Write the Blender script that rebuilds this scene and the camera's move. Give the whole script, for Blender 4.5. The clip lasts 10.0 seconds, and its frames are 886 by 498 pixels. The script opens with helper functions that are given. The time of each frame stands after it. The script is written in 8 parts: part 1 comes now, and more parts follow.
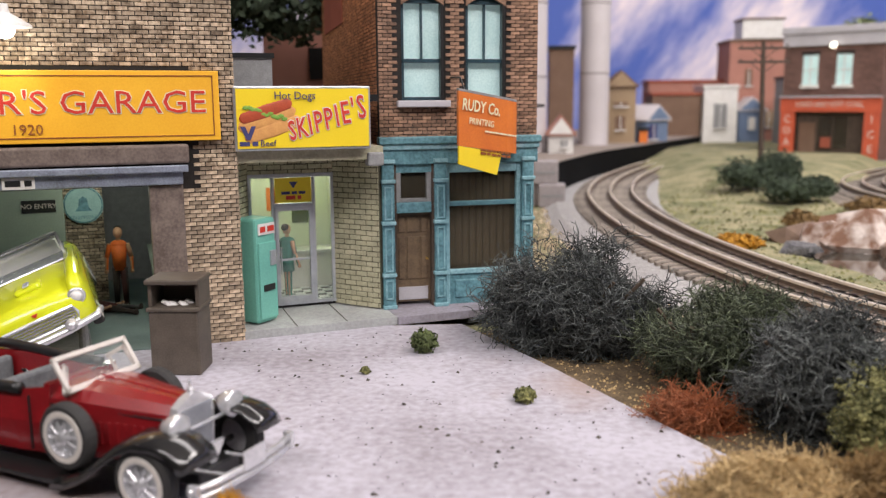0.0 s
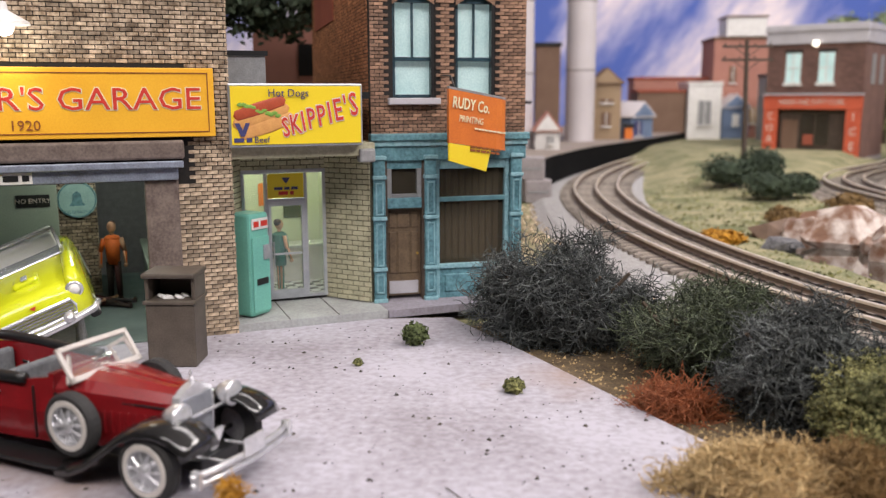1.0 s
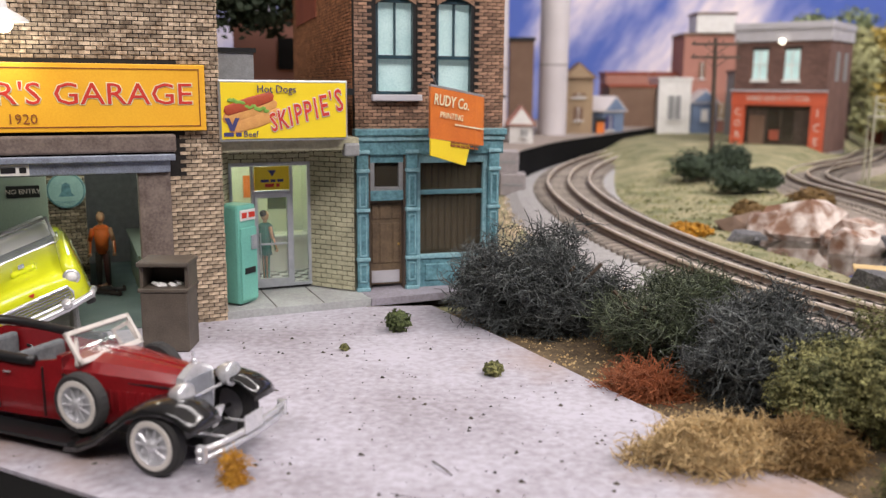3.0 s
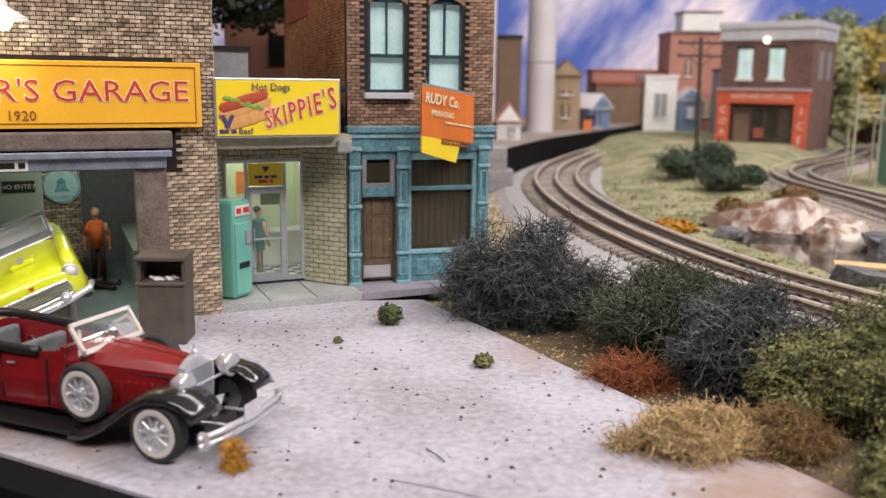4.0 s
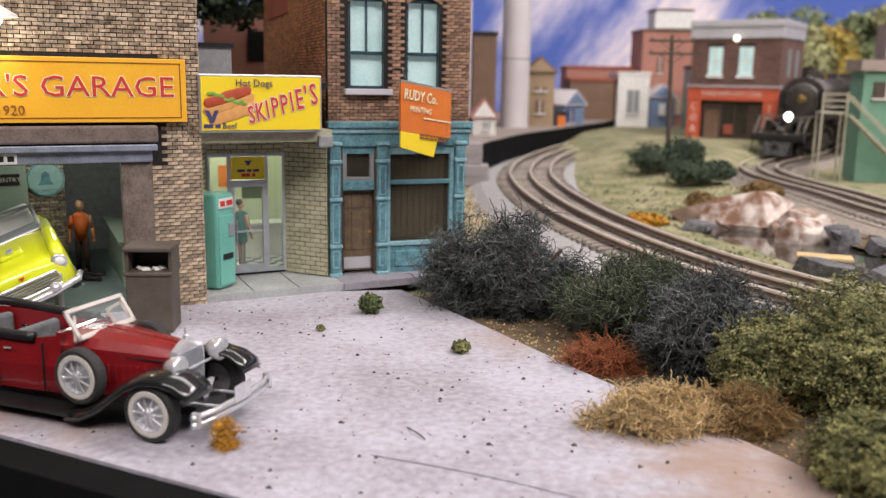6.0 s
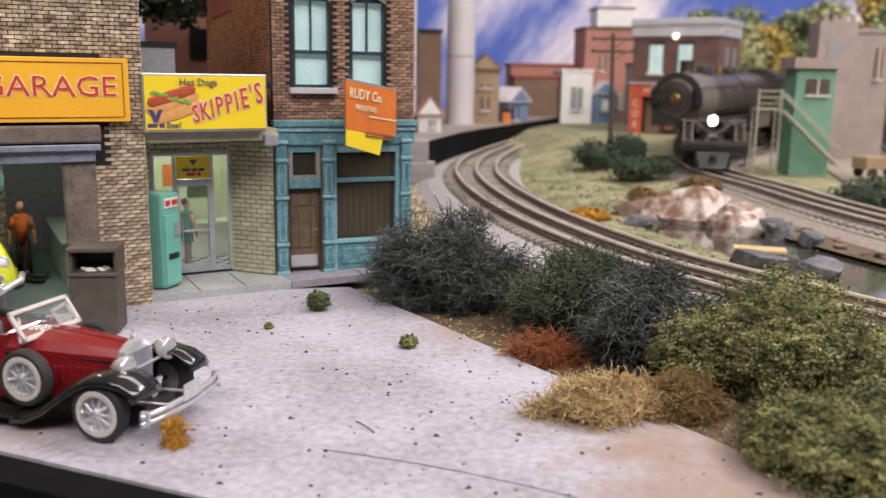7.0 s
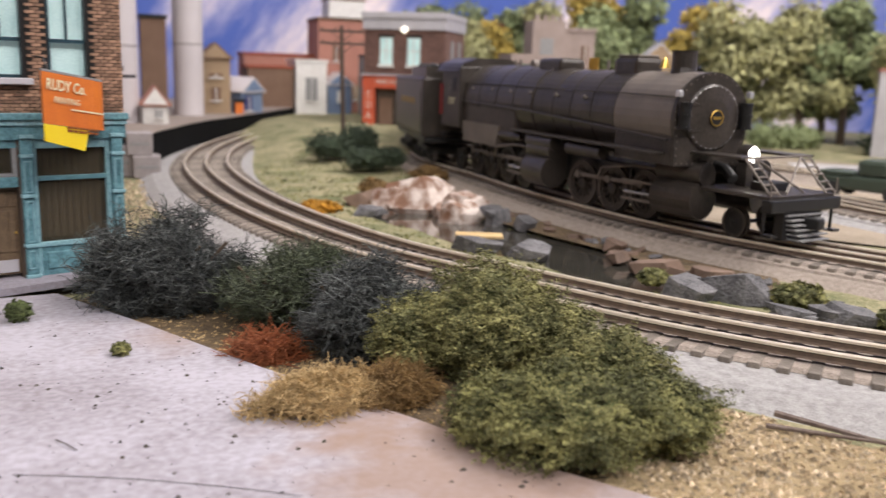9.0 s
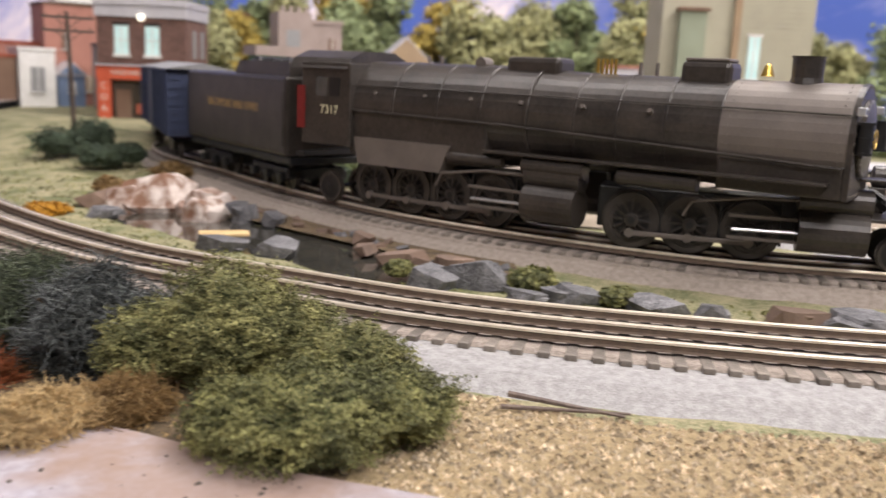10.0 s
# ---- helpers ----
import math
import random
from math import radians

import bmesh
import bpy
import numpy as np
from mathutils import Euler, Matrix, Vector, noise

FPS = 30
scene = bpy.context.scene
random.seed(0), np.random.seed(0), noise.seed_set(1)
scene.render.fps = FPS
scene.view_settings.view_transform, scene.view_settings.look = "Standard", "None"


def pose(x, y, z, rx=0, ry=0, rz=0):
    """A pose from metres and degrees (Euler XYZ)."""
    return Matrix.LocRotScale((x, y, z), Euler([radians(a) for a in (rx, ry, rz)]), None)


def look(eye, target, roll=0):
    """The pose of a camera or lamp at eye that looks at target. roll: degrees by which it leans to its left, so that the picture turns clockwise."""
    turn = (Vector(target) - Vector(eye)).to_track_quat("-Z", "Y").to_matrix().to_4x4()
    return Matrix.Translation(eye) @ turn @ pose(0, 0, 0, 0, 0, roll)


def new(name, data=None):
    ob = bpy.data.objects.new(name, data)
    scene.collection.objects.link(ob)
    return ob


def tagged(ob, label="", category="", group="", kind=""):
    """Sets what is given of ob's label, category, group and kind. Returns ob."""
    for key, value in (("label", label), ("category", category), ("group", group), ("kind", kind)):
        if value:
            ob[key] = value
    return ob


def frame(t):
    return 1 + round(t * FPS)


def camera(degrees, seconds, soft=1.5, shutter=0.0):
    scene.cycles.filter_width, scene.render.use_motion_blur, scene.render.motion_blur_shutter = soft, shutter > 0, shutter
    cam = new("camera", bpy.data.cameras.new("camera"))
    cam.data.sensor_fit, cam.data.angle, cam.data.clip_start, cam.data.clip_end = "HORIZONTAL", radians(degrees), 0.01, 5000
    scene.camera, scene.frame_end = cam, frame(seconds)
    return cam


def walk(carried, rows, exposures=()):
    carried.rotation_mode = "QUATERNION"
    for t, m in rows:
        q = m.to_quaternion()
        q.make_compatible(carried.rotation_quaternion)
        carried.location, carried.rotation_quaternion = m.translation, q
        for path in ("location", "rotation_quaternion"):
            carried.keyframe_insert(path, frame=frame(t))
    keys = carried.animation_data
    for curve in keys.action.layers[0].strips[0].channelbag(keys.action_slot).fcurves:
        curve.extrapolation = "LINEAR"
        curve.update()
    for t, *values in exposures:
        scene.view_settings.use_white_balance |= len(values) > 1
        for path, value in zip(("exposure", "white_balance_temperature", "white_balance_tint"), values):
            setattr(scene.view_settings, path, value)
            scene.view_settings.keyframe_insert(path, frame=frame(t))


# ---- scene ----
cam = camera(54.0, 10.0, soft=1.3, shutter=0.35)
cam.data.dof.use_dof = True
cam.data.dof.focus_distance = 0.345
cam.data.dof.aperture_fstop = 15.0
# seconds, eye, yaw, pitch, roll
PATH = [
    (0.0, 0.0079, 0.0412, 0.0986, 4.57, -9.75, 0.40),
    (0.5, 0.0075, 0.0369, 0.0990, 4.12, -9.89, 0.31),
    (1.0, 0.0064, 0.0333, 0.0997, 3.60, -10.06, 0.15),
    (1.5, 0.0056, 0.0287, 0.1003, 3.12, -10.19, 0.04),
    (2.0, 0.0046, 0.0239, 0.1018, 2.60, -10.44, -0.29),
    (2.5, 0.0039, 0.0202, 0.1020, 2.15, -10.52, -0.33),
    (4.0, 0.0014, 0.0078, 0.1036, 0.80, -10.86, -0.70),
    (4.5, 0.0008, 0.0038, 0.1037, 0.41, -10.92, -0.73),
    (5.0, 0.0000, 0.0000, 0.1040, 0.00, -11.00, -0.80),
    (6.5, -0.0000, -0.0088, 0.1047, -2.11, -11.20, -0.96),
    (7.0, 0.0005, -0.0117, 0.1053, -4.37, -11.28, -0.92),
    (7.5, 0.0019, -0.0137, 0.1056, -7.64, -11.31, -1.16),
    (8.0, 0.0038, -0.0148, 0.1064, -11.77, -11.38, -1.71),
    (8.5, 0.0067, -0.0160, 0.1071, -16.70, -11.45, -2.03),
    (9.0, 0.0113, -0.0149, 0.1078, -21.24, -11.55, -1.93),
    (9.5, 0.0183, -0.0183, 0.1129, -28.51, -11.92, -1.85),
    (10.0, 0.0204, -0.0157, 0.1091, -37.17, -11.45, -2.58),
]
walk(cam, [(t, pose(x, y, z, 90 + pitch, 0, yaw) @ pose(0, 0, 0, 0, 0, -roll)) for t, x, y, z, yaw, pitch, roll in PATH], [(0.0, -0.92), (7.5, -0.94), (9.5, -0.92), (10.0, -0.80)])

# ---- world and light ----
world = bpy.data.worlds.new("room")
scene.world = world
world.use_nodes = True
world.node_tree.nodes["Background"].inputs[0].default_value = (1.0, 0.93, 0.88, 1)
world.node_tree.nodes["Background"].inputs[1].default_value = 0.03


def ceiling_lamp(x, y, z, sx, sy, watts, colour, target):
    d = bpy.data.lights.new("room_light", "AREA")
    d.shape, d.size, d.size_y, d.energy, d.color = "RECTANGLE", sx, sy, watts, colour
    ob = new("room_light", d)
    ob.matrix_world = look((x, y, z), target)
    return ob


ceiling_lamp(-0.45, -0.65, 1.15, 1.2, 0.3, 29.0, (1.0, 0.93, 0.93), (0.0, 0.45, 0))
ceiling_lamp(0.75, -0.60, 1.15, 1.2, 0.3, 32.0, (1.0, 0.93, 0.92), (0.5, 0.7, 0))
ceiling_lamp(0.25, 0.95, 1.38, 1.4, 0.3, 20.0, (1.0, 0.93, 0.92), (0.35, 1.2, 0))
ceiling_lamp(1.10, 0.60, 1.40, 0.4, 1.4, 66.0, (1.0, 0.93, 0.90), (1.15, 1.1, 0))


# ---- materials ----
def mat(name, c1, c2=None, rough=0.7, metal=0.0, scale=300.0, fine=1500.0, bump=0.25, depth=0.0004, vary=0.0, glow=0.0, coat=0.0, lo=0.35, hi=0.65):
    """Two tones mixed by coarse and fine noise, with fine relief; vary: brightness by object and by island."""
    m = bpy.data.materials.new(name)
    m.use_nodes = True
    t = m.node_tree
    b = t.nodes["Principled BSDF"]
    c2 = c2 or tuple(v * 0.72 for v in c1)
    tc = t.nodes.new("ShaderNodeTexCoord")
    n1 = t.nodes.new("ShaderNodeTexNoise")
    n1.inputs["Scale"].default_value, n1.inputs["Detail"].default_value = scale, 6
    n2 = t.nodes.new("ShaderNodeTexNoise")
    n2.inputs["Scale"].default_value, n2.inputs["Detail"].default_value = fine, 4
    t.links.new(tc.outputs["Object"], n1.inputs["Vector"])
    t.links.new(tc.outputs["Object"], n2.inputs["Vector"])
    mix = t.nodes.new("ShaderNodeMath")
    mix.operation = "MULTIPLY_ADD"
    mix.inputs[1].default_value = 0.45
    t.links.new(n2.outputs["Fac"], mix.inputs[0])
    half = t.nodes.new("ShaderNodeMath")
    half.operation = "MULTIPLY"
    half.inputs[1].default_value = 0.55
    t.links.new(n1.outputs["Fac"], half.inputs[0])
    t.links.new(half.outputs[0], mix.inputs[2])
    ramp = t.nodes.new("ShaderNodeValToRGB")
    ramp.color_ramp.elements[0].position, ramp.color_ramp.elements[1].position = lo, hi
    ramp.color_ramp.elements[0].color, ramp.color_ramp.elements[1].color = (*c2, 1), (*c1, 1)
    t.links.new(mix.outputs[0], ramp.inputs["Fac"])
    out = ramp.outputs["Color"]
    if vary:
        oi, geo = t.nodes.new("ShaderNodeObjectInfo"), t.nodes.new("ShaderNodeNewGeometry")
        add = t.nodes.new("ShaderNodeMath")
        add.operation = "ADD"
        t.links.new(oi.outputs["Random"], add.inputs[0])
        t.links.new(geo.outputs["Random Per Island"], add.inputs[1])
        fr = t.nodes.new("ShaderNodeMath")
        fr.operation = "FRACT"
        t.links.new(add.outputs[0], fr.inputs[0])
        mr = t.nodes.new("ShaderNodeMapRange")
        mr.inputs["To Min"].default_value, mr.inputs["To Max"].default_value = 1 - vary, 1 + vary
        t.links.new(fr.outputs[0], mr.inputs["Value"])
        hs = t.nodes.new("ShaderNodeHueSaturation")
        t.links.new(mr.outputs[0], hs.inputs["Value"])
        t.links.new(out, hs.inputs["Color"])
        out = hs.outputs["Color"]
    t.links.new(out, b.inputs["Base Color"])
    b.inputs["Roughness"].default_value, b.inputs["Metallic"].default_value = rough, metal
    b.inputs["Coat Weight"].default_value = coat
    if bump:
        bp = t.nodes.new("ShaderNodeBump")
        bp.inputs["Strength"].default_value, bp.inputs["Distance"].default_value = bump, depth
        t.links.new(mix.outputs[0], bp.inputs["Height"])
        t.links.new(bp.outputs[0], b.inputs["Normal"])
    if glow:
        t.links.new(out, b.inputs["Emission Color"])
        b.inputs["Emission Strength"].default_value = glow
    return m


def glass_mat(name, colour=(1, 1, 1), rough=0.02, alpha=0.25):
    m = bpy.data.materials.new(name)
    m.use_nodes = True
    b = m.node_tree.nodes["Principled BSDF"]
    b.inputs["Base Color"].default_value = (*colour, 1)
    b.inputs["Roughness"].default_value, b.inputs["Alpha"].default_value = rough, alpha
    return m


BRICK = mat("tan_brick", (0.54, 0.43, 0.31), (0.15, 0.10, 0.06), 0.9, scale=150, fine=600, vary=0.42)
BRICK_BROWN = mat("brown_brick", (0.36, 0.21, 0.135), (0.16, 0.10, 0.07), 0.9, scale=120, fine=900, vary=0.4)
BRICK_SIDE = mat("red_brown_brick", (0.52, 0.235, 0.105), (0.28, 0.115, 0.055), 0.9, scale=100, fine=800, vary=0.3)
BRICK_CREAM = mat("cream_painted_brick", (0.52, 0.49, 0.34), (0.34, 0.32, 0.22), 0.8, scale=150, fine=900, vary=0.1)
MORTAR = mat("dark_mortar", (0.026, 0.022, 0.019), (0.012, 0.010, 0.009), 0.95)
# cream mortar darkened so its colour carries joint shade and strengthens the relief
MORTAR_CREAM_SHADED = mat("shaded_cream_mortar", (0.13, 0.12, 0.075), (0.07, 0.065, 0.042), 0.95)
CONCRETE = mat("pale_concrete", (0.45, 0.432, 0.49), (0.27, 0.245, 0.27), 0.85, scale=20, fine=340, bump=0.12, lo=0.36, hi=0.60)


def stain(material, spots, colour):
    """Brown dirt patches with ragged rims at places of their own."""
    t = material.node_tree
    bs = t.nodes["Principled BSDF"]
    base = bs.inputs["Base Color"].links[0].from_socket
    tc, nz = t.nodes.new("ShaderNodeTexCoord"), t.nodes.new("ShaderNodeTexNoise")
    nz.inputs["Scale"].default_value, nz.inputs["Detail"].default_value = 45, 7
    t.links.new(tc.outputs["Object"], nz.inputs["Vector"])
    for x, y, r, k in spots:
        d = t.nodes.new("ShaderNodeVectorMath")
        d.operation = "DISTANCE"
        d.inputs[1].default_value = (x, y, 0)
        t.links.new(tc.outputs["Object"], d.inputs[0])
        a = t.nodes.new("ShaderNodeMath")
        a.operation = "MULTIPLY_ADD"
        a.inputs[1].default_value = 0.09
        t.links.new(nz.outputs["Fac"], a.inputs[0])
        t.links.new(d.outputs["Value"], a.inputs[2])
        mr = t.nodes.new("ShaderNodeMapRange")
        mr.inputs["From Min"].default_value, mr.inputs["From Max"].default_value = r + 0.065, r + 0.03
        mr.inputs["To Max"].default_value = k
        t.links.new(a.outputs[0], mr.inputs["Value"])
        mx = t.nodes.new("ShaderNodeMix")
        mx.data_type = "RGBA"
        t.links.new(mr.outputs[0], mx.inputs["Factor"])
        t.links.new(base, mx.inputs["A"])
        mx.inputs["B"].default_value = (*colour, 1)
        base = mx.outputs["Result"]
    t.links.new(base, bs.inputs["Base Color"])


stain(CONCRETE, [(0.105, 0.190, 0.040, 0.75), (0.03, 0.34, 0.008, 0.55), (-0.118, 0.262, 0.022, 0.7), (0.085, 0.235, 0.018, 0.7)], (0.30, 0.20, 0.145))
WALKWAY = mat("grey_sidewalk", (0.40, 0.42, 0.41), (0.27, 0.27, 0.27), 0.85, scale=50, fine=700)
WALKWAY_BLUE = mat("violet_grey_sidewalk", (0.33, 0.31, 0.36), (0.2, 0.18, 0.2), 0.85, scale=60, fine=700)
YELLOW = mat("sign_yellow", (0.86, 0.46, 0.03), (0.78, 0.38, 0.02), 0.45, scale=40, bump=0.05)
LEMON = mat("sign_lemon", (0.88, 0.67, 0.03), (0.82, 0.6, 0.02), 0.4, scale=40, bump=0.05)
SIGN_RED = mat("sign_red", (0.62, 0.045, 0.02), (0.5, 0.03, 0.02), 0.5, bump=0.05)
SIGN_BROWN = mat("sign_brown", (0.30, 0.09, 0.02), None, 0.5, bump=0.05)
ORANGE = mat("sign_orange", (0.72, 0.20, 0.025), (0.55, 0.13, 0.02), 0.5, scale=60, bump=0.1)
WHITE = mat("white_paint", (0.78, 0.77, 0.74), (0.62, 0.6, 0.57), 0.5, scale=100, bump=0.1)
CREAM = mat("cream_letters", (0.86, 0.80, 0.52), None, 0.5, bump=0)
TEAL = mat("teal_paint", (0.17, 0.36, 0.41), (0.05, 0.13, 0.155), 0.5, scale=160, fine=700, bump=0.2)
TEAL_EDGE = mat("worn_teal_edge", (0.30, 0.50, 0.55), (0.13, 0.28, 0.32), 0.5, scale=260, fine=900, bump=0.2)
# kept dark so the unseen room walls bounce little light into shadows
ROOM_WALL = mat("dim_room_paint", (0.22, 0.20, 0.18), (0.17, 0.155, 0.14), 0.8, scale=8, bump=0.05)
MATTE_BLACK = mat("matte_black", (0.008, 0.008, 0.008), (0.005, 0.005, 0.005), 1.0, scale=60, bump=0.1)
MATTE_BLACK.node_tree.nodes["Principled BSDF"].inputs["Specular IOR Level"].default_value = 0.1
MINT = mat("mint_enamel", (0.19, 0.52, 0.42), (0.14, 0.40, 0.33), 0.3, scale=60, bump=0.08)
WOOD_DARK = mat("dark_wood", (0.10, 0.07, 0.05), (0.045, 0.03, 0.022), 0.7, scale=200, fine=1200)
WOOD_GREY = mat("weathered_beam", (0.20, 0.155, 0.13), (0.09, 0.065, 0.055), 0.8, scale=150, fine=900)
WOOD_DOOR = mat("brown_door_wood", (0.17, 0.115, 0.065), (0.09, 0.06, 0.035), 0.6, scale=200, fine=900)
STEEL_BLUE = mat("blue_grey_steel", (0.30, 0.34, 0.42), (0.16, 0.17, 0.21), 0.5, metal=0.3, scale=150)
ALU = mat("brushed_aluminium", (0.55, 0.57, 0.60), (0.40, 0.42, 0.46), 0.35, metal=0.6, scale=200, bump=0.05)
CHROME = mat("chrome", (0.82, 0.82, 0.83), (0.58, 0.58, 0.6), 0.22, metal=0.6, scale=300, bump=0.15)
GLASS = glass_mat("window_glass", (0.85, 0.95, 0.95), 0.03, 0.05)
GLASS_DARK = glass_mat("dark_window_glass", (0.08, 0.07, 0.05), 0.05, 0.45)
DARK_TEAL = mat("dark_teal_frame", (0.03, 0.075, 0.10), (0.012, 0.03, 0.04), 0.4, scale=200, bump=0.1)
PALE_TEAL = mat("pale_teal_enamel", (0.40, 0.60, 0.56), (0.26, 0.42, 0.40), 0.5, scale=120, bump=0.05)
LIT = mat("lit_blind", (0.62, 0.80, 0.78), (0.40, 0.60, 0.60), 0.6, scale=60, bump=0, glow=0.30)
INTERIOR = mat("pale_interior_paint", (0.60, 0.66, 0.52), (0.5, 0.55, 0.42), 0.7, scale=40, bump=0.05)
GREEN_DOOR = mat("sage_paint", (0.36, 0.43, 0.34), (0.28, 0.33, 0.27), 0.7, scale=60)
FLOOR_GREEN = mat("worn_green_floor", (0.20, 0.27, 0.25), (0.12, 0.16, 0.15), 0.6, scale=60)
BLACK = mat("black_paint", (0.015, 0.015, 0.016), (0.009, 0.009, 0.009), 0.4, scale=200, bump=0.1)
BLACK_GLOSS = mat("black_enamel", (0.012, 0.012, 0.013), (0.02, 0.019, 0.018), 0.15, scale=200, bump=0.05, coat=0.5)
RUBBER = mat("rubber", (0.02, 0.02, 0.021), (0.03, 0.028, 0.026), 0.75, scale=400)
WHITEWALL = mat("whitewall", (0.62, 0.58, 0.53), (0.5, 0.46, 0.42), 0.6)
CAR_RED = mat("red_enamel", (0.24, 0.010, 0.014), (0.17, 0.008, 0.010), 0.25, scale=120, bump=0.06, coat=0.5)
CAR_YELLOW = mat("lime_yellow_enamel", (0.68, 0.72, 0.02), (0.60, 0.64, 0.02), 0.25, scale=80, bump=0.03, coat=0.5)
SEAT = mat("grey_upholstery", (0.16, 0.17, 0.18), (0.09, 0.095, 0.1), 0.7)
BIN = mat("brown_bin_metal", (0.105, 0.085, 0.065), (0.06, 0.047, 0.036), 0.55, scale=120)
SKIN = mat("painted_skin", (0.55, 0.30, 0.17), None, 0.6)
SHIRT = mat("orange_shirt", (0.75, 0.15, 0.02), None, 0.7)
TROUSERS = mat("dark_red_trousers", (0.07, 0.018, 0.014), None, 0.8)
GREEN_DRESS = mat("green_dress", (0.03, 0.17, 0.13), None, 0.8)
BLACK_HAIR = mat("dark_hair", (0.03, 0.018, 0.012), None, 0.8)
LOCO = mat("weathered_black_boiler", (0.066, 0.055, 0.047), (0.028, 0.024, 0.021), 0.33, metal=0.1, scale=60, fine=500, bump=0.12)
LOCO_GREY = mat("graphite_smokebox", (0.20, 0.17, 0.148), (0.13, 0.112, 0.098), 0.5, metal=0.2, scale=60, bump=0.1)
GOLD = mat("brass", (0.75, 0.50, 0.12), None, 0.3, metal=0.8)
GOLD_PAINT = mat("dull_gold_letters", (0.50, 0.33, 0.14), None, 0.6, bump=0)
HEADLIGHT = mat("headlight_glow", (1.0, 0.97, 0.9), (1.0, 0.95, 0.85), 0.3, bump=0, glow=20)
LAMP_GLOW = mat("lamp_glow", (1.0, 0.95, 0.8), (1.0, 0.93, 0.75), 0.3, bump=0, glow=5)
RAIL = mat("nickel_rail", (0.88, 0.80, 0.67), (0.66, 0.57, 0.45), 0.34, metal=0.45, scale=100, bump=0.05)
RAIL_SIDE = mat("rusty_rail_side", (0.17, 0.12, 0.085), (0.09, 0.065, 0.05), 0.7)
TIE = mat("weathered_tie", (0.27, 0.235, 0.20), (0.12, 0.102, 0.085), 0.85, scale=250, vary=0.3)
BALLAST = mat("brown_grey_ballast", (0.42, 0.36, 0.31), (0.25, 0.21, 0.175), 0.95, scale=350, fine=1400, bump=0.9, depth=0.0015)
ROADBED = mat("pale_grey_roadbed", (0.43, 0.42, 0.415), (0.26, 0.25, 0.245), 0.95, scale=300, fine=1300, bump=0.9, depth=0.0012)
GRASS = mat("dry_turf", (0.38, 0.335, 0.20), (0.13, 0.145, 0.062), 0.95, scale=34, fine=520, bump=1.0, depth=0.004, lo=0.40, hi=0.60)
SOIL = mat("leafy_soil", (0.20, 0.14, 0.075), (0.07, 0.05, 0.03), 0.95, scale=130, fine=900, bump=1.0, depth=0.003)
STONE_WHITE = mat("quartz_rock", (0.60, 0.525, 0.475), (0.19, 0.095, 0.055), 0.7, scale=30, fine=110, bump=0.9, depth=0.004, lo=0.42, hi=0.58)
SLATE = mat("blue_grey_slate", (0.23, 0.225, 0.232), (0.045, 0.045, 0.05), 0.7, scale=110, fine=700, bump=1.0, depth=0.003, vary=0.25)
BROWN_ROCK = mat("brown_rock", (0.22, 0.15, 0.11), (0.12, 0.08, 0.06), 0.8, scale=90, bump=0.5, vary=0.2)
WATER = mat("dark_stream_water", (0.035, 0.035, 0.03), (0.06, 0.055, 0.045), 0.06, scale=60, fine=200, bump=0.08, coat=0.6)
# pale tone mimics lit strands, near-black tone the shaded gaps between them
BUSH_BLUE = mat("blue_grey_brush", (0.125, 0.135, 0.128), (0.014, 0.018, 0.019), 0.7, vary=0.7, lo=0.40, hi=0.62)
BUSH_GREEN = mat("dark_green_brush", (0.110, 0.132, 0.072), (0.014, 0.021, 0.012), 0.7, vary=0.7, lo=0.40, hi=0.62)
# second leaf tone is darkened to stand in for shade among the leaves
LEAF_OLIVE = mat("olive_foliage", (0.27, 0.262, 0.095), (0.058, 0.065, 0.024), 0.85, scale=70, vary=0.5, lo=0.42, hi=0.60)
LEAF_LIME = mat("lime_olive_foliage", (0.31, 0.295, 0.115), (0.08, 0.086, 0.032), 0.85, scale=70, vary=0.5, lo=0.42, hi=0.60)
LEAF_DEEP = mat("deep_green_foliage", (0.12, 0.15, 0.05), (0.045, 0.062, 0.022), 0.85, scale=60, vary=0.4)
LEAF_DARK = mat("dark_green_foliage", (0.06, 0.085, 0.048), (0.03, 0.045, 0.028), 0.85, scale=60, vary=0.4)
WOOD_OLIVE = mat("soft_olive_crown", (0.46, 0.44, 0.22), (0.22, 0.23, 0.11), 0.85, scale=14, vary=0.4)
WOOD_GREEN = mat("soft_green_crown", (0.30, 0.345, 0.17), (0.14, 0.18, 0.085), 0.85, scale=14, vary=0.4)
ANNEX = mat("grey_green_boards", (0.30, 0.34, 0.25), (0.24, 0.27, 0.19), 0.8, scale=30)
DUST = mat("tan_yard_dirt", (0.36, 0.30, 0.23), (0.22, 0.18, 0.13), 0.95, scale=16, fine=260, bump=0.6, depth=0.002)
WHITE_ROAD = mat("pale_road", (0.60, 0.58, 0.58), (0.44, 0.42, 0.41), 0.8, scale=14, fine=200, bump=0.1)
LEAF_GOLD = mat("golden_foliage", (0.56, 0.42, 0.10), (0.32, 0.24, 0.06), 0.85, scale=60, vary=0.35)
STRAW = mat("straw", (0.58, 0.43, 0.22), (0.34, 0.23, 0.10), 0.85, scale=60, vary=0.35)
STRAW_BROWN = mat("brown_fibres", (0.26, 0.16, 0.06), (0.14, 0.085, 0.03), 0.85, scale=60, vary=0.35)
RUST_MOSS = mat("rust_fibres", (0.33, 0.10, 0.035), (0.18, 0.055, 0.02), 0.85, scale=60, vary=0.3)
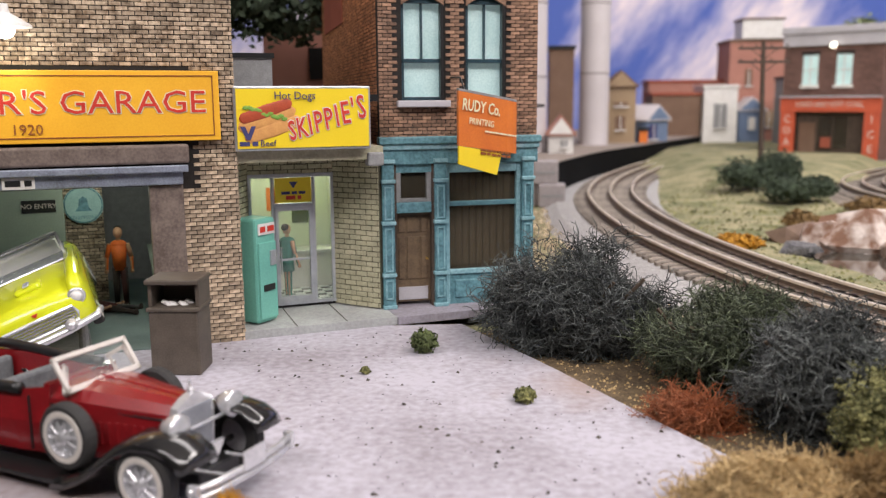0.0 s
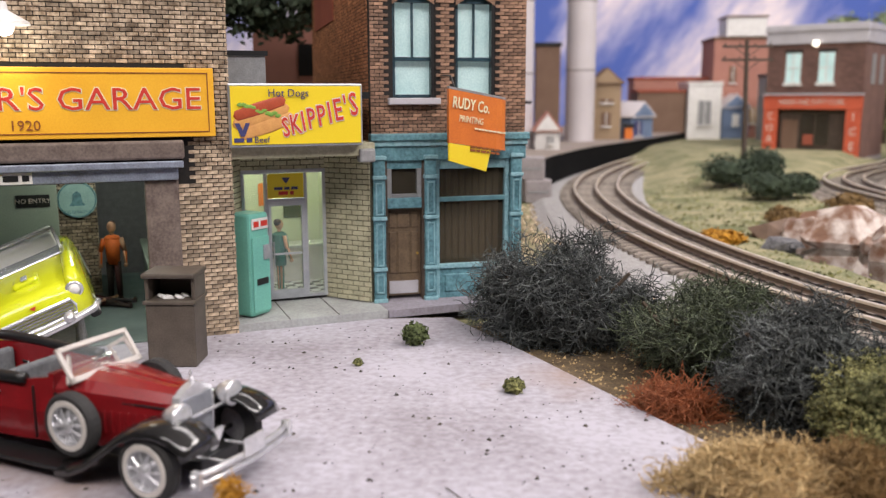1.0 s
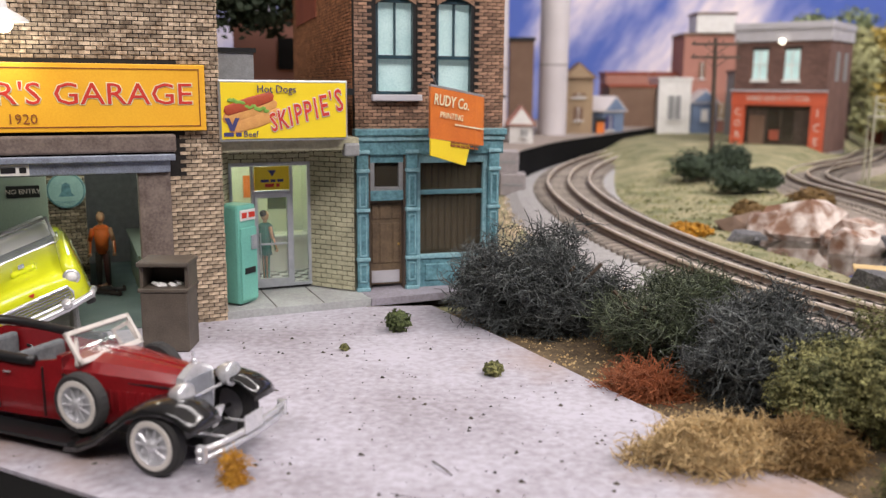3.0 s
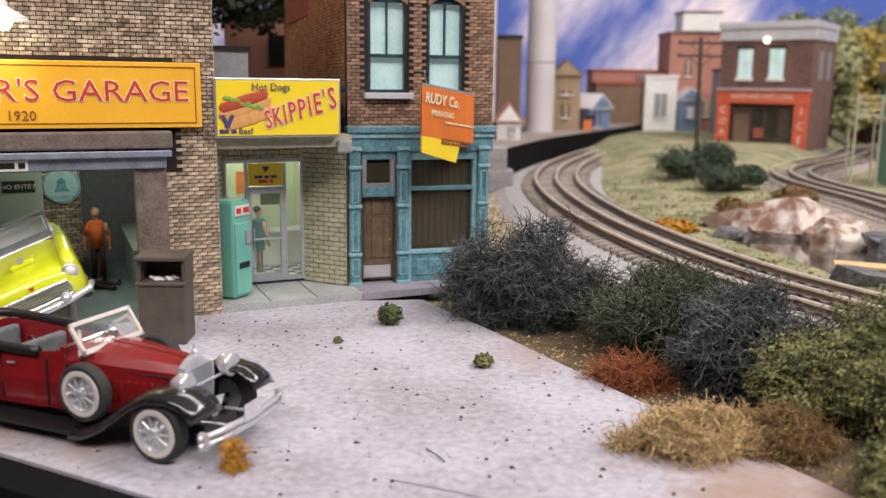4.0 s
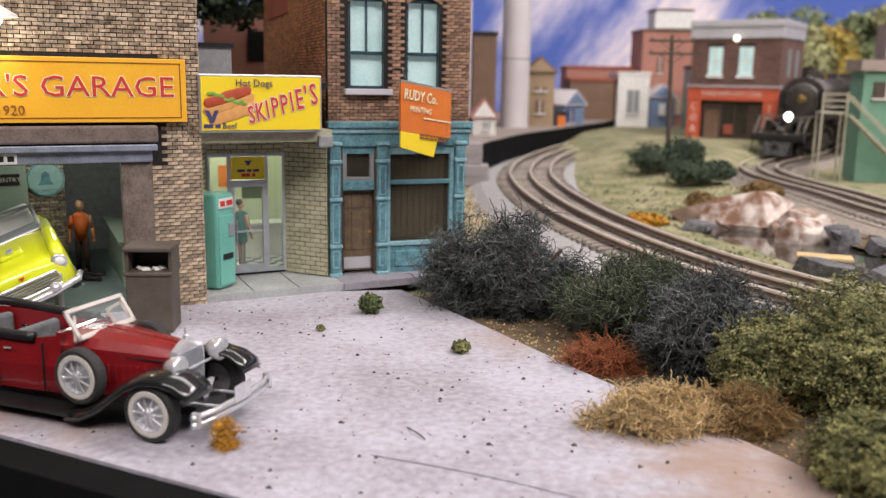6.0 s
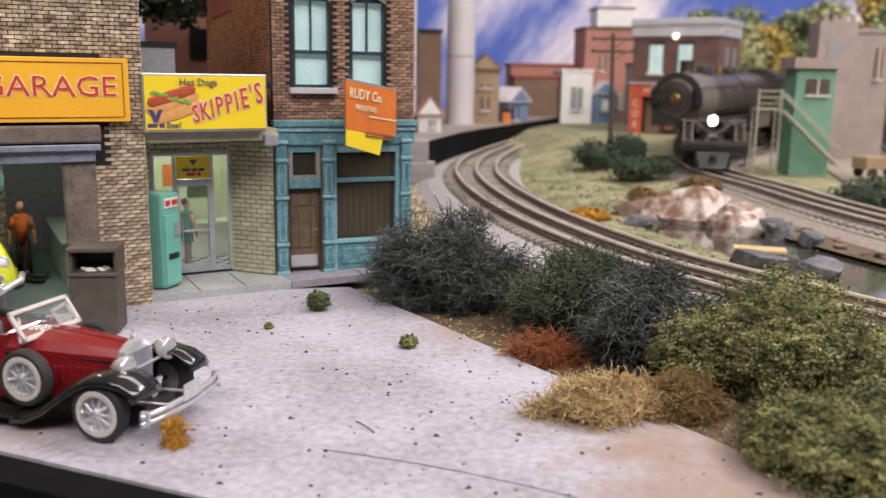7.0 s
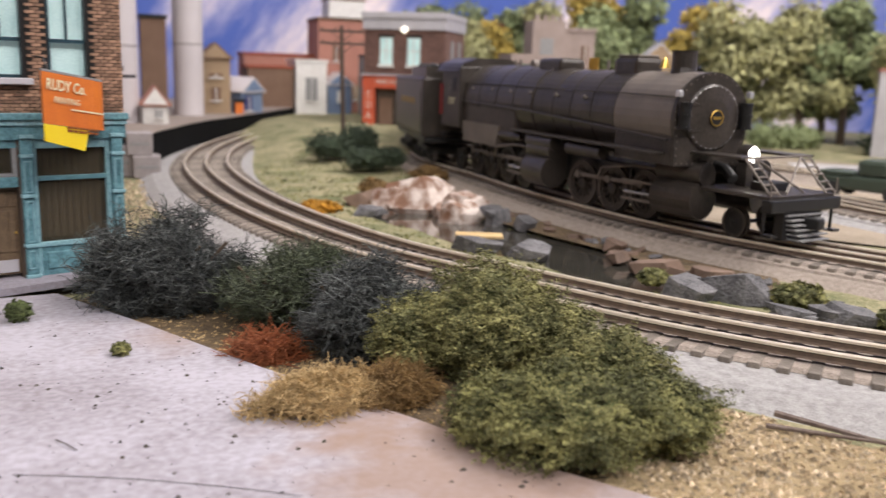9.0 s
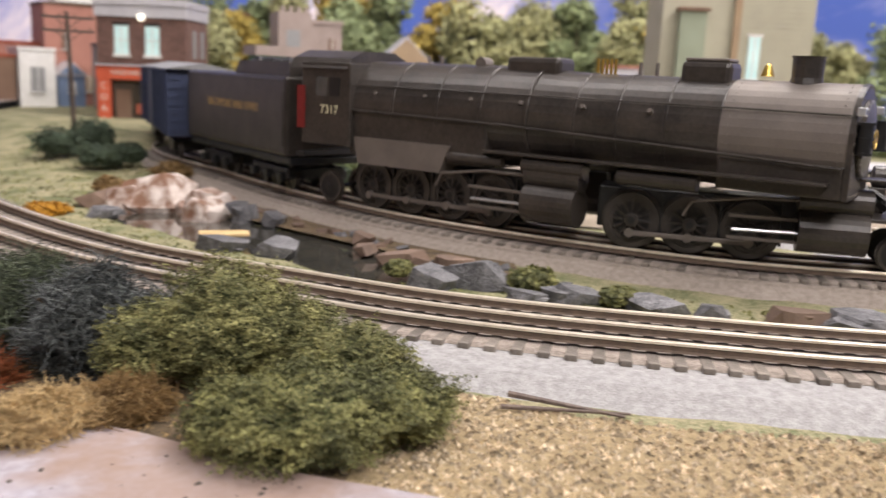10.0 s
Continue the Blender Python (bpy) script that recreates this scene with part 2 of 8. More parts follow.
GOLD_MOSS = mat("ochre_moss", (0.52, 0.26, 0.02), (0.35, 0.16, 0.015), 0.85, scale=60, vary=0.3)
BARK = mat("bark", (0.09, 0.065, 0.045), None, 0.9)
GRAVEL = mat("golden_gravel", (0.68, 0.57, 0.41), (0.26, 0.19, 0.11), 0.85, scale=200, fine=900, vary=0.55)
GRAVEL_BED = mat("gravel_bed", (0.42, 0.32, 0.18), (0.2, 0.15, 0.08), 0.95, scale=300, fine=1000, bump=0.9, depth=0.002)
CRUMB = mat("dark_crumbs", (0.09, 0.075, 0.06), (0.04, 0.035, 0.03), 0.9, vary=0.5)
COAL_BRICK = mat("dull_brown_brick", (0.19, 0.105, 0.085), (0.12, 0.068, 0.055), 0.9, scale=60, fine=500, vary=0.2)
GREY_STONE = mat("grey_pink_masonry", (0.36, 0.29, 0.26), (0.27, 0.215, 0.19), 0.9, scale=50, fine=500)
CORNICE = mat("pale_cornice", (0.50, 0.49, 0.52), (0.40, 0.38, 0.40), 0.7, scale=60)
VERMILION = mat("vermilion_board", (0.60, 0.115, 0.05), (0.45, 0.075, 0.035), 0.6, scale=60)
DEEP_RED = mat("deep_red_paint", (0.20, 0.012, 0.01), None, 0.6)
LETTER_PALE = mat("pale_letters", (0.75, 0.66, 0.58), None, 0.6, bump=0)
SHED_BLUE = mat("faded_blue_boards", (0.17, 0.235, 0.36), (0.12, 0.165, 0.26), 0.8, scale=40)
PINK_BRICK = mat("faded_pink_brick", (0.42, 0.20, 0.15), (0.33, 0.15, 0.115), 0.9, scale=40)
TAN_WALL = mat("tan_boards", (0.36, 0.26, 0.16), (0.27, 0.19, 0.12), 0.9, scale=40)
BROWN_WALL = mat("brown_wall", (0.20, 0.125, 0.085), (0.15, 0.09, 0.06), 0.9, scale=40)
RED_WALL = mat("brick_red_wall", (0.34, 0.09, 0.05), (0.25, 0.065, 0.04), 0.9, scale=40)
TANK = mat("silo_paint", (0.60, 0.56, 0.57), (0.50, 0.46, 0.47), 0.6, scale=18, bump=0.05)
GREEN_TOWER = mat("tower_green", (0.18, 0.35, 0.24), (0.13, 0.27, 0.19), 0.7, scale=60)
SIDING = mat("pale_clapboard", (0.42, 0.40, 0.30), (0.35, 0.33, 0.25), 0.8, scale=40)
BOX_BLUE = mat("navy_boxcar", (0.035, 0.05, 0.11), (0.022, 0.03, 0.065), 0.6)
GREY_PAINT = mat("grey_paint", (0.30, 0.30, 0.30), (0.2, 0.2, 0.2), 0.6)
GREY_CRATE = mat("grey_block", (0.36, 0.33, 0.33), (0.27, 0.24, 0.24), 0.9)
PLATFORM = mat("dusty_platform", (0.30, 0.25, 0.22), (0.22, 0.18, 0.15), 0.9, scale=40)
HOTDOG = mat("bun", (0.70, 0.36, 0.11), (0.6, 0.28, 0.08), 0.6, bump=0)
SAUSAGE = mat("sausage", (0.48, 0.08, 0.03), None, 0.5, bump=0)
LETTUCE = mat("lettuce", (0.22, 0.42, 0.06), None, 0.6, bump=0)
NAVY = mat("navy_letters", (0.05, 0.05, 0.16), None, 0.6, bump=0)
CHEQUER_WHITE = mat("white_tile", (0.75, 0.78, 0.76), None, 0.3, bump=0)
OLIVE_CAR = mat("olive_vehicle", (0.05, 0.07, 0.05), None, 0.4)


# ---- mesh helpers ----
def part(name, bm, material, parent=None, label="", smooth=False):
    me = bpy.data.meshes.new(name)
    bm.to_mesh(me)
    bm.free()
    me.materials.append(material)
    if smooth:
        for p in me.polygons:
            p.use_smooth = True
    ob = new(name, me)
    ob.parent = parent
    if label:
        ob["label"] = label
    return ob


def raw(name, verts, faces, material, parent=None, label="", smooth=False):
    me = bpy.data.meshes.new(name)
    me.from_pydata([tuple(v) for v in verts], [], faces)
    me.update()
    me.materials.append(material)
    if smooth:
        me.polygons.foreach_set("use_smooth", [True] * len(me.polygons))
    ob = new(name, me)
    ob.parent = parent
    if label:
        ob["label"] = label
    return ob


def thing(name, m, label, category, group="", kind=""):
    ob = new(name)
    ob.empty_display_size = 0.01
    ob.matrix_basis = m
    return tagged(ob, label, category, group, kind)


def add_box(bm, x0, x1, y0, y1, z0, z1, bevel=0.0, m=None):
    r = bmesh.ops.create_cube(bm, size=1.0)
    vs = r["verts"]
    for v in vs:
        v.co = Vector(((x0 + x1) / 2 + v.co.x * (x1 - x0), (y0 + y1) / 2 + v.co.y * (y1 - y0), (z0 + z1) / 2 + v.co.z * (z1 - z0)))
        if m:
            v.co = m @ v.co
    if bevel:
        es = list({e for v in vs for e in v.link_edges})
        bmesh.ops.bevel(bm, geom=es, offset=bevel, segments=2, affect="EDGES", profile=0.5)
    return bm


def box(x0, x1, y0, y1, z0, z1, bevel=0.0, m=None):
    return add_box(bmesh.new(), x0, x1, y0, y1, z0, z1, bevel, m)


def add_cyl(bm, p, q, r0, r1=None, n=16, caps=True):
    p, q = Vector(p), Vector(q)
    r1 = r0 if r1 is None else r1
    d = q - p
    m = Matrix.Translation((p + q) / 2) @ d.to_track_quat("Z", "Y").to_matrix().to_4x4()
    bmesh.ops.create_cone(bm, cap_ends=caps, segments=n, radius1=r0, radius2=r1, depth=d.length, matrix=m)
    return bm


def cyl(p, q, r0, r1=None, n=16):
    return add_cyl(bmesh.new(), p, q, r0, r1, n)


def add_lathe(bm, profile, m=None, n=24, ring=False):
    """profile: (radius, height) pairs round z."""
    m = m or Matrix()
    rings = []
    for r, h in profile:
        rings.append([bm.verts.new(m @ Vector((r * math.cos(2 * math.pi * i / n), r * math.sin(2 * math.pi * i / n), h))) for i in range(n)])
    for a, b in zip(rings, rings[1:] + (rings[:1] if ring else [])):
        for i in range(n):
            bm.faces.new((a[i], a[(i + 1) % n], b[(i + 1) % n], b[i]))
    if not ring:
        bm.faces.new(rings[0][::-1])
        bm.faces.new(rings[-1])
    return bm


def add_prism(bm, outline, d0, d1, m=None):
    """outline in x, z; pulled along y from d0 to d1."""
    m = m or Matrix()
    a = [bm.verts.new(m @ Vector((x, d0, z))) for x, z in outline]
    b = [bm.verts.new(m @ Vector((x, d1, z))) for x, z in outline]
    n = len(outline)
    bm.faces.new(a)
    bm.faces.new(b[::-1])
    for i in range(n):
        bm.faces.new((a[(i + 1) % n], a[i], b[i], b[(i + 1) % n]))
    bmesh.ops.recalc_face_normals(bm, faces=bm.faces)
    return bm


def prism(outline, d0, d1, m=None):
    return add_prism(bmesh.new(), outline, d0, d1, m)


def add_loft(bm, rings, caps=True):
    """rings: equal-length closed loops of points."""
    vs = [[bm.verts.new(p) for p in ring] for ring in rings]
    n = len(rings[0])
    for a, b in zip(vs, vs[1:]):
        for i in range(n):
            bm.faces.new((a[i], a[(i + 1) % n], b[(i + 1) % n], b[i]))
    if caps:
        bm.faces.new(vs[0][::-1])
        bm.faces.new(vs[-1])
    bmesh.ops.recalc_face_normals(bm, faces=bm.faces)
    return bm


def add_tube(bm, pts, r, n=6):
    pts = [Vector(p) for p in pts]
    rings = []
    for i, p in enumerate(pts):
        d = (pts[min(i + 1, len(pts) - 1)] - pts[max(i - 1, 0)]).normalized()
        q = d.to_track_quat("Z", "Y")
        rings.append([p + q @ Vector((r * math.cos(2 * math.pi * k / n), r * math.sin(2 * math.pi * k / n), 0)) for k in range(n)])
    return add_loft(bm, rings)


def words(name, text, size, material, parent, m, label="", align="CENTER", depth=0.0001, wide=1.0, bold=0.0):
    """Lettering in the built-in font as a mesh; its face looks along local -y after m."""
    c = bpy.data.curves.new(name, "FONT")
    c.body, c.size, c.align_x, c.align_y, c.extrude, c.offset, c.resolution_u = text, size, align, "CENTER", depth, bold, 2
    tmp = bpy.data.objects.new(name, c)
    me = bpy.data.meshes.new_from_object(tmp)
    bpy.data.objects.remove(tmp)
    me.transform(m @ pose(0, 0, 0, 90) @ Matrix.Diagonal((wide, 1, 1, 1)))
    me.materials.clear()
    me.materials.append(material)
    ob = new(name, me)
    ob.parent = parent
    if label:
        ob["label"] = label
    return ob


def bars(name, x0, x1, y, z, h, rows, material, parent, gap=0.5):
    bm = bmesh.new()
    for i in range(rows):
        zz = z - i * h * (1 + gap)
        k = x0
        while k < x1 - h * 0.3:
            w = min(h * random.uniform(1.2, 3.5), x1 - k)
            add_box(bm, k, k + w, y, y + 0.0002, zz - h / 2, zz + h / 2)
            k += w + h * 0.6
    return part(name, bm, material, parent)


def brick_face(parent, x0, x1, z0, z1, holes, material, mortar, y=0.0, bl=0.0046, bh=0.0017, name="brick_course", singles=0, flip=1, m=None, pick=None):
    """Courses of single bricks standing proud of a mortar skin in the wall's plane; the first singles are objects of their own."""
    verts, faces, loose = [], [], []
    rnd = random.Random(int(x0 * 1e5) + int(z1 * 1e5))
    row, z = 0, z0
    while z < z1 - bh * 0.4:
        x = x0 - (bl / 2 if row % 2 else 0)
        top = min(z + bh * 0.84, z1)
        while x < x1 - bl * 0.12:
            a, b = max(x, x0), min(x + bl * 0.93, x1)
            x += bl
            if b - a < bl * 0.12 or any(a < h[1] and b > h[0] and z < h[3] and top > h[2] for h in holes):
                continue
            d = rnd.uniform(0.00015, 0.0005)
            j = rnd.uniform(-0.00008, 0.00008)
            if singles and len(loose) < singles and (pick is None or pick(a, z)):
                loose.append((a, b, z + j, top + j, d))
                continue
            n, e = len(verts), 0.00012
            q = [(a, 0, z + j), (b, 0, z + j), (b, 0, top + j), (a, 0, top + j), (a + e, -d, z + j + e), (b - e, -d, z + j + e), (b - e, -d, top + j - e), (a + e, -d, top + j - e)]
            verts += [Vector((vx, y + flip * vy, vz)) for vx, vy, vz in q]
            faces += [tuple(n + k for k in f) for f in ((4, 5, 6, 7), (0, 1, 5, 4), (1, 2, 6, 5), (2, 3, 7, 6), (3, 0, 4, 7))]
        z += bh
        row += 1
    if m:
        verts = [m @ v for v in verts]
    ob = raw(name, verts, faces, material, parent)
    ob["kind"] = "stuff"
    shared = {}
    for a, b, zz, top, d in loose:
        key = round((b - a) * 1e4)
        if key not in shared:
            bm = box(-(b - a) / 2, (b - a) / 2, -0.0004, 0.0006, -(top - zz) / 2, (top - zz) / 2, 0.00012)
            me = bpy.data.meshes.new("brick")
            bm.to_mesh(me)
            bm.free()
            me.materials.append(material)
            shared[key] = me
        o = new("brick", shared[key])
        o.parent = parent
        o.matrix_basis = (m or Matrix()) @ pose((a + b) / 2, y - d + 0.0002, (zz + top) / 2)
    return ob


def smooth_line(points, step=0.01):
    """A Catmull-Rom line through the points, at even steps."""
    p = [Vector((*q, 0.0)) if len(q) == 2 else Vector(q) for q in points]
    p = [p[0] * 2 - p[1]] + p + [p[-1] * 2 - p[-2]]
    out = []
    for i in range(1, len(p) - 2):
        for k in range(40):
            t = k / 40
            a, b, c, d = p[i - 1], p[i], p[i + 1], p[i + 2]
            out.append(0.5 * ((2 * b) + (c - a) * t + (2 * a - 5 * b + 4 * c - d) * t * t + (3 * b - a - 3 * c + d) * t ** 3))
    out.append(p[-2])
    res, acc = [out[0]], 0.0
    for a, b in zip(out, out[1:]):
        seg = (b - a).length
        while acc + seg >= step:
            a = a + (b - a) * ((step - acc) / seg)
            seg = (b - a).length
            res.append(a.copy())
            acc = 0.0
        acc += seg
    return res


def sweep(name, line, profile, material, parent, smooth=False):
    """profile (side, height) pairs, open, swept along a flat line."""
    verts, faces, n = [], [], len(profile)
    for i, p in enumerate(line):
        d = (line[min(i + 1, len(line) - 1)] - line[max(i - 1, 0)]).normalized()
        s = Vector((-d.y, d.x, 0))
        verts += [p + s * a + Vector((0, 0, h)) for a, h in profile]
    for i in range(len(line) - 1):
        for k in range(n - 1):
            faces.append((i * n + k, (i + 1) * n + k, (i + 1) * n + k + 1, i * n + k + 1))
    return raw(name, verts, faces, material, parent, smooth=smooth)


# ---- room and ground ----
def room():
    # added walls, never in view: they shut out ambient and limit bounce
    w = part("wall_room", box(-2.6, 3.6, -2.2, -2.15, -1.1, 1.5), ROOM_WALL)
    tagged(w, "unseen dim room wall added behind the layout viewer", "wall", kind="structure")
    for nm, q in (("wall_left", (-2.65, -2.6, -2.2, 2.6)), ("wall_right", (3.6, 3.65, -2.2, 2.6)), ("wall_back", (-2.6, 3.6, 2.6, 2.65))):
        o = part(nm, box(*q, -1.1, 1.5), ROOM_WALL)
        tagged(o, "unseen dim room wall added around the layout", "wall", kind="structure")
    c = part("ceiling", box(-2.6, 3.6, -2.2, 2.6, 1.5, 1.55), WHITE)
    tagged(c, "plain white room ceiling above the layout", "ceiling", kind="structure")
    f = part("floor", box(-2.6, 3.6, -2.2, 2.6, -1.1, -1.05), GREY_PAINT)
    tagged(f, "plain grey room floor below the layout", "floor", kind="structure")


def sky_material():
    m = bpy.data.materials.new("painted_sky")
    m.use_nodes = True
    t = m.node_tree
    b = t.nodes["Principled BSDF"]
    tc = t.nodes.new("ShaderNodeTexCoord")
    turn = t.nodes.new("ShaderNodeMapping")
    turn.inputs["Rotation"].default_value = (0, radians(54), 0)
    turn.inputs["Location"].default_value = (0.25, 0, 0.37)
    t.links.new(tc.outputs["Object"], turn.inputs["Vector"])
    mp = t.nodes.new("ShaderNodeMapping")
    mp.inputs["Scale"].default_value = (0.75, 0.6, 2.1)
    t.links.new(turn.outputs[0], mp.inputs["Vector"])
    n = t.nodes.new("ShaderNodeTexNoise")
    n.inputs["Scale"].default_value, n.inputs["Detail"].default_value, n.inputs["Roughness"].default_value = 2.7, 7, 0.56
    t.links.new(mp.outputs[0], n.inputs["Vector"])
    r = t.nodes.new("ShaderNodeValToRGB")
    r.color_ramp.elements[0].position, r.color_ramp.elements[1].position = 0.45, 0.64
    r.color_ramp.elements[0].color, r.color_ramp.elements[1].color = (0.075, 0.125, 0.42, 1), (0.80, 0.70, 0.72, 1)
    mid = r.color_ramp.elements.new(0.53)
    mid.color = (0.26, 0.28, 0.52, 1)
    t.links.new(n.outputs["Fac"], r.inputs["Fac"])
    t.links.new(r.outputs["Color"], b.inputs["Base Color"])
    t.links.new(r.outputs["Color"], b.inputs["Emission Color"])
    b.inputs["Emission Strength"].default_value = 0.22
    b.inputs["Roughness"].default_value = 0.85
    return m


def backdrop():
    line = smooth_line([(-1.6, 1.95), (-0.5, 2.0), (0.6, 2.0), (1.3, 1.9), (1.75, 1.55), (1.9, 1.0), (1.95, 0.2), (1.95, -1.0)], 0.05)
    ob = sweep("backdrop", line, [(0.0, -0.05), (0.0, 0.9)], sky_material(), None, True)
    tagged(ob, "painted blue sky backdrop with drifting white clouds", "backdrop", kind="structure")


def height(x, y):
    """The lie of the land: level in front, rising behind."""
    up = min(1.0, max(0.0, (y - 0.82) / 0.36))
    up = up * up * (3 - 2 * up)
    side = min(1.0, max(0.0, (x - 0.15) / 0.1)) * min(1.0, max(0.0, (0.36 + max(0, y - 0.95) * 0.55 - x) / 0.05))
    mid = 0.232 + (0.65 - y) * 0.28
    pit = math.exp(-abs((x - mid) / 0.034) ** 3) * (1 if 0.40 < y < 0.63 else math.exp(-((y - (0.40 if y < 0.5 else 0.63)) / 0.03) ** 2))
    return -0.0045 + 0.025 * up * side - 0.0060 * pit


def ground():
    verts, faces = [], []
    nx, ny = 200, 150
    for j in range(ny + 1):
        for i in range(nx + 1):
            x, y = -1.6 + 3.6 * i / nx, -0.25 + 2.35 * j / ny
            # the bench ends at the fascia in front
            z = height(x, y) + noise.noise((x * 30, y * 30, 0)) * 0.0012
            if y < fascia(x) + 0.004:
                y = max(y, fascia(x) + 0.004)
            verts.append((x, y, z))
    for j in range(ny):
        for i in range(nx):
            a = j * (nx + 1) + i
            faces.append((a, a + 1, a + nx + 2, a + nx + 1))
    ob = raw("ground", verts, faces, GRASS, None, smooth=True)
    tagged(ob, "scenic ground of dry green and tan turf on a model layout", "ground", kind="structure")


def fascia(x):
    return 0.1735 - 0.48 * x if x < 0.36 else 0.0007 - 0.25 * (x - 0.36)


LOT = [(-0.014, 0.417), (0.024, 0.354), (0.060, 0.290), (0.100, 0.226), (0.122, 0.186), (0.150, 0.150), (0.176, 0.090), (-0.125, 0.2345), (-0.36, 0.346), (-0.30, 0.293), (-0.103, 0.384)]


def lot():
    bm = bmesh.new()
    outline = [LOT[i] for i in (0, 1, 2, 3, 4, 5, 6, 7)] + [(-0.33, 0.333), (-0.33, 0.34), (-0.104, 0.392), (-0.05, 0.412)]
    a = [bm.verts.new((x, y, 0.0)) for x, y in outline]
    b = [bm.verts.new((x, y, -0.0065)) for x, y in outline]
    bm.faces.new(a[::-1])
    bm.faces.new(b)
    for i in range(len(a)):
        k = (i + 1) % len(a)
        bm.faces.new((a[i], a[k], b[k], b[i]))
    bmesh.ops.recalc_face_normals(bm, faces=bm.faces)
    ob = part("pavement", bm, CONCRETE)
    tagged(ob, "pale violet-white concrete parking lot with stains", "parking lot", kind="structure")
    bm = bmesh.new()
    d = Vector((1, -0.48, 0)).normalized()
    m = Matrix.Translation((-0.125, 0.2335, 0)) @ pose(0, 0, 0, 0, 0, math.degrees(math.atan2(d.y, d.x)))
    add_box(bm, -0.30, 0.50, -0.012, 0.0004, -0.25, -0.0006, 0.0004, m)
    ob = part("fascia_board", bm, MATTE_BLACK)
    tagged(ob, "black painted edge board along the layout front", "edge board", kind="structure")
    crack = raw("pavement_crack", *ribbon([(-0.016, 0.2225), (0.01, 0.2125), (0.035, 0.2), (0.055, 0.188)], 0.0005, 0.0002), CRUMB)
    tagged(crack, "thin dark crack line across the concrete lot", "crack", kind="structure")
    # crumbs of dirt lying about
    verts, faces = [], []
    rnd = random.Random(5)
    for _ in range(900):
        x, y = rnd.uniform(-0.13, 0.14), rnd.uniform(0.17, 0.40)
        if not inside(x, y, LOT):
            continue
        s = rnd.choice((0.0002, 0.00025, 0.0003, 0.0007, 0.0003)) * rnd.uniform(0.6, 1.4)
        n = len(verts)
        for k in range(4):
            an = k * 1.57 + rnd.random()
            verts.append((x + s * math.cos(an) * rnd.uniform(0.6, 1.6), y + s * math.sin(an), 0.0))
        verts.append((x, y, s * 0.9))
        faces += [(n, n + 1, n + 4), (n + 1, n + 2, n + 4), (n + 2, n + 3, n + 4), (n + 3, n, n + 4)]
    ob = raw("dirt_crumbs", verts, faces, CRUMB)
    tagged(ob, "scattered dark dirt crumbs on the concrete lot", "dirt", kind="stuff")


def inside(x, y, poly):
    odd = False
    for i in range(len(poly)):
        (x0, y0), (x1, y1) = poly[i - 1], poly[i]
        if (y0 > y) != (y1 > y) and x < (x1 - x0) * (y - y0) / (y1 - y0) + x0:
            odd = not odd
    return odd


def ribbon(points, w, z):
    line = smooth_line(points, 0.003)
    verts, faces = [], []
    for i, p in enumerate(line):
        d = (line[min(i + 1, len(line) - 1)] - line[max(i - 1, 0)]).normalized()
        s = Vector((-d.y, d.x, 0)) * w / 2 * (0.6 + 0.6 * noise.noise((i * 0.7, 0, 0)))
        verts += [p - s + Vector((0, 0, z)), p + s + Vector((0, 0, z))]
    for i in range(len(line) - 1):
        faces.append((2 * i, 2 * i + 2, 2 * i + 3, 2 * i + 1))
    return verts, faces


# ---- tracks ----
FRONT = smooth_line([(0.78, -0.19), (0.55, -0.02), (0.37, 0.140), (0.317, 0.192), (0.270, 0.243), (0.235, 0.290), (0.208, 0.338), (0.176, 0.400), (0.150, 0.460), (0.126, 0.550), (0.108, 0.66), (0.100, 0.80), (0.108, 0.93), (0.145, 1.10), (0.235, 1.34), (0.40, 1.68), (0.50, 1.90)], 0.005)
MAIN = smooth_line([(1.15, -0.33), (0.95, -0.15), (0.75, 0.03), (0.60, 0.155), (0.522, 0.229), (0.475, 0.280), (0.453, 0.314), (0.431, 0.357), (0.409, 0.407), (0.391, 0.460), (0.378, 0.520), (0.369, 0.600), (0.366, 0.680), (0.368, 0.770), (0.364, 0.850), (0.366, 0.930), (0.383, 1.005), (0.418, 1.075), (0.470, 1.145), (0.525, 1.212), (0.572, 1.285), (0.625, 1.378), (0.692, 1.458), (0.785, 1.53), (0.95, 1.60), (1.15, 1.66), (1.4, 1.68)], 0.005)
YARD = smooth_line([(0.95, -0.3), (0.78, 0.0), (0.66, 0.25), (0.61, 0.45), (0.605, 0.60), (0.62, 0.80), (0.665, 0.98), (0.74, 1.16), (0.80, 1.28)], 0.005)
SIDING_TRACK = smooth_line([(1.2, 0.1), (0.95, 0.4), (0.82, 0.62), (0.75, 0.85), (0.78, 1.05), (0.86, 1.25)], 0.005)


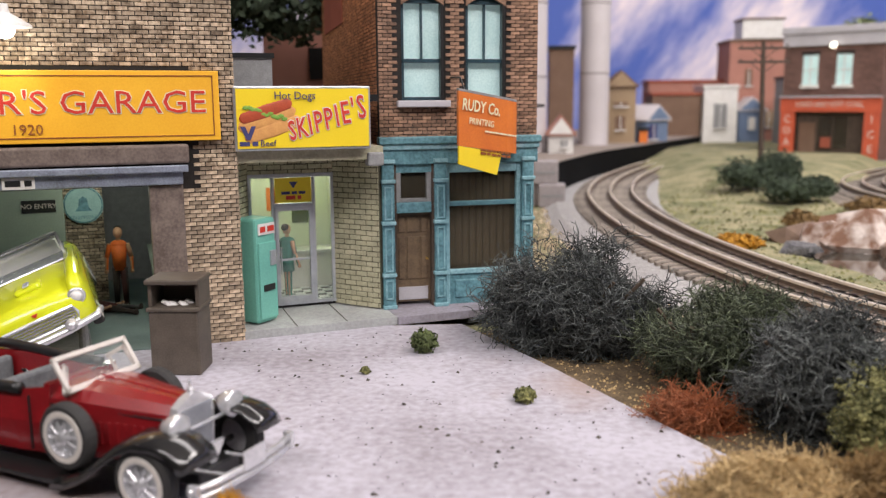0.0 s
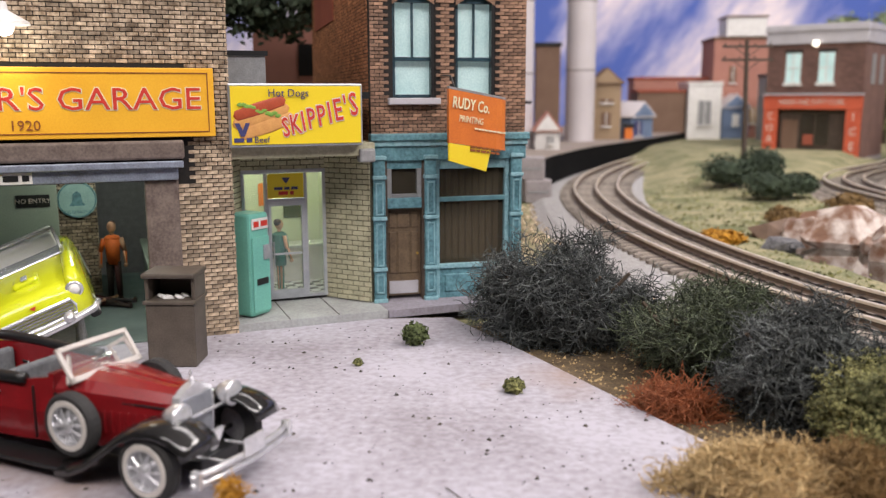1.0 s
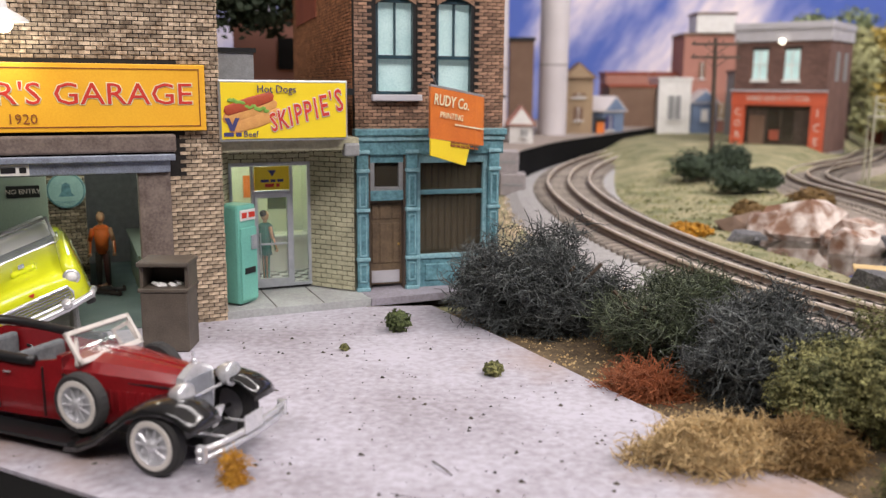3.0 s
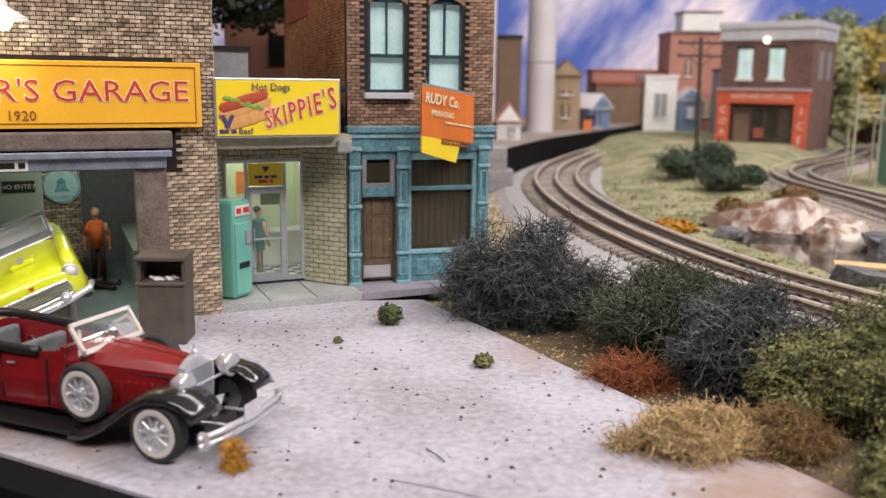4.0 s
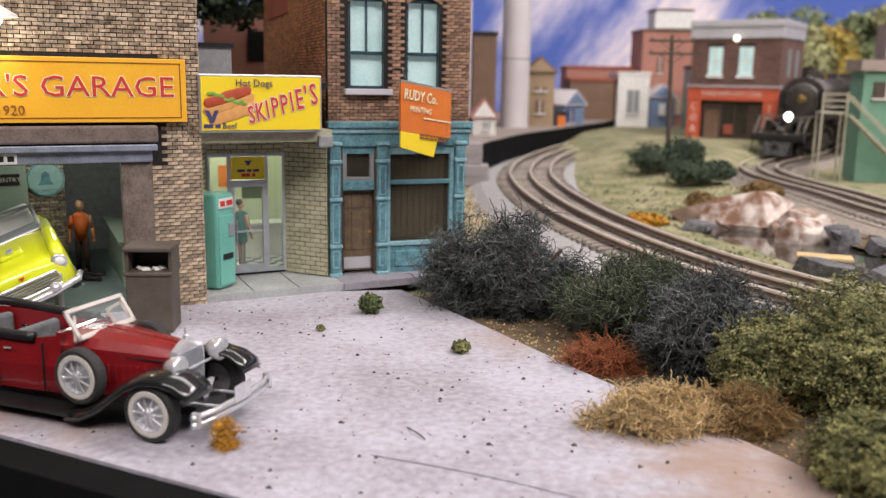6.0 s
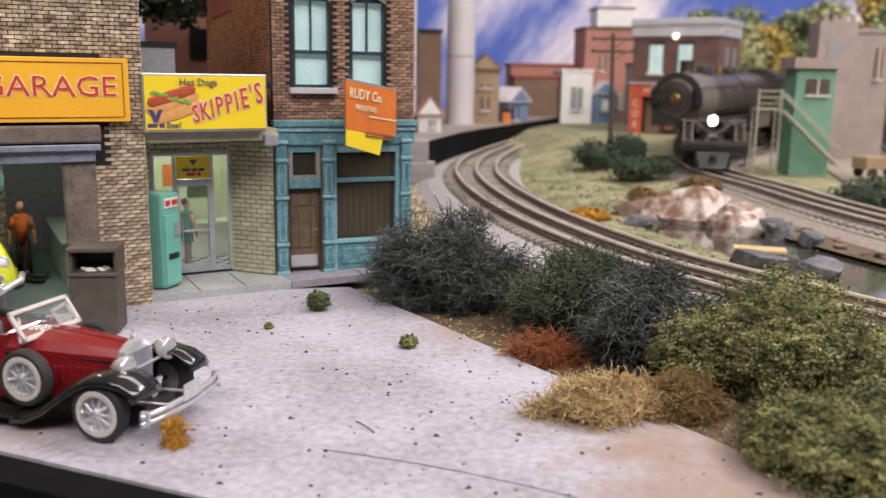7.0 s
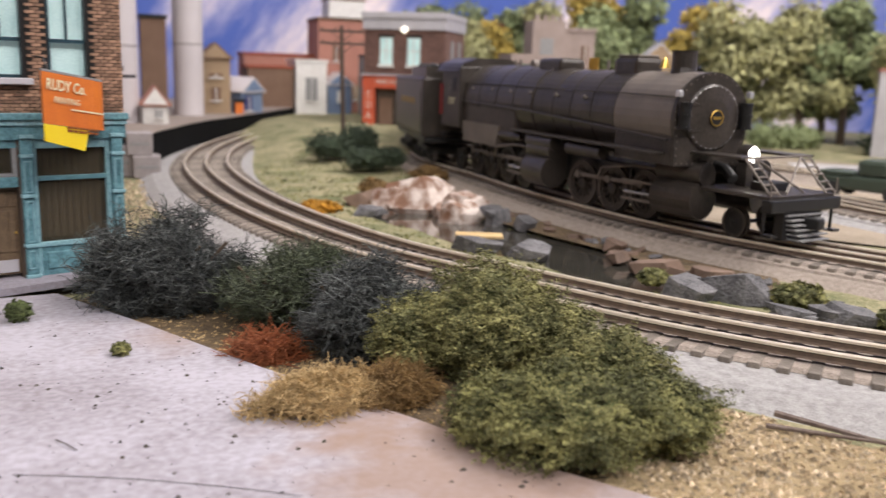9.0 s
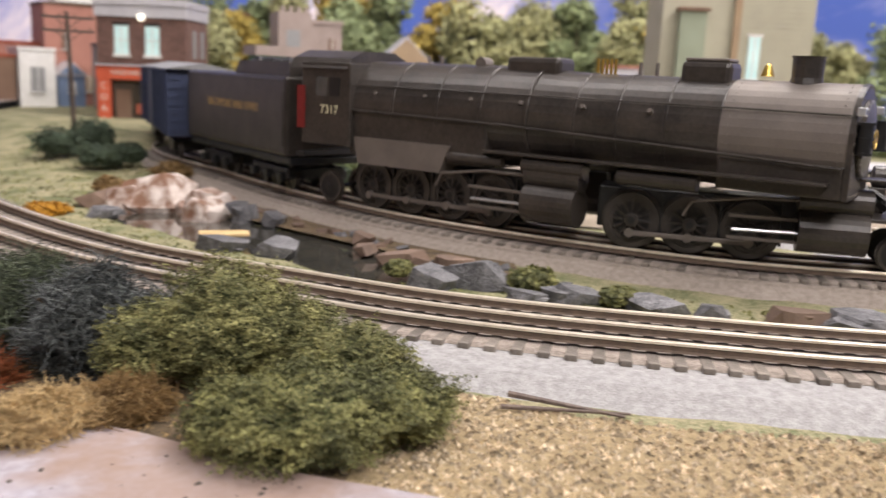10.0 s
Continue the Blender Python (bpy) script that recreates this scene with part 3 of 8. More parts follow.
def track(name, line, gauge, label, z=0.0, ties=True, bed=None, shoulder=0.001, gap=2):
    tr = thing(name, Matrix(), label, "railway track", kind="structure")
    g = gauge / 2
    sweep("ballast", line, [(-g - 0.030, z - 0.006), (-g - 0.018, z + 0.0028), (g + 0.018, z + 0.0028), (g + 0.018 + shoulder, z + 0.0012), (g + 0.030 + shoulder * 1.3, z - 0.006)], bed or ROADBED, tr)
    sweep("track_bed", line, [(-g - 0.011, z + 0.0030), (-g - 0.009, z + 0.0046), (g + 0.009, z + 0.0046), (g + 0.011, z + 0.0030)], BALLAST, tr)
    for s in (-g, 0.0, g):
        w = 0.0011
        sweep("rail", line, [(s - 2.0 * w, z + 0.0062), (s - w * 0.5, z + 0.0068), (s - w * 0.5, z + 0.0086), (s - w, z + 0.0088)], RAIL_SIDE, tr)
        sweep("rail", line, [(s + w, z + 0.0088), (s + w * 0.5, z + 0.0086), (s + w * 0.5, z + 0.0068), (s + 2.0 * w, z + 0.0062)], RAIL_SIDE, tr)
        sweep("rail_head", line, [(s - w, z + 0.0088), (s - w, z + 0.0098), (s - w * 0.7, z + 0.0102), (s + w * 0.7, z + 0.0102), (s + w, z + 0.0098), (s + w, z + 0.0088)], RAIL, tr)
    if not ties:
        return tr
    bm = box(-g - 0.0142, g + 0.0142, -0.0023, 0.0023, -0.0016, 0.0016, 0.0003)
    me = bpy.data.meshes.new("tie")
    bm.to_mesh(me)
    bm.free()
    me.materials.append(TIE)
    k = 0
    for i in range(1, len(line) - 1, gap):
        p, d = line[i], line[i + 1] - line[i - 1]
        if p.y < -0.1 or p.x > 1.2:
            continue
        o = new("tie", me)
        o.parent = tr
        o.matrix_basis = pose(p.x, p.y, z + 0.0034, 0, 0, math.degrees(math.atan2(d.y, d.x)) + 90)
        k += 1
    return tr


# ---- loose greenery ----
def wisps(centre, radii, count, seed, curl=0.75, seg=6, r=0.00035, length=0.03, up=0.2, under=0.0):
    """Tangled wiry strands filling an uneven mound."""
    rnd = random.Random(seed)
    verts, faces = [], []
    cx, cy, cz = centre
    for _ in range(count):
        while True:
            u = Vector((rnd.uniform(-1, 1), rnd.uniform(-1, 1), rnd.uniform(0.0, 1)))
            l = u.length
            lim = 0.80 + 0.35 * noise.noise((u.x * 2.3 + seed, u.y * 2.3, u.z * 2.3))
            if l < lim and rnd.random() < 0.25 + l:
                break
        w0 = 1.0 - under * max(0.0, 1 - u.z * 2.4)
        p = Vector((cx + u.x * radii[0] * w0, cy + u.y * radii[1] * w0, cz + u.z * radii[2]))
        d = Vector((rnd.gauss(0, 1) + u.x, rnd.gauss(0, 1) + u.y, rnd.gauss(0, 0.7) + up)).normalized()
        axis = Vector((rnd.gauss(0, 1), rnd.gauss(0, 1), rnd.gauss(0, 1))).normalized()
        step, n0 = length / seg * rnd.uniform(0.5, 1.2), len(verts)
        for s in range(seg):
            q = d.to_track_quat("Z", "Y")
            w = r * (1 - 0.55 * s / seg)
            for k in range(3):
                verts.append(p + q @ Vector((w * math.cos(2.094 * k), w * math.sin(2.094 * k), 0)))
            p = p + d * step
            p.z = max(p.z, cz + 0.0002)
            d = (d + axis.cross(d) * curl * rnd.uniform(0.3, 1.2) + Vector((rnd.gauss(0, 0.15), rnd.gauss(0, 0.15), rnd.gauss(0, 0.15)))).normalized()
        for s in range(seg - 1):
            for k in range(3):
                a, b = n0 + s * 3 + k, n0 + s * 3 + (k + 1) % 3
                faces.append((a, b, b + 3, a + 3))
    return verts, faces


def flakes(lobes, count, seed, size, shell=0.55):
    """Small leaf flakes crowding over overlapping uneven lobes (x, y, z, rx, ry, rz)."""
    rnd = random.Random(seed)
    verts, faces = [], []
    weights = [l[3] * l[4] + l[3] * l[5] for l in lobes]
    for _ in range(count):
        l = rnd.choices(lobes, weights)[0]
        u = Vector((rnd.gauss(0, 1), rnd.gauss(0, 1), rnd.gauss(0, 1))).normalized()
        lump = 0.82 + 0.30 * noise.noise((u.x * 2.6 + l[0] * 90, u.y * 2.6 + seed, u.z * 2.6)) + 0.30 * noise.noise((u.x * 7, u.y * 8 + seed, u.z * 8 + l[1] * 50))
        rr = lump * (shell + (1 - shell) * rnd.random() ** 0.45)
        p = Vector((l[0] + u.x * l[3] * rr, l[1] + u.y * l[4] * rr, l[2] + u.z * l[5] * rr))
        n = (u + Vector((rnd.gauss(0, 0.6), rnd.gauss(0, 0.6), rnd.gauss(0, 0.6) + 0.3))).normalized()
        q = n.to_track_quat("Z", "Y")
        s = size * rnd.uniform(0.5, 1.5)
        k = len(verts)
        a0 = rnd.random() * 6.28
        for j, rad in enumerate((1.0, 0.6, 1.0, 0.6)):
            an = a0 + j * 1.571
            verts.append(p + q @ Vector((s * rad * math.cos(an), s * rad * math.sin(an), rnd.uniform(-0.3, 0.3) * s)))
        faces += [(k, k + 1, k + 2), (k, k + 2, k + 3)]
    return verts, faces


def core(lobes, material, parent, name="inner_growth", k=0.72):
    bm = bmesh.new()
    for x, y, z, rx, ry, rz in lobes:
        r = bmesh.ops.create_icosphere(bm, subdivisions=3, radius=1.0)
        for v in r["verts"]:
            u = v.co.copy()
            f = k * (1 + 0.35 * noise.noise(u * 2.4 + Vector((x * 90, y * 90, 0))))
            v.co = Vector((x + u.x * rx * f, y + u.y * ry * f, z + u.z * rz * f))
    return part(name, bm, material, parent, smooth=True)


def wire_bush(x, y, z, radii, count, material, label, seed, r=0.00024, length=0.014):
    b = thing("shrub", pose(x, y, z), label, "shrub")
    raw("brushwood", *wisps((0, 0, 0), radii, count, seed, r=r, length=length, under=0.55), material, b)
    bm = bmesh.new()
    rnd = random.Random(seed)
    for _ in range(5):
        a = rnd.random() * 6.28
        add_tube(bm, [(0, 0, -0.003), (radii[0] * 0.3 * math.cos(a), radii[1] * 0.3 * math.sin(a), radii[2] * 0.3), (radii[0] * 0.6 * math.cos(a + 0.3), radii[1] * 0.6 * math.sin(a + 0.3), radii[2] * 0.65)], 0.0008, 5)
    part("stem", bm, BARK, b)
    return b


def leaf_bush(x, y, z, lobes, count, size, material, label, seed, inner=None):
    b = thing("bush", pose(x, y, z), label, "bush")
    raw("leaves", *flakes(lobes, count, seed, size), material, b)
    # a darker inner material colours shade into the hollow behind the leaves
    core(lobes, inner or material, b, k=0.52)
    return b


def moss(name, x, y, z, radii, count, material, label, category, seed, length=0.012, r=0.0002):
    b = thing(name, pose(x, y, z), label, category)
    raw("tangle", *wisps((0, 0, 0), radii, count, seed, curl=0.8, seg=5, r=r, length=length), material, b)
    core([(0, 0, 0.0, radii[0], radii[1], radii[2])], material, b, "root_mat", 0.55)
    return b


def tree(x, y, z, h, spread, material, label, seed, count=2600):
    t = thing("tree", pose(x, y, z), label, "tree")
    rnd = random.Random(seed)
    bm = bmesh.new()
    add_cyl(bm, (0, 0, -0.005), (0, 0, h * 0.6), h * 0.03, h * 0.015, 8)
    lobes = []
    for i in range(11):
        a, k = i * 2.4 + rnd.random(), rnd.uniform(0.18, 0.95)
        d = spread * rnd.uniform(0.25, 0.6) * (1.15 - k * 0.6)
        px, py, pz = d * math.cos(a), d * math.sin(a), h * k
        add_tube(bm, [(0, 0, h * 0.3), (px * 0.5, py * 0.5, h * (0.3 + 0.4 * k)), (px, py, pz)], h * 0.009, 5)
        s = spread * rnd.uniform(0.32, 0.5)
        lobes.append((px, py, pz, s, s, s * 0.8))
    part("trunk", bm, BARK, t)
    raw("crown", *flakes(lobes, count, seed, h * 0.022, 0.3), material, t)
    return t


def rock(name, x, y, z, sx, sy, sz, material, label, seed, turn=0, rough=0.5, cuts=3):
    """A broken stone: angular lumps leaning together, flat faces and sharp edges."""
    bm = bmesh.new()
    rnd = random.Random(seed)
    lumps = [(0, 0, 0, 1.0)]
    if cuts > 2:
        for _ in range(5 if material is STONE_WHITE else 2):
            lumps.append((rnd.uniform(-0.5, 0.5), rnd.uniform(-0.5, 0.5), rnd.uniform(-0.25, 0.3), rnd.uniform(0.45, 0.75)))
    for lx, ly, lz, k in lumps:
        vs = []
        tilt = pose(0, 0, 0, rnd.uniform(-22, 22), rnd.uniform(-22, 22), rnd.uniform(0, 180))
        for _ in range(26 if cuts > 2 else 14):
            u = Vector((rnd.gauss(0, 1), rnd.gauss(0, 1), rnd.gauss(0, 1))).normalized()
            u = Vector([math.copysign(abs(c) ** 0.7, c) for c in u]) * rnd.uniform(1 - 0.25 * rough, 1.0)
            if material is not STONE_WHITE:
                u.z = math.copysign(0.62, u.z) * rnd.uniform(0.85, 1.0)
            u = tilt @ u
            p = Vector((lx, ly, lz)) + u * k
            vs.append(bm.verts.new((p.x * sx, p.y * sy, max(p.z, -0.6) * sz)))
        h = bmesh.ops.convex_hull(bm, input=vs)
        bmesh.ops.delete(bm, geom=[v for v in h["geom_interior"] if isinstance(v, bmesh.types.BMVert)], context="VERTS")
    ob = part(name, bm, material)
    ob.matrix_basis = pose(x, y, z, 0, 0, turn)
    return tagged(ob, label, "rock")


# ---- street buildings ----
def slab(name, x0, x1, y0, y1, z0, z1, material, parent, bevel=0.0, label=""):
    return part(name, box(x0, x1, y0, y1, z0, z1, bevel), material, parent, label)


def garage():
    g = thing("garage_building", pose(-0.103, 0.386, 0, 0, 0, 25), "tan brick garage with an open vehicle bay and yellow sign", "building")
    top = 0.20
    bay = (-0.150, -0.034, -1, 0.066)
    # walls: pier, head, far pier, right flank, back
    slab("wall", -0.034, 0.0, 0.0, 0.006, -0.005, top, MORTAR, g)
    slab("wall", -0.150, -0.034, 0.0, 0.006, 0.066, top, MORTAR, g)
    slab("wall", -0.24, -0.150, 0.0, 0.006, -0.005, top, MORTAR, g)
    slab("side_wall", -0.0055, 0.0, 0.006, 0.16, -0.005, top, MORTAR, g)
    slab("back_wall", -0.24, -0.006, 0.16, 0.166, -0.005, top, MORTAR, g)
    slab("roof", -0.24, -0.006, 0.007, 0.16, top - 0.012, top - 0.008, BLACK, g)
    brick_face(g, -0.24, 0.0, 0.0, top, [bay, (-0.19, -0.019, 0.066, 0.111)], BRICK, MORTAR, singles=300, pick=lambda a, z: a > -0.034 and z < 0.085)
    brick_face(g, 0.0, 0.16, 0.0, top, [], BRICK, MORTAR, y=0.0, m=pose(0, 0, 0, 0, 0, 90), name="side_brick_course")
    # bay interior
    slab("bay_floor", -0.20, -0.006, 0.0, 0.150, -0.002, 0.0006, FLOOR_GREEN, g)
    slab("bay_back_wall", -0.20, -0.006, 0.150, 0.154, 0.0, 0.08, GREY_PAINT, g)
    slab("bay_partition", -0.0725, -0.0535, 0.1004, 0.104, 0.0, 0.078, MORTAR, g)
    brick_face(g, -0.0725, -0.0535, 0.0, 0.078, [], BRICK, MORTAR, y=0.1004, name="inner_brick_course")
    slab("bay_side_wall", -0.0095, -0.006, 0.006, 0.15, 0.0, 0.08, GREY_PAINT, g)
    slab("bay_ceiling", -0.20, -0.006, 0.006, 0.150, 0.078, 0.081, BLACK, g)
    d = slab("door", -0.115, -0.0712, 0.096, 0.099, 0.0, 0.058, GREEN_DOOR, g, 0.0005)
    slab("door_sign", -0.0895, -0.0745, 0.0952, 0.0959, 0.0465, 0.0525, BLACK, d)
    words("door_lettering", "NO ENTRY", 0.0032, LETTER_PALE, d, pose(-0.082, 0.0950, 0.0495))
    bm = cyl((0, 0, 0), (0, -0.0006, 0), 0.0092, n=32)
    s = part("round_sign", bm, PALE_TEAL, g, "pale teal round telephone sign")
    s.matrix_basis = pose(-0.0623, 0.0992, 0.0490)
    part("bell_mark", prism([(-0.0038, -0.003), (0.0038, -0.003), (0.0024, -0.001), (0.0018, 0.003), (0.0, 0.0042), (-0.0018, 0.003), (-0.0024, -0.001)], -0.0009, -0.00065), TEAL, s)
    words("sign_lettering", "TELEPHONE", 0.0024, TEAL, s, pose(0, -0.0007, -0.0062))
    ring = bmesh.new()
    for i in range(32):
        a, b = 2 * math.pi * i / 32, 2 * math.pi * (i + 1) / 32
        add_cyl(ring, (0.0086 * math.cos(a), -0.0008, 0.0086 * math.sin(a)), (0.0086 * math.cos(b), -0.0008, 0.0086 * math.sin(b)), 0.0003, n=5)
    part("sign_rim", ring, TEAL, s)
    # timber and steel round the bay
    slab("post", -0.0345, -0.0215, -0.0025, 0.004, 0.0, 0.0665, WOOD_GREY, g, 0.0006)
    slab("post", -0.163, -0.150, -0.0025, 0.004, 0.0, 0.0665, WOOD_GREY, g, 0.0006)
    b = slab("beam", -0.168, -0.0215, -0.0045, 0.004, 0.0665, 0.0728, STEEL_BLUE, g, 0.0006)
    slab("beam_ledge", -0.170, -0.0195, -0.0070, -0.0045, 0.0715, 0.0742, STEEL_BLUE, b, 0.0004)
    slab("lintel", -0.175, -0.0188, -0.0055, 0.003, 0.0748, 0.0822, WOOD_GREY, g, 0.001)
    # sign board
    s = slab("sign_board", -0.192, -0.0062, -0.0042, -0.0012, 0.0835, 0.1103, YELLOW, g, 0.0003)
    bm = bmesh.new()
    for x0, x1, z0, z1 in ((-0.190, -0.0085, 0.1081, 0.1085), (-0.190, -0.0085, 0.0853, 0.0857), (-0.0089, -0.0085, 0.0853, 0.1085), (-0.190, -0.1896, 0.0853, 0.1085)):
        add_box(bm, x0, x1, -0.00445, -0.0042, z0, z1)
    part("sign_line", bm, SIGN_BROWN, s)
    words("sign_lettering", "R'S GARAGE", 0.0121, CREAM, s, pose(-0.0112, -0.0043, 0.0980), align="RIGHT", wide=1.12, bold=0.00036)
    words("sign_lettering", "R'S GARAGE", 0.0121, SIGN_RED, s, pose(-0.0112, -0.0045, 0.0980), align="RIGHT", wide=1.12, bold=0.0)
    bars("sign_bar", -0.182, -0.102, -0.0044, 0.0978, 0.0075, 1, SIGN_RED, s)
    words("sign_lettering", "1920", 0.0055, SIGN_BROWN, s, pose(-0.0755, -0.0045, 0.0885))
    # number plate over the bay, as bars
    n = slab("number_plate", -0.0855, -0.0745, -0.0052, -0.0046, 0.0670, 0.0712, WHITE, g)
    bars("number_bar", -0.0845, -0.0755, -0.0054, 0.0691, 0.0022, 1, BLACK, n)
    # gooseneck wall lamp
    l = thing("wall_lamp", pose(-0.103, 0.386, 0, 0, 0, 25), "white wall lamp glowing on the brick garage front", "lamp")
    bm = bmesh.new()
    add_tube(bm, [(-0.089, 0.0, 0.126), (-0.089, -0.010, 0.131), (-0.082, -0.014, 0.132), (-0.079, -0.014, 0.1295)], 0.0008, 6)
    part("arm", bm, GREY_PAINT, l)
    bm = bmesh.new()
    add_lathe(bm, [(0.0015, 0.006), (0.002, 0.003), (0.0085, -0.001), (0.009, -0.002), (0.0085, -0.002)], pose(-0.079, -0.014, 0.1265))
    part("shade", bm, WHITE, l)
    bm = bmesh.new()
    bmesh.ops.create_uvsphere(bm, u_segments=12, v_segments=8, radius=0.0035, matrix=pose(-0.079, -0.014, 0.1240))
    part("bulb", bm, LAMP_GLOW, l, "glowing bulb")
    light_at((-0.103, 0.386, 0), 25, (-0.079, -0.015, 0.1175), 0.028, (1.0, 0.95, 0.82), 0.005)
    # added fill light with no fixture, brightens the inside of the bay
    light_at((-0.103, 0.386, 0), 25, (-0.050, 0.055, 0.072), 0.09, (0.95, 1.0, 0.9), 0.008)


def light_at(origin, turn, p, watts, colour, size):
    d = bpy.data.lights.new("lamp_light", "POINT")
    d.energy, d.color, d.shadow_soft_size = watts, colour, size
    o = new("lamp_light", d)
    o.matrix_world = pose(*origin, 0, 0, turn) @ pose(*p)


def workbench():
    w = thing("workbench", pose(-0.103, 0.386, 0, 0, 0, 25), "pale grey-green workbench along the garage side wall", "workbench")
    slab("counter_top", -0.0335, -0.0095, 0.040, 0.125, 0.022, 0.0238, GREEN_DOOR, w, 0.0003)
    slab("cabinet", -0.0320, -0.0095, 0.042, 0.123, 0.0006, 0.022, GREEN_DOOR, w, 0.0003)


def figure(name, x, y, z, turn, top, bottom, hair, label, scale=1.0, lying=False, dress=False):
    """A small painted figurine as one plain shape."""
    bm = bmesh.new()
    mats = []

    def limb(p, q, r0, r1, mi):
        n = len(bm.faces)
        add_cyl(bm, p, q, r0, r1, 8)
        bm.faces.ensure_lookup_table()
        for f in bm.faces[n:]:
            f.material_index = mi
            f.smooth = True

    def ball(p, r, mi, sz=1.0):
        n = len(bm.faces)
        bmesh.ops.create_uvsphere(bm, u_segments=10, v_segments=8, radius=1, matrix=Matrix.Translation(p) @ Matrix.Diagonal((r, r, r * sz, 1)))
        bm.faces.ensure_lookup_table()
        for f in bm.faces[n:]:
            f.material_index = mi
            f.smooth = True
    if dress:
        limb((0, 0, 0.0135), (0, 0, 0.0245), 0.0032, 0.0024, 1)
        for s in (-1, 1):
            limb((s * 0.001, 0, 0), (s * 0.0013, 0, 0.014), 0.0008, 0.0011, 2)
    else:
        for s in (-1, 1):
            limb((s * 0.0022, -s * 0.0012, 0), (s * 0.0016, 0, 0.0175), 0.0012, 0.0019, 1)
            ball((s * 0.0022, -s * 0.0012 - 0.001, 0.0006), 0.0015, 3, 0.5)
    limb((0, 0, 0.0165), (0, 0, 0.0285), 0.0026, 0.0037, 0)
    ball((0, 0, 0.0285), 0.0037, 0, 0.5)
    for s in (-1, 1):
        limb((s * 0.0036, 0, 0.0285), (s * 0.0053, 0.0002, 0.0225), 0.0013, 0.001, 0)
        limb((s * 0.0053, 0.0002, 0.0225), (s * 0.0055, -0.002, 0.0165), 0.0009, 0.0007, 2)
        ball((s * 0.0055, -0.0022, 0.0162), 0.001, 2)
    limb((0, 0, 0.029), (0, 0, 0.032), 0.001, 0.001, 2)
    ball((0, -0.0001, 0.0338), 0.0021, 2, 1.25)
    ball((0, 0.0010, 0.0350), 0.0019, 3, 0.95)
    me = bpy.data.meshes.new(name)
    bm.to_mesh(me)
    bm.free()
    for mm in (top, bottom, SKIN, hair):
        me.materials.append(mm)
    ob = new(name, me)
    ob.matrix_basis = pose(x, y, z, -90 if lying else 0, 0, turn) @ Matrix.Diagonal((scale, scale, scale, 1))
    return tagged(ob, label, "figurine")


def litter_bin():
    b = thing("litter_bin", pose(-0.1140, 0.3450, 0, 0, 0, 3), "brown metal litter bin with an open hood", "litter bin")
    b.scale = (0.95, 0.95, 0.90)
    slab("body", -0.0095, 0.0095, -0.008, 0.008, 0.0, 0.0265, BIN, b, 0.0006)
    slab("rim", -0.0102, 0.0102, -0.0087, 0.0087, 0.0265, 0.0282, BIN, b, 0.0004)
    for s in (-0.0098, 0.0083):
        slab("hood_side", s, s + 0.0015, -0.0065, 0.008, 0.0282, 0.0375, BIN, b, 0.0003)
    slab("hood_back", -0.0083, 0.0083, 0.0067, 0.008, 0.0282, 0.0375, BIN, b, 0.0002)
    slab("hood_top", -0.0104, 0.0104, -0.0088, 0.0084, 0.0375, 0.0396, BIN, b, 0.0006)
    rnd = random.Random(4)
    bm = bmesh.new()
    for _ in range(5):
        bmesh.ops.create_icosphere(bm, subdivisions=1, radius=0.0022, matrix=pose(rnd.uniform(-0.005, 0.005), rnd.uniform(-0.004, 0.002), 0.0285, 0, 30, 20) @ Matrix.Diagonal((1.2, 1, 0.5, 1)))
    part("rubbish", bm, WHITE, b, "crumpled white rubbish")


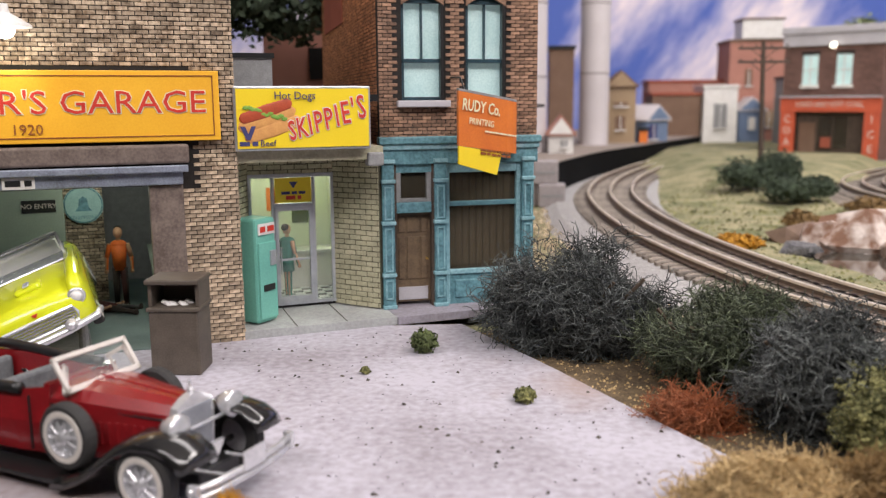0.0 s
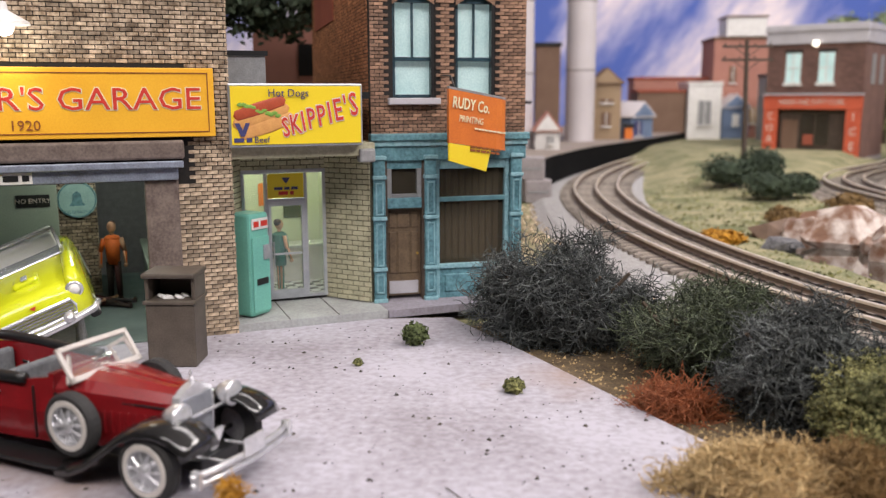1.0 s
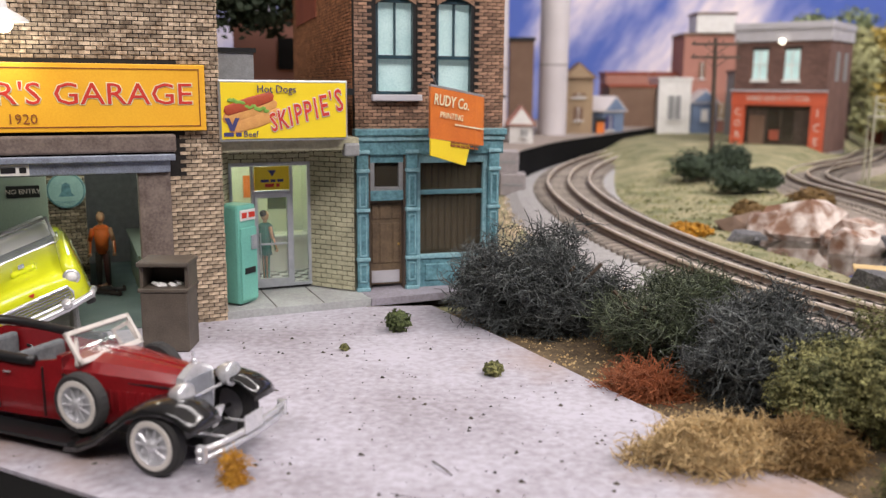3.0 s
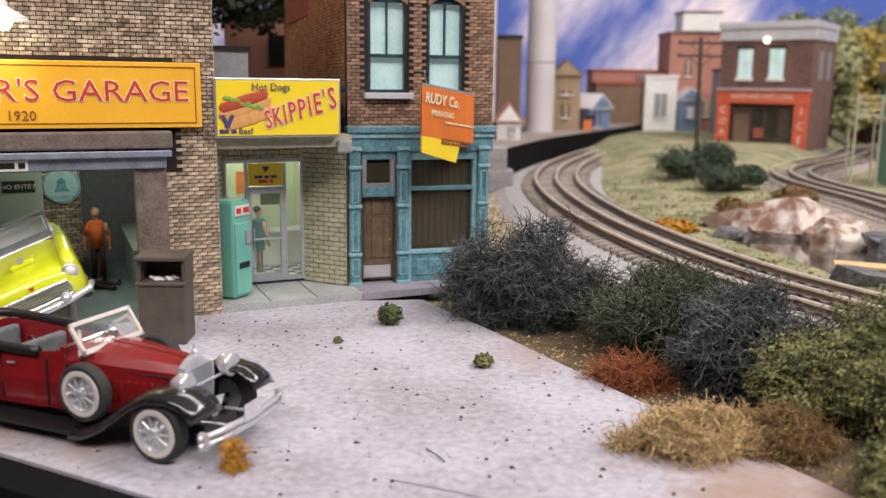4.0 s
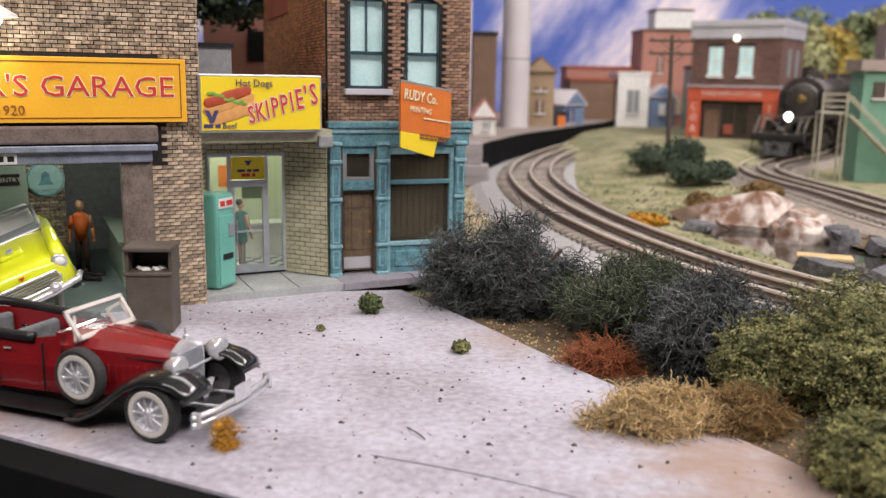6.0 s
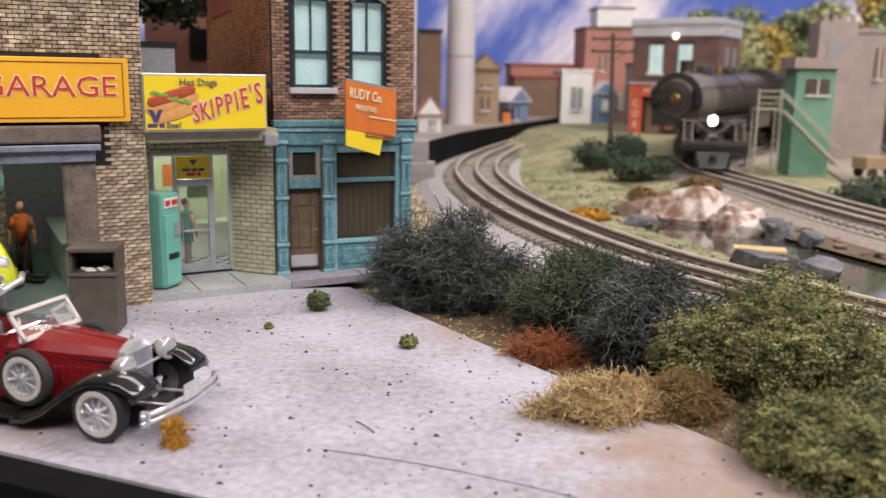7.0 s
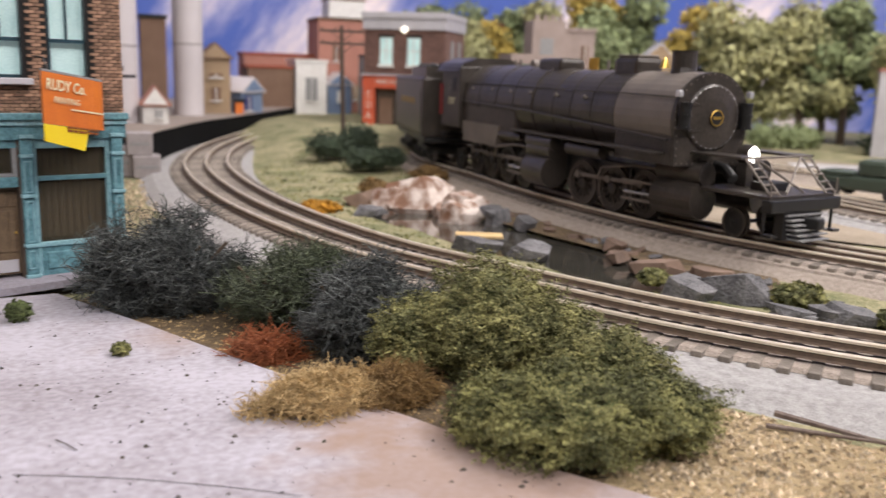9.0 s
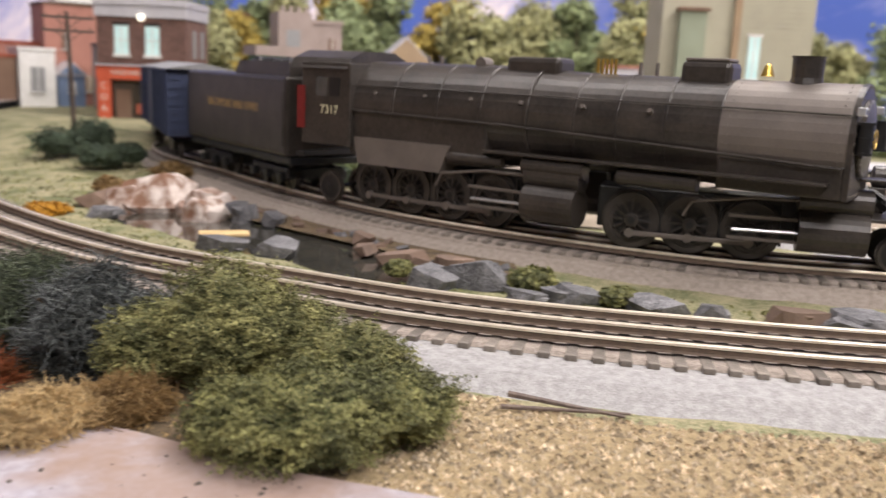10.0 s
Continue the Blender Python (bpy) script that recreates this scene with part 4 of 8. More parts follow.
def diner():
    o = (-0.103, 0.386, 0, 0, 0, 25)
    d = thing("hot_dog_shop", pose(*o), "cream painted brick hot dog shop with glass door", "building")
    # angled right wall and recessed front
    R0, R1 = Vector((0.0640, 0.0165)), Vector((0.0475, 0.036))

    def wall(p, q, z0, z1, holes, nm):
        v = q - p
        m = Matrix.Translation((p.x, p.y, 0)) @ pose(0, 0, 0, 0, 0, math.degrees(math.atan2(v.y, v.x)))
        w = part("wall", box(0, v.length, 0.0, 0.004, z0, z1, 0, m), MORTAR_CREAM_SHADED, d)
        brick_face(d, 0, v.length, z0, z1, holes, BRICK_CREAM, MORTAR_CREAM_SHADED, bl=0.0062, bh=0.0024, m=m, name=nm)
    wall(R1, R0, 0.004, 0.078, [], "brick_course")
    wall(Vector((0.001, 0.020)), Vector((0.0085, 0.036)), 0.004, 0.078, [], "brick_course")
    wall(Vector((0.0085, 0.0359)), Vector((0.0475, 0.0359)), 0.0655, 0.0765, [], "brick_course")
    slab("fascia", 0.0005, 0.0628, 0.004, 0.0075, 0.0735, 0.079, BRICK_CREAM, d)
    slab("bracket", 0.0555, 0.0628, 0.002, 0.008, 0.0705, 0.0765, GREY_PAINT, d, 0.001)
    slab("soffit", 0.0005, 0.0628, 0.008, 0.036, 0.0768, 0.079, BRICK_CREAM, d)
    slab("roof", 0.0005, 0.0615, 0.006, 0.13, 0.098, 0.101, BLACK, d)
    slab("side_wall", 0.0600, 0.0614, 0.024, 0.13, 0.004, 0.098, BROWN_WALL, d)
    # front frame
    f = thing_part("door_frame", d)
    y0, y1 = 0.0352, 0.0372
    for x in (0.0085, 0.0188, 0.0375, 0.0462):
        slab("mullion", x, x + 0.0015, y0, y1, 0.0058, 0.0655, ALU, f, 0.0002)
    slab("head_rail", 0.0085, 0.0477, y0 - 0.0002, y1, 0.0642, 0.0660, ALU, f, 0.0002)
    slab("cross_rail", 0.0203, 0.0375, y0, y1, 0.0508, 0.0524, ALU, f)
    slab("threshold", 0.0085, 0.0477, y0 - 0.0004, y1, 0.0050, 0.0064, ALU, f)
    slab("cross_rail", 0.0100, 0.0188, y0, y1, 0.0240, 0.0252, ALU, f)
    door = thing_part("door", d)
    slab("door_rail", 0.0203, 0.0375, y0 - 0.0005, y1, 0.0490, 0.0508, ALU, door)
    slab("door_rail", 0.0203, 0.0375, y0 - 0.0005, y1, 0.0064, 0.0092, ALU, door)
    for x in (0.0203, 0.0360):
        slab("door_stile", x, x + 0.0015, y0 - 0.0005, y1, 0.0092, 0.0490, ALU, door)
    part("push_bar", box(0.0215, 0.0365, y0 - 0.0016, y0 - 0.0009, 0.0262, 0.0271), ALU, door)
    part("handle", cyl((0.0222, y0 - 0.002, 0.020), (0.0222, y0 - 0.002, 0.0325), 0.0004, n=8), ALU, door)
    for nm, x0, x1, z0, z1, par in (("pane", 0.0218, 0.0360, 0.0092, 0.0490, door), ("pane", 0.0390, 0.0462, 0.0064, 0.0642, d), ("pane", 0.0100, 0.0188, 0.0252, 0.0642, d)):
        p = slab(nm, x0, x1, 0.0362, 0.0366, z0, z1, GLASS, par)
        p.visible_shadow = False
    s = slab("transom_sign", 0.0206, 0.0372, y0 - 0.0004, y0 + 0.001, 0.0528, 0.0640, LEMON, d)
    bars("sign_bar", 0.0235, 0.0345, y0 - 0.0006, 0.0572, 0.0013, 1, NAVY, s)
    bars("sign_bar", 0.0255, 0.0325, y0 - 0.0006, 0.0550, 0.0017, 1, SIGN_RED, s)
    part("sign_mark", prism([(0.0270, 0.0622), (0.0310, 0.0622), (0.0290, 0.0592)], y0 - 0.0006, y0 - 0.0004), NAVY, s)
    # inside
    slab("inner_back_wall", -0.004, 0.0599, 0.095, 0.097, 0.0, 0.078, INTERIOR, d)
    slab("inner_side_wall", 0.0585, 0.0599, 0.0402, 0.095, 0.0, 0.078, INTERIOR, d)
    slab("inner_side_wall", 0.0003, 0.0020, 0.037, 0.095, 0.0, 0.078, INTERIOR, d)
    slab("inner_ceiling", 0.0021, 0.0584, 0.0373, 0.0949, 0.0745, 0.0765, INTERIOR, d)
    slab("floor_base", 0.0005, 0.0599, 0.0372, 0.095, 0.002, 0.0052, BLACK, d)
    tile = bpy.data.meshes.new("floor_tile")
    bm = box(0, 0.0047, 0, 0.0047, 0, 0.0004)
    bm.to_mesh(tile)
    bm.free()
    tile.materials.append(CHEQUER_WHITE)
    for i in range(11):
        for k in range(11):
            if (i + k) % 2:
                o2 = new("floor_tile", tile)
                o2.parent = d
                o2.matrix_basis = pose(0.0035 + i * 0.0048, 0.0385 + k * 0.0048, 0.0051)
    slab("counter", 0.016, 0.0580, 0.070, 0.080, 0.0052, 0.0230, WHITE, d, 0.0005)
    slab("counter_top", 0.0145, 0.0583, 0.068, 0.081, 0.0230, 0.0246, CHEQUER_WHITE, d, 0.0004)
    for x, zz, w, h, mm in ((0.012, 0.046, 0.012, 0.02, LEAF_DEEP), (0.045, 0.044, 0.012, 0.018, LEAF_DEEP), (0.030, 0.048, 0.008, 0.012, ORANGE)):
        slab("wall_poster", x - w / 2, x + w / 2, 0.0943, 0.0949, zz - h / 2, zz + h / 2, mm, d)
    light_at((-0.103, 0.386, 0), 25, (0.030, 0.058, 0.069), 0.06, (1.0, 1.0, 0.80), 0.006)
    # sign box on the roof edge
    s = thing("shop_sign", pose(*o), "yellow lit box sign of the hot dog shop", "sign")
    slab("frame", -0.0005, 0.0560, -0.0015, 0.0065, 0.0785, 0.1045, ALU, s, 0.0006)
    slab("face", 0.0004, 0.0550, -0.0020, -0.0014, 0.0796, 0.1034, LEMON, s)
    # the name grows letter by letter as it climbs
    k = 0.0205
    for i, ch in enumerate("SKIPPIE'S"):
        size = 0.0112 + 0.0003 * i
        wide = {"I": 0.0026, "'": 0.0020}.get(ch, 0.0042) * (0.96 + 0.02 * i)
        at = (k + wide / 2, 0.0862 + 0.00115 * i)
        words("sign_lettering", ch, size, WHITE, s, pose(at[0], -0.0023, at[1], 0, -9, 0), wide=0.60, bold=0.0005)
        words("sign_lettering", ch, size, SIGN_RED, s, pose(at[0], -0.0025, at[1], 0, -9, 0), wide=0.60, bold=0.00012)
        k += wide
    words("sign_lettering", "Hot Dogs", 0.0045, NAVY, s, pose(0.0240, -0.0026, 0.1005), wide=0.95)
    words("sign_lettering", "Beef", 0.0036, NAVY, s, pose(0.0125, -0.0024, 0.0815))
    bars("sign_bar", 0.0012, 0.0085, -0.0023, 0.0815, 0.0017, 1, NAVY, s)
    hd = bmesh.new()
    for zz, xx in ((0.0912, 0.0125), (0.0872, 0.0150)):
        add_lathe(hd, [(0.0005, -0.0122), (0.0024, -0.0108), (0.0030, 0.0), (0.0024, 0.0108), (0.0005, 0.0122)], pose(xx, -0.0021, zz) @ Matrix.Diagonal((1, 0.12, 1, 1)) @ pose(0, 0, 0, 0, 72 + 180, 0), 16)
    part("bun_picture", hd, HOTDOG, s, smooth=True)
    hd = bmesh.new()
    add_lathe(hd, [(0.0004, -0.0112), (0.0021, -0.0100), (0.0026, 0.0), (0.0021, 0.0100), (0.0004, 0.0112)], pose(0.0120, -0.0024, 0.0945) @ Matrix.Diagonal((1, 0.12, 1, 1)) @ pose(0, 0, 0, 0, 72 + 180, 0), 16)
    part("sausage_picture", hd, SAUSAGE, s, smooth=True)
    hd = bmesh.new()
    rnd = random.Random(3)
    for i in range(12):
        bmesh.ops.create_icosphere(hd, subdivisions=1, radius=0.0011, matrix=pose(0.004 + i * 0.0014, -0.0026, 0.0963 - i * 0.00045 + rnd.uniform(-0.0007, 0.0007)) @ Matrix.Diagonal((1.3, 0.15, 0.8, 1)))
    part("garnish_picture", hd, LETTUCE, s)
    part("mark_picture", prism([(0.0015, 0.0885), (0.0035, 0.0885), (0.0048, 0.0855), (0.0060, 0.0885), (0.0078, 0.0885), (0.0055, 0.0830), (0.0040, 0.0830)], -0.0026, -0.0023), NAVY, s)


def thing_part(name, parent):
    """A part that is only a holder of its own pieces: a thin bar of its frame."""
    return slab(name, 0.0190, 0.0192, 0.0372, 0.0374, 0.0064, 0.0642, ALU, parent)


def vending_machine():
    v = thing("vending_machine", pose(-0.103, 0.386, 0.0035, 0, 0, 25) @ pose(0.0080, 0.0160, 0, 0, 0, 40), "mint green soda machine beside the shop door", "vending machine")
    v.scale = (1.15, 1.15, 1.08)
    slab("cabinet", -0.0055, 0.0055, -0.0055, 0.0055, 0.0005, 0.0425, MINT, v, 0.0012)
    slab("door", -0.0048, 0.0048, -0.0062, -0.0054, 0.002, 0.033, MINT, v, 0.0004)
    slab("brand_panel", -0.0045, 0.0045, -0.0061, -0.0054, 0.036, 0.0405, WHITE, v, 0.0003)
    bars("brand_bar", -0.0038, 0.0038, -0.0063, 0.0383, 0.0022, 1, SIGN_RED, v)
    slab("coin_box", 0.0008, 0.0040, -0.0070, -0.0061, 0.0235, 0.0295, ALU, v, 0.0003)
    slab("bottle_slot", -0.0030, 0.0030, -0.0066, -0.0061, 0.0135, 0.0160, BLACK, v)


def printer_shop():
    R = (-0.051, 0.430, 0, 0, 0, 18)
    b = thing("printing_shop", pose(*R), "two-storey brown brick printing shop with teal storefront", "building")
    W, top, z0 = 0.0745, 0.20, 0.0035
    w1, w2 = (0.0105, 0.0298, 0.0985, 0.1440), (0.0402, 0.0588, 0.0985, 0.1440)
    # upper wall in pieces round the windows
    slab("wall", 0.0, W, 0.002, 0.007, 0.0815, 0.0985, MORTAR, b)
    slab("wall", 0.0, W, 0.002, 0.007, 0.1440, top, MORTAR, b)
    for x0, x1 in ((0.0, w1[0]), (w1[1], w2[0]), (w2[1], W)):
        slab("wall", x0, x1, 0.002, 0.007, 0.0985, 0.1440, MORTAR, b)
    brick_face(b, 0.0, W, 0.0815, top, [(a - 0.0002, c + 0.0002, e, f) for a, c, e, f in (w1, w2)], BRICK_BROWN, MORTAR, y=0.002, bl=0.0044, bh=0.00165, singles=300, pick=lambda a, z: z > 0.0815 and a > 0.0285)
    slab("side_wall", 0.0, 0.005, 0.0072, 0.24, z0, top, MORTAR, b)
    brick_face(b, 0.0, 0.232, 0.0, top, [], BRICK_SIDE, MORTAR, m=pose(0, 0.0072, 0, 0, 0, 90) @ Matrix.Diagonal((1, -1, 1, 1)), bl=0.0044, bh=0.00165, name="side_brick_course")
    slab("side_wall", W - 0.005, W, 0.0072, 0.24, z0, top, BRICK_BROWN, b)
    slab("roof", 0.005, W - 0.005, 0.007, 0.24, top - 0.01, top - 0.007, BLACK, b)
    slab("back_wall", 0.005, W - 0.005, 0.235, 0.24, z0, top - 0.01, BRICK_SIDE, b)
    part("wall_poster", box(-0.0010, -0.0004, 0.120, 0.215, 0.142, 0.175), RED_WALL, b, "faded red painted wall advert")
    for a, c, e, f in (w1, w2):
        win = slab("window", a, c, 0.0062, 0.0066, e, f, LIT, b, label="lit window with a pale blind")
        fr = 0.0013
        for x0, x1, zz0, zz1 in ((a, a + fr, e, f), (c - fr, c, e, f), (a, c, e, e + fr), (a, c, f - 0.003, f), (a, c, e + 0.0165, e + 0.0182)):
            slab("window_frame", x0, x1, 0.0030, 0.0058, zz0, zz1, DARK_TEAL, win)
        slab("window_frame", (a + c) / 2 - 0.0004, (a + c) / 2 + 0.0004, 0.0040, 0.0058, e + 0.018, f, DARK_TEAL, win)
        slab("reveal", c - 0.0016, c - 0.0002, 0.0010, 0.0028, e, f, BLACK, win)
        slab("window_sill", a - 0.0025, c + 0.0025, -0.0018, 0.0045, e - 0.0032, e - 0.0002, CORNICE, win, 0.0004)
        arch = bmesh.new()
        n = 8
        pts = [(a + (c - a) * i / n, f - 0.004 + 0.004 * math.sin(math.pi * i / n)) for i in range(n + 1)]
        add_prism(arch, pts + [(c, f + 0.004), (a, f + 0.004)], 0.0008, 0.0025)
        part("window_arch", arch, BRICK_BROWN, win)
    # storefront
    c = slab("cornice", -0.0012, W + 0.0006, -0.0040, 0.003, 0.0790, 0.0822, TEAL, b, 0.0005)
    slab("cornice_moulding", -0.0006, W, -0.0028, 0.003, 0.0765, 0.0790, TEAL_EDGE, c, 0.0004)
    slab("frieze", 0.0, W - 0.0005, -0.0016, 0.003, 0.0698, 0.0765, TEAL, b, 0.0003)
    for x in (0.0, 0.0243, 0.0663):
        p = slab("pilaster", x, x + 0.0056, -0.0024, 0.003, z0, 0.0725, TEAL, b, 0.0004)
        for za, zb in ((0.008, 0.017), (0.021, 0.041), (0.045, 0.060)):
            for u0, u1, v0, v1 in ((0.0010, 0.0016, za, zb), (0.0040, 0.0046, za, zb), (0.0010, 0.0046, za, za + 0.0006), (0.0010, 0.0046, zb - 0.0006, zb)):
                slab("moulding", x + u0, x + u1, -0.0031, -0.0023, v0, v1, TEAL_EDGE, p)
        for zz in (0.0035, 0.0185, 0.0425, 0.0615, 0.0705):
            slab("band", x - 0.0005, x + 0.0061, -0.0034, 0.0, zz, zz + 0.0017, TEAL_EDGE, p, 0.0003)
    # door bay
    dr = slab("door", 0.0068, 0.0232, 0.0040, 0.0060, 0.0052, 0.0475, WOOD_DOOR, b, label="brown panelled wooden door")
    for x0, x1, za, zb in ((0.0082, 0.0112, 0.016, 0.036), (0.0122, 0.0178, 0.016, 0.036), (0.0188, 0.0218, 0.016, 0.036), (0.0082, 0.0112, 0.038, 0.0455), (0.0122, 0.0178, 0.038, 0.0455), (0.0188, 0.0218, 0.038, 0.0455)):
        slab("panel", x0, x1, 0.0034, 0.0040, za, zb, WOOD_DOOR, dr, 0.0003)
    slab("kick_plate", 0.0080, 0.0220, 0.0034, 0.0040, 0.0062, 0.0122, CORNICE, dr)
    part("knob", cyl((0.0215, 0.0026, 0.0255), (0.0215, 0.0034, 0.0255), 0.0006, n=10), GOLD, dr)
    slab("door_post", 0.0056, 0.0068, -0.0005, 0.006, z0, 0.0698, WOOD_DARK, b)
    slab("door_post", 0.0232, 0.0243, -0.0005, 0.006, z0, 0.0698, WOOD_DARK, b)
    slab("door_head", 0.0068, 0.0232, -0.0004, 0.006, 0.0475, 0.0525, TEAL, b, 0.0004)
    fr = slab("transom_frame", 0.0068, 0.0232, 0.0, 0.003, 0.0660, 0.0698, TEAL, b)
    for x0, x1, za, zb in ((0.0068, 0.0090, 0.0525, 0.066), (0.0210, 0.0232, 0.0525, 0.066), (0.0090, 0.0210, 0.0525, 0.0542)):
        slab("transom_bar", x0, x1, 0.0, 0.003, za, zb, GREY_PAINT, fr, 0.0003)
    slab("pane", 0.0090, 0.0210, 0.0020, 0.0024, 0.0542, 0.066, GLASS_DARK, b)
    # shop window
    sw = slab("shop_window", 0.0308, 0.0655, 0.0, 0.003, 0.0500, 0.0522, TEAL, b, 0.0003)
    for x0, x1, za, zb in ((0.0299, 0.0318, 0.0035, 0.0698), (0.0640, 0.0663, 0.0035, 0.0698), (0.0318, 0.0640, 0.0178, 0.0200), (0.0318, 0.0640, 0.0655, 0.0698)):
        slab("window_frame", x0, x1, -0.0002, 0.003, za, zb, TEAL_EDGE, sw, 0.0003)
    slab("stall_riser", 0.0318, 0.0640, 0.0008, 0.004, 0.0035, 0.0178, TEAL, b)
    slab("riser_panel", 0.0345, 0.0613, 0.0, 0.0012, 0.0065, 0.0150, TEAL, b, 0.0005)
    slab("pane", 0.0318, 0.0640, 0.0020, 0.0024, 0.0200, 0.0500, GLASS_DARK, b)
    slab("pane", 0.0318, 0.0640, 0.0020, 0.0024, 0.0522, 0.0655, GLASS_DARK, b)
    slab("inner_partition", 0.005, W - 0.005, 0.030, 0.032, z0, 0.079, WOOD_DOOR, b)
    for i in range(9):
        slab("shutter_slat", 0.0335 + i * 0.0034, 0.0335 + i * 0.0034 + 0.0026, 0.0080, 0.0086, 0.021, 0.0645, TAN_WALL, b)
    slab("inner_ceiling", 0.005, W - 0.005, 0.007, 0.03, 0.0785, 0.0808, BLACK, b)
    # hanging sign
    s = thing("hanging_sign", pose(*R), "orange rounded hanging sign with cream lettering", "sign")
    body = bmesh.new()
    out = [(0.0285, -0.0300), (0.0500, -0.0180), (0.0545, -0.0158), (0.0582, -0.0130), (0.0608, -0.0096), (0.0620, -0.0058), (0.0622, -0.0030), (0.0590, -0.0030), (0.0285, -0.0270)]
    face = []
    for z in (0.0745, 0.0975):
        face.append([Vector((x, y, z + (0.0585 - x) * 0.16)) for x, y in out])
    add_loft(body, face)
    part("board", body, ORANGE, s)
    cap = bmesh.new()
    add_loft(cap, [[Vector((x * 1.0, y, z + (0.0585 - x) * 0.16)) for x, y in out] for z in (0.0976, 0.0986)])
    part("top_strip", cap, GREY_PAINT, s)
    a = math.degrees(math.atan2(0.0175, 0.0315))
    m = Matrix.Translation((0.0442, -0.02155, 0.0)) @ pose(0, 0, 0, 0, 0, a)
    tilt = math.degrees(math.atan(0.16 * 0.87))
    words("sign_lettering", "RUDY Co.", 0.0068, CREAM, s, m @ pose(-0.0045, -0.0003, 0.0950, 0, tilt, 0), wide=0.78, bold=0.0001)
    words("sign_lettering", "PRINTING", 0.0040, CREAM, s, m @ pose(-0.0045, -0.0003, 0.0886, 0, tilt, 0), wide=0.85)
    bl = bars("sign_bar", -0.014, 0.006, -0.0003, 0.0838, 0.0007, 1, CREAM, s)
    bl.matrix_basis = m @ pose(0, 0, 0.0, 0, tilt, 0)
    low = bmesh.new()
    add_prism(low, [(-0.0175, 0.0792), (0.0085, 0.0752), (0.0055, 0.0655), (-0.0175, 0.0715)], 0.0002, 0.0012, m)
    lo = part("lower_board", low, LEMON, s)
    bl = bars("sign_bar", -0.0155, 0.0035, -0.0002, 0.0757, 0.0010, 2, SIGN_BROWN, lo)
    bl.matrix_basis = m @ pose(0, 0, 0.0, 0, 8, 0)
    part("bracket", cyl((0.052, -0.012, 0.0760), (0.052, 0.003, 0.0760), 0.0012, n=8), GREY_PAINT, s)
    bm = bmesh.new()
    add_tube(bm, [(0.033, -0.024, 0.1015), (0.0325, -0.018, 0.108), (0.033, 0.002, 0.1085)], 0.0004, 5)
    part("stay", bm, BLACK, s)


def sidewalks():
    o = pose(-0.103, 0.386, 0, 0, 0, 25)
    s = part("pavement_shop", prism([(0, 0), (0.0668, 0), (0.0668, 0.0035), (0, 0.0035)], 0.0, 0.038), WALKWAY)
    s.matrix_basis = o
    tagged(s, "grey concrete sidewalk slab before the hot dog shop", "sidewalk", kind="structure")
    s = part("pavement_printer", prism([(0.067, 0), (0.150, 0), (0.150, 0.0035), (0.067, 0.0035)], -0.0008, 0.045), WALKWAY_BLUE)
    s.matrix_basis = o
    tagged(s, "violet-grey sidewalk slab before the printing shop", "sidewalk", kind="structure")
    for x in (0.022, 0.044):
        j = part("sidewalk_joint", box(x, x + 0.0004, 0.0005, 0.036, 0.0034, 0.0037), CRUMB)
        j.matrix_basis = o
        tagged(j, "thin dark joint in the sidewalk", "joint", kind="structure")


def behind_shops():
    t = thing("tree", pose(-0.182, 0.66, -0.012), "dark green leafy tree standing behind the hot dog shop", "tree")
    part("trunk", cyl((0, 0, -0.005), (0, 0, 0.14), 0.006, 0.004, 8), BARK, t)
    raw("crown", *flakes([(0, 0, 0.20, 0.058, 0.05, 0.050), (0.034, 0, 0.180, 0.038, 0.03, 0.034), (-0.04, 0, 0.175, 0.038, 0.03, 0.034)], 7000, 9, 0.003), LEAF_DARK, t)
    core([(0, 0, 0.20, 0.055, 0.05, 0.045)], LEAF_DARK, t)
    b = thing("pink_house", pose(-0.166, 0.74, 0), "faded pink plastered house behind the shops", "house")
    slab("wall", -0.025, 0.030, 0, 0.10, 0, 0.155, PINK_BRICK, b)
    slab("window", 0.012, 0.026, -0.001, 0.0, 0.115, 0.14, BLACK, b)
    slab("roof", -0.028, 0.033, -0.003, 0.103, 0.155, 0.16, BLACK, b)
    b = thing("dark_house", pose(-0.105, 0.80, 0), "dark brown house behind the hot dog shop", "house")
    slab("wall", -0.02, 0.05, 0, 0.10, 0, 0.21, BROWN_WALL, b)
    slab("roof", -0.023, 0.053, -0.003, 0.103, 0.21, 0.215, BLACK, b)
    b = thing("roof_hatch", pose(-0.103, 0.386, 0.1005, 0, 0, 25), "dark grey roof parapet behind the shop sign", "parapet")
    slab("panel", 0.002, 0.019, 0.020, 0.024, 0, 0.016, GREY_PAINT, b)
    slab("panel_cap", 0.001, 0.020, 0.019, 0.025, 0.016, 0.018, BLACK, b)


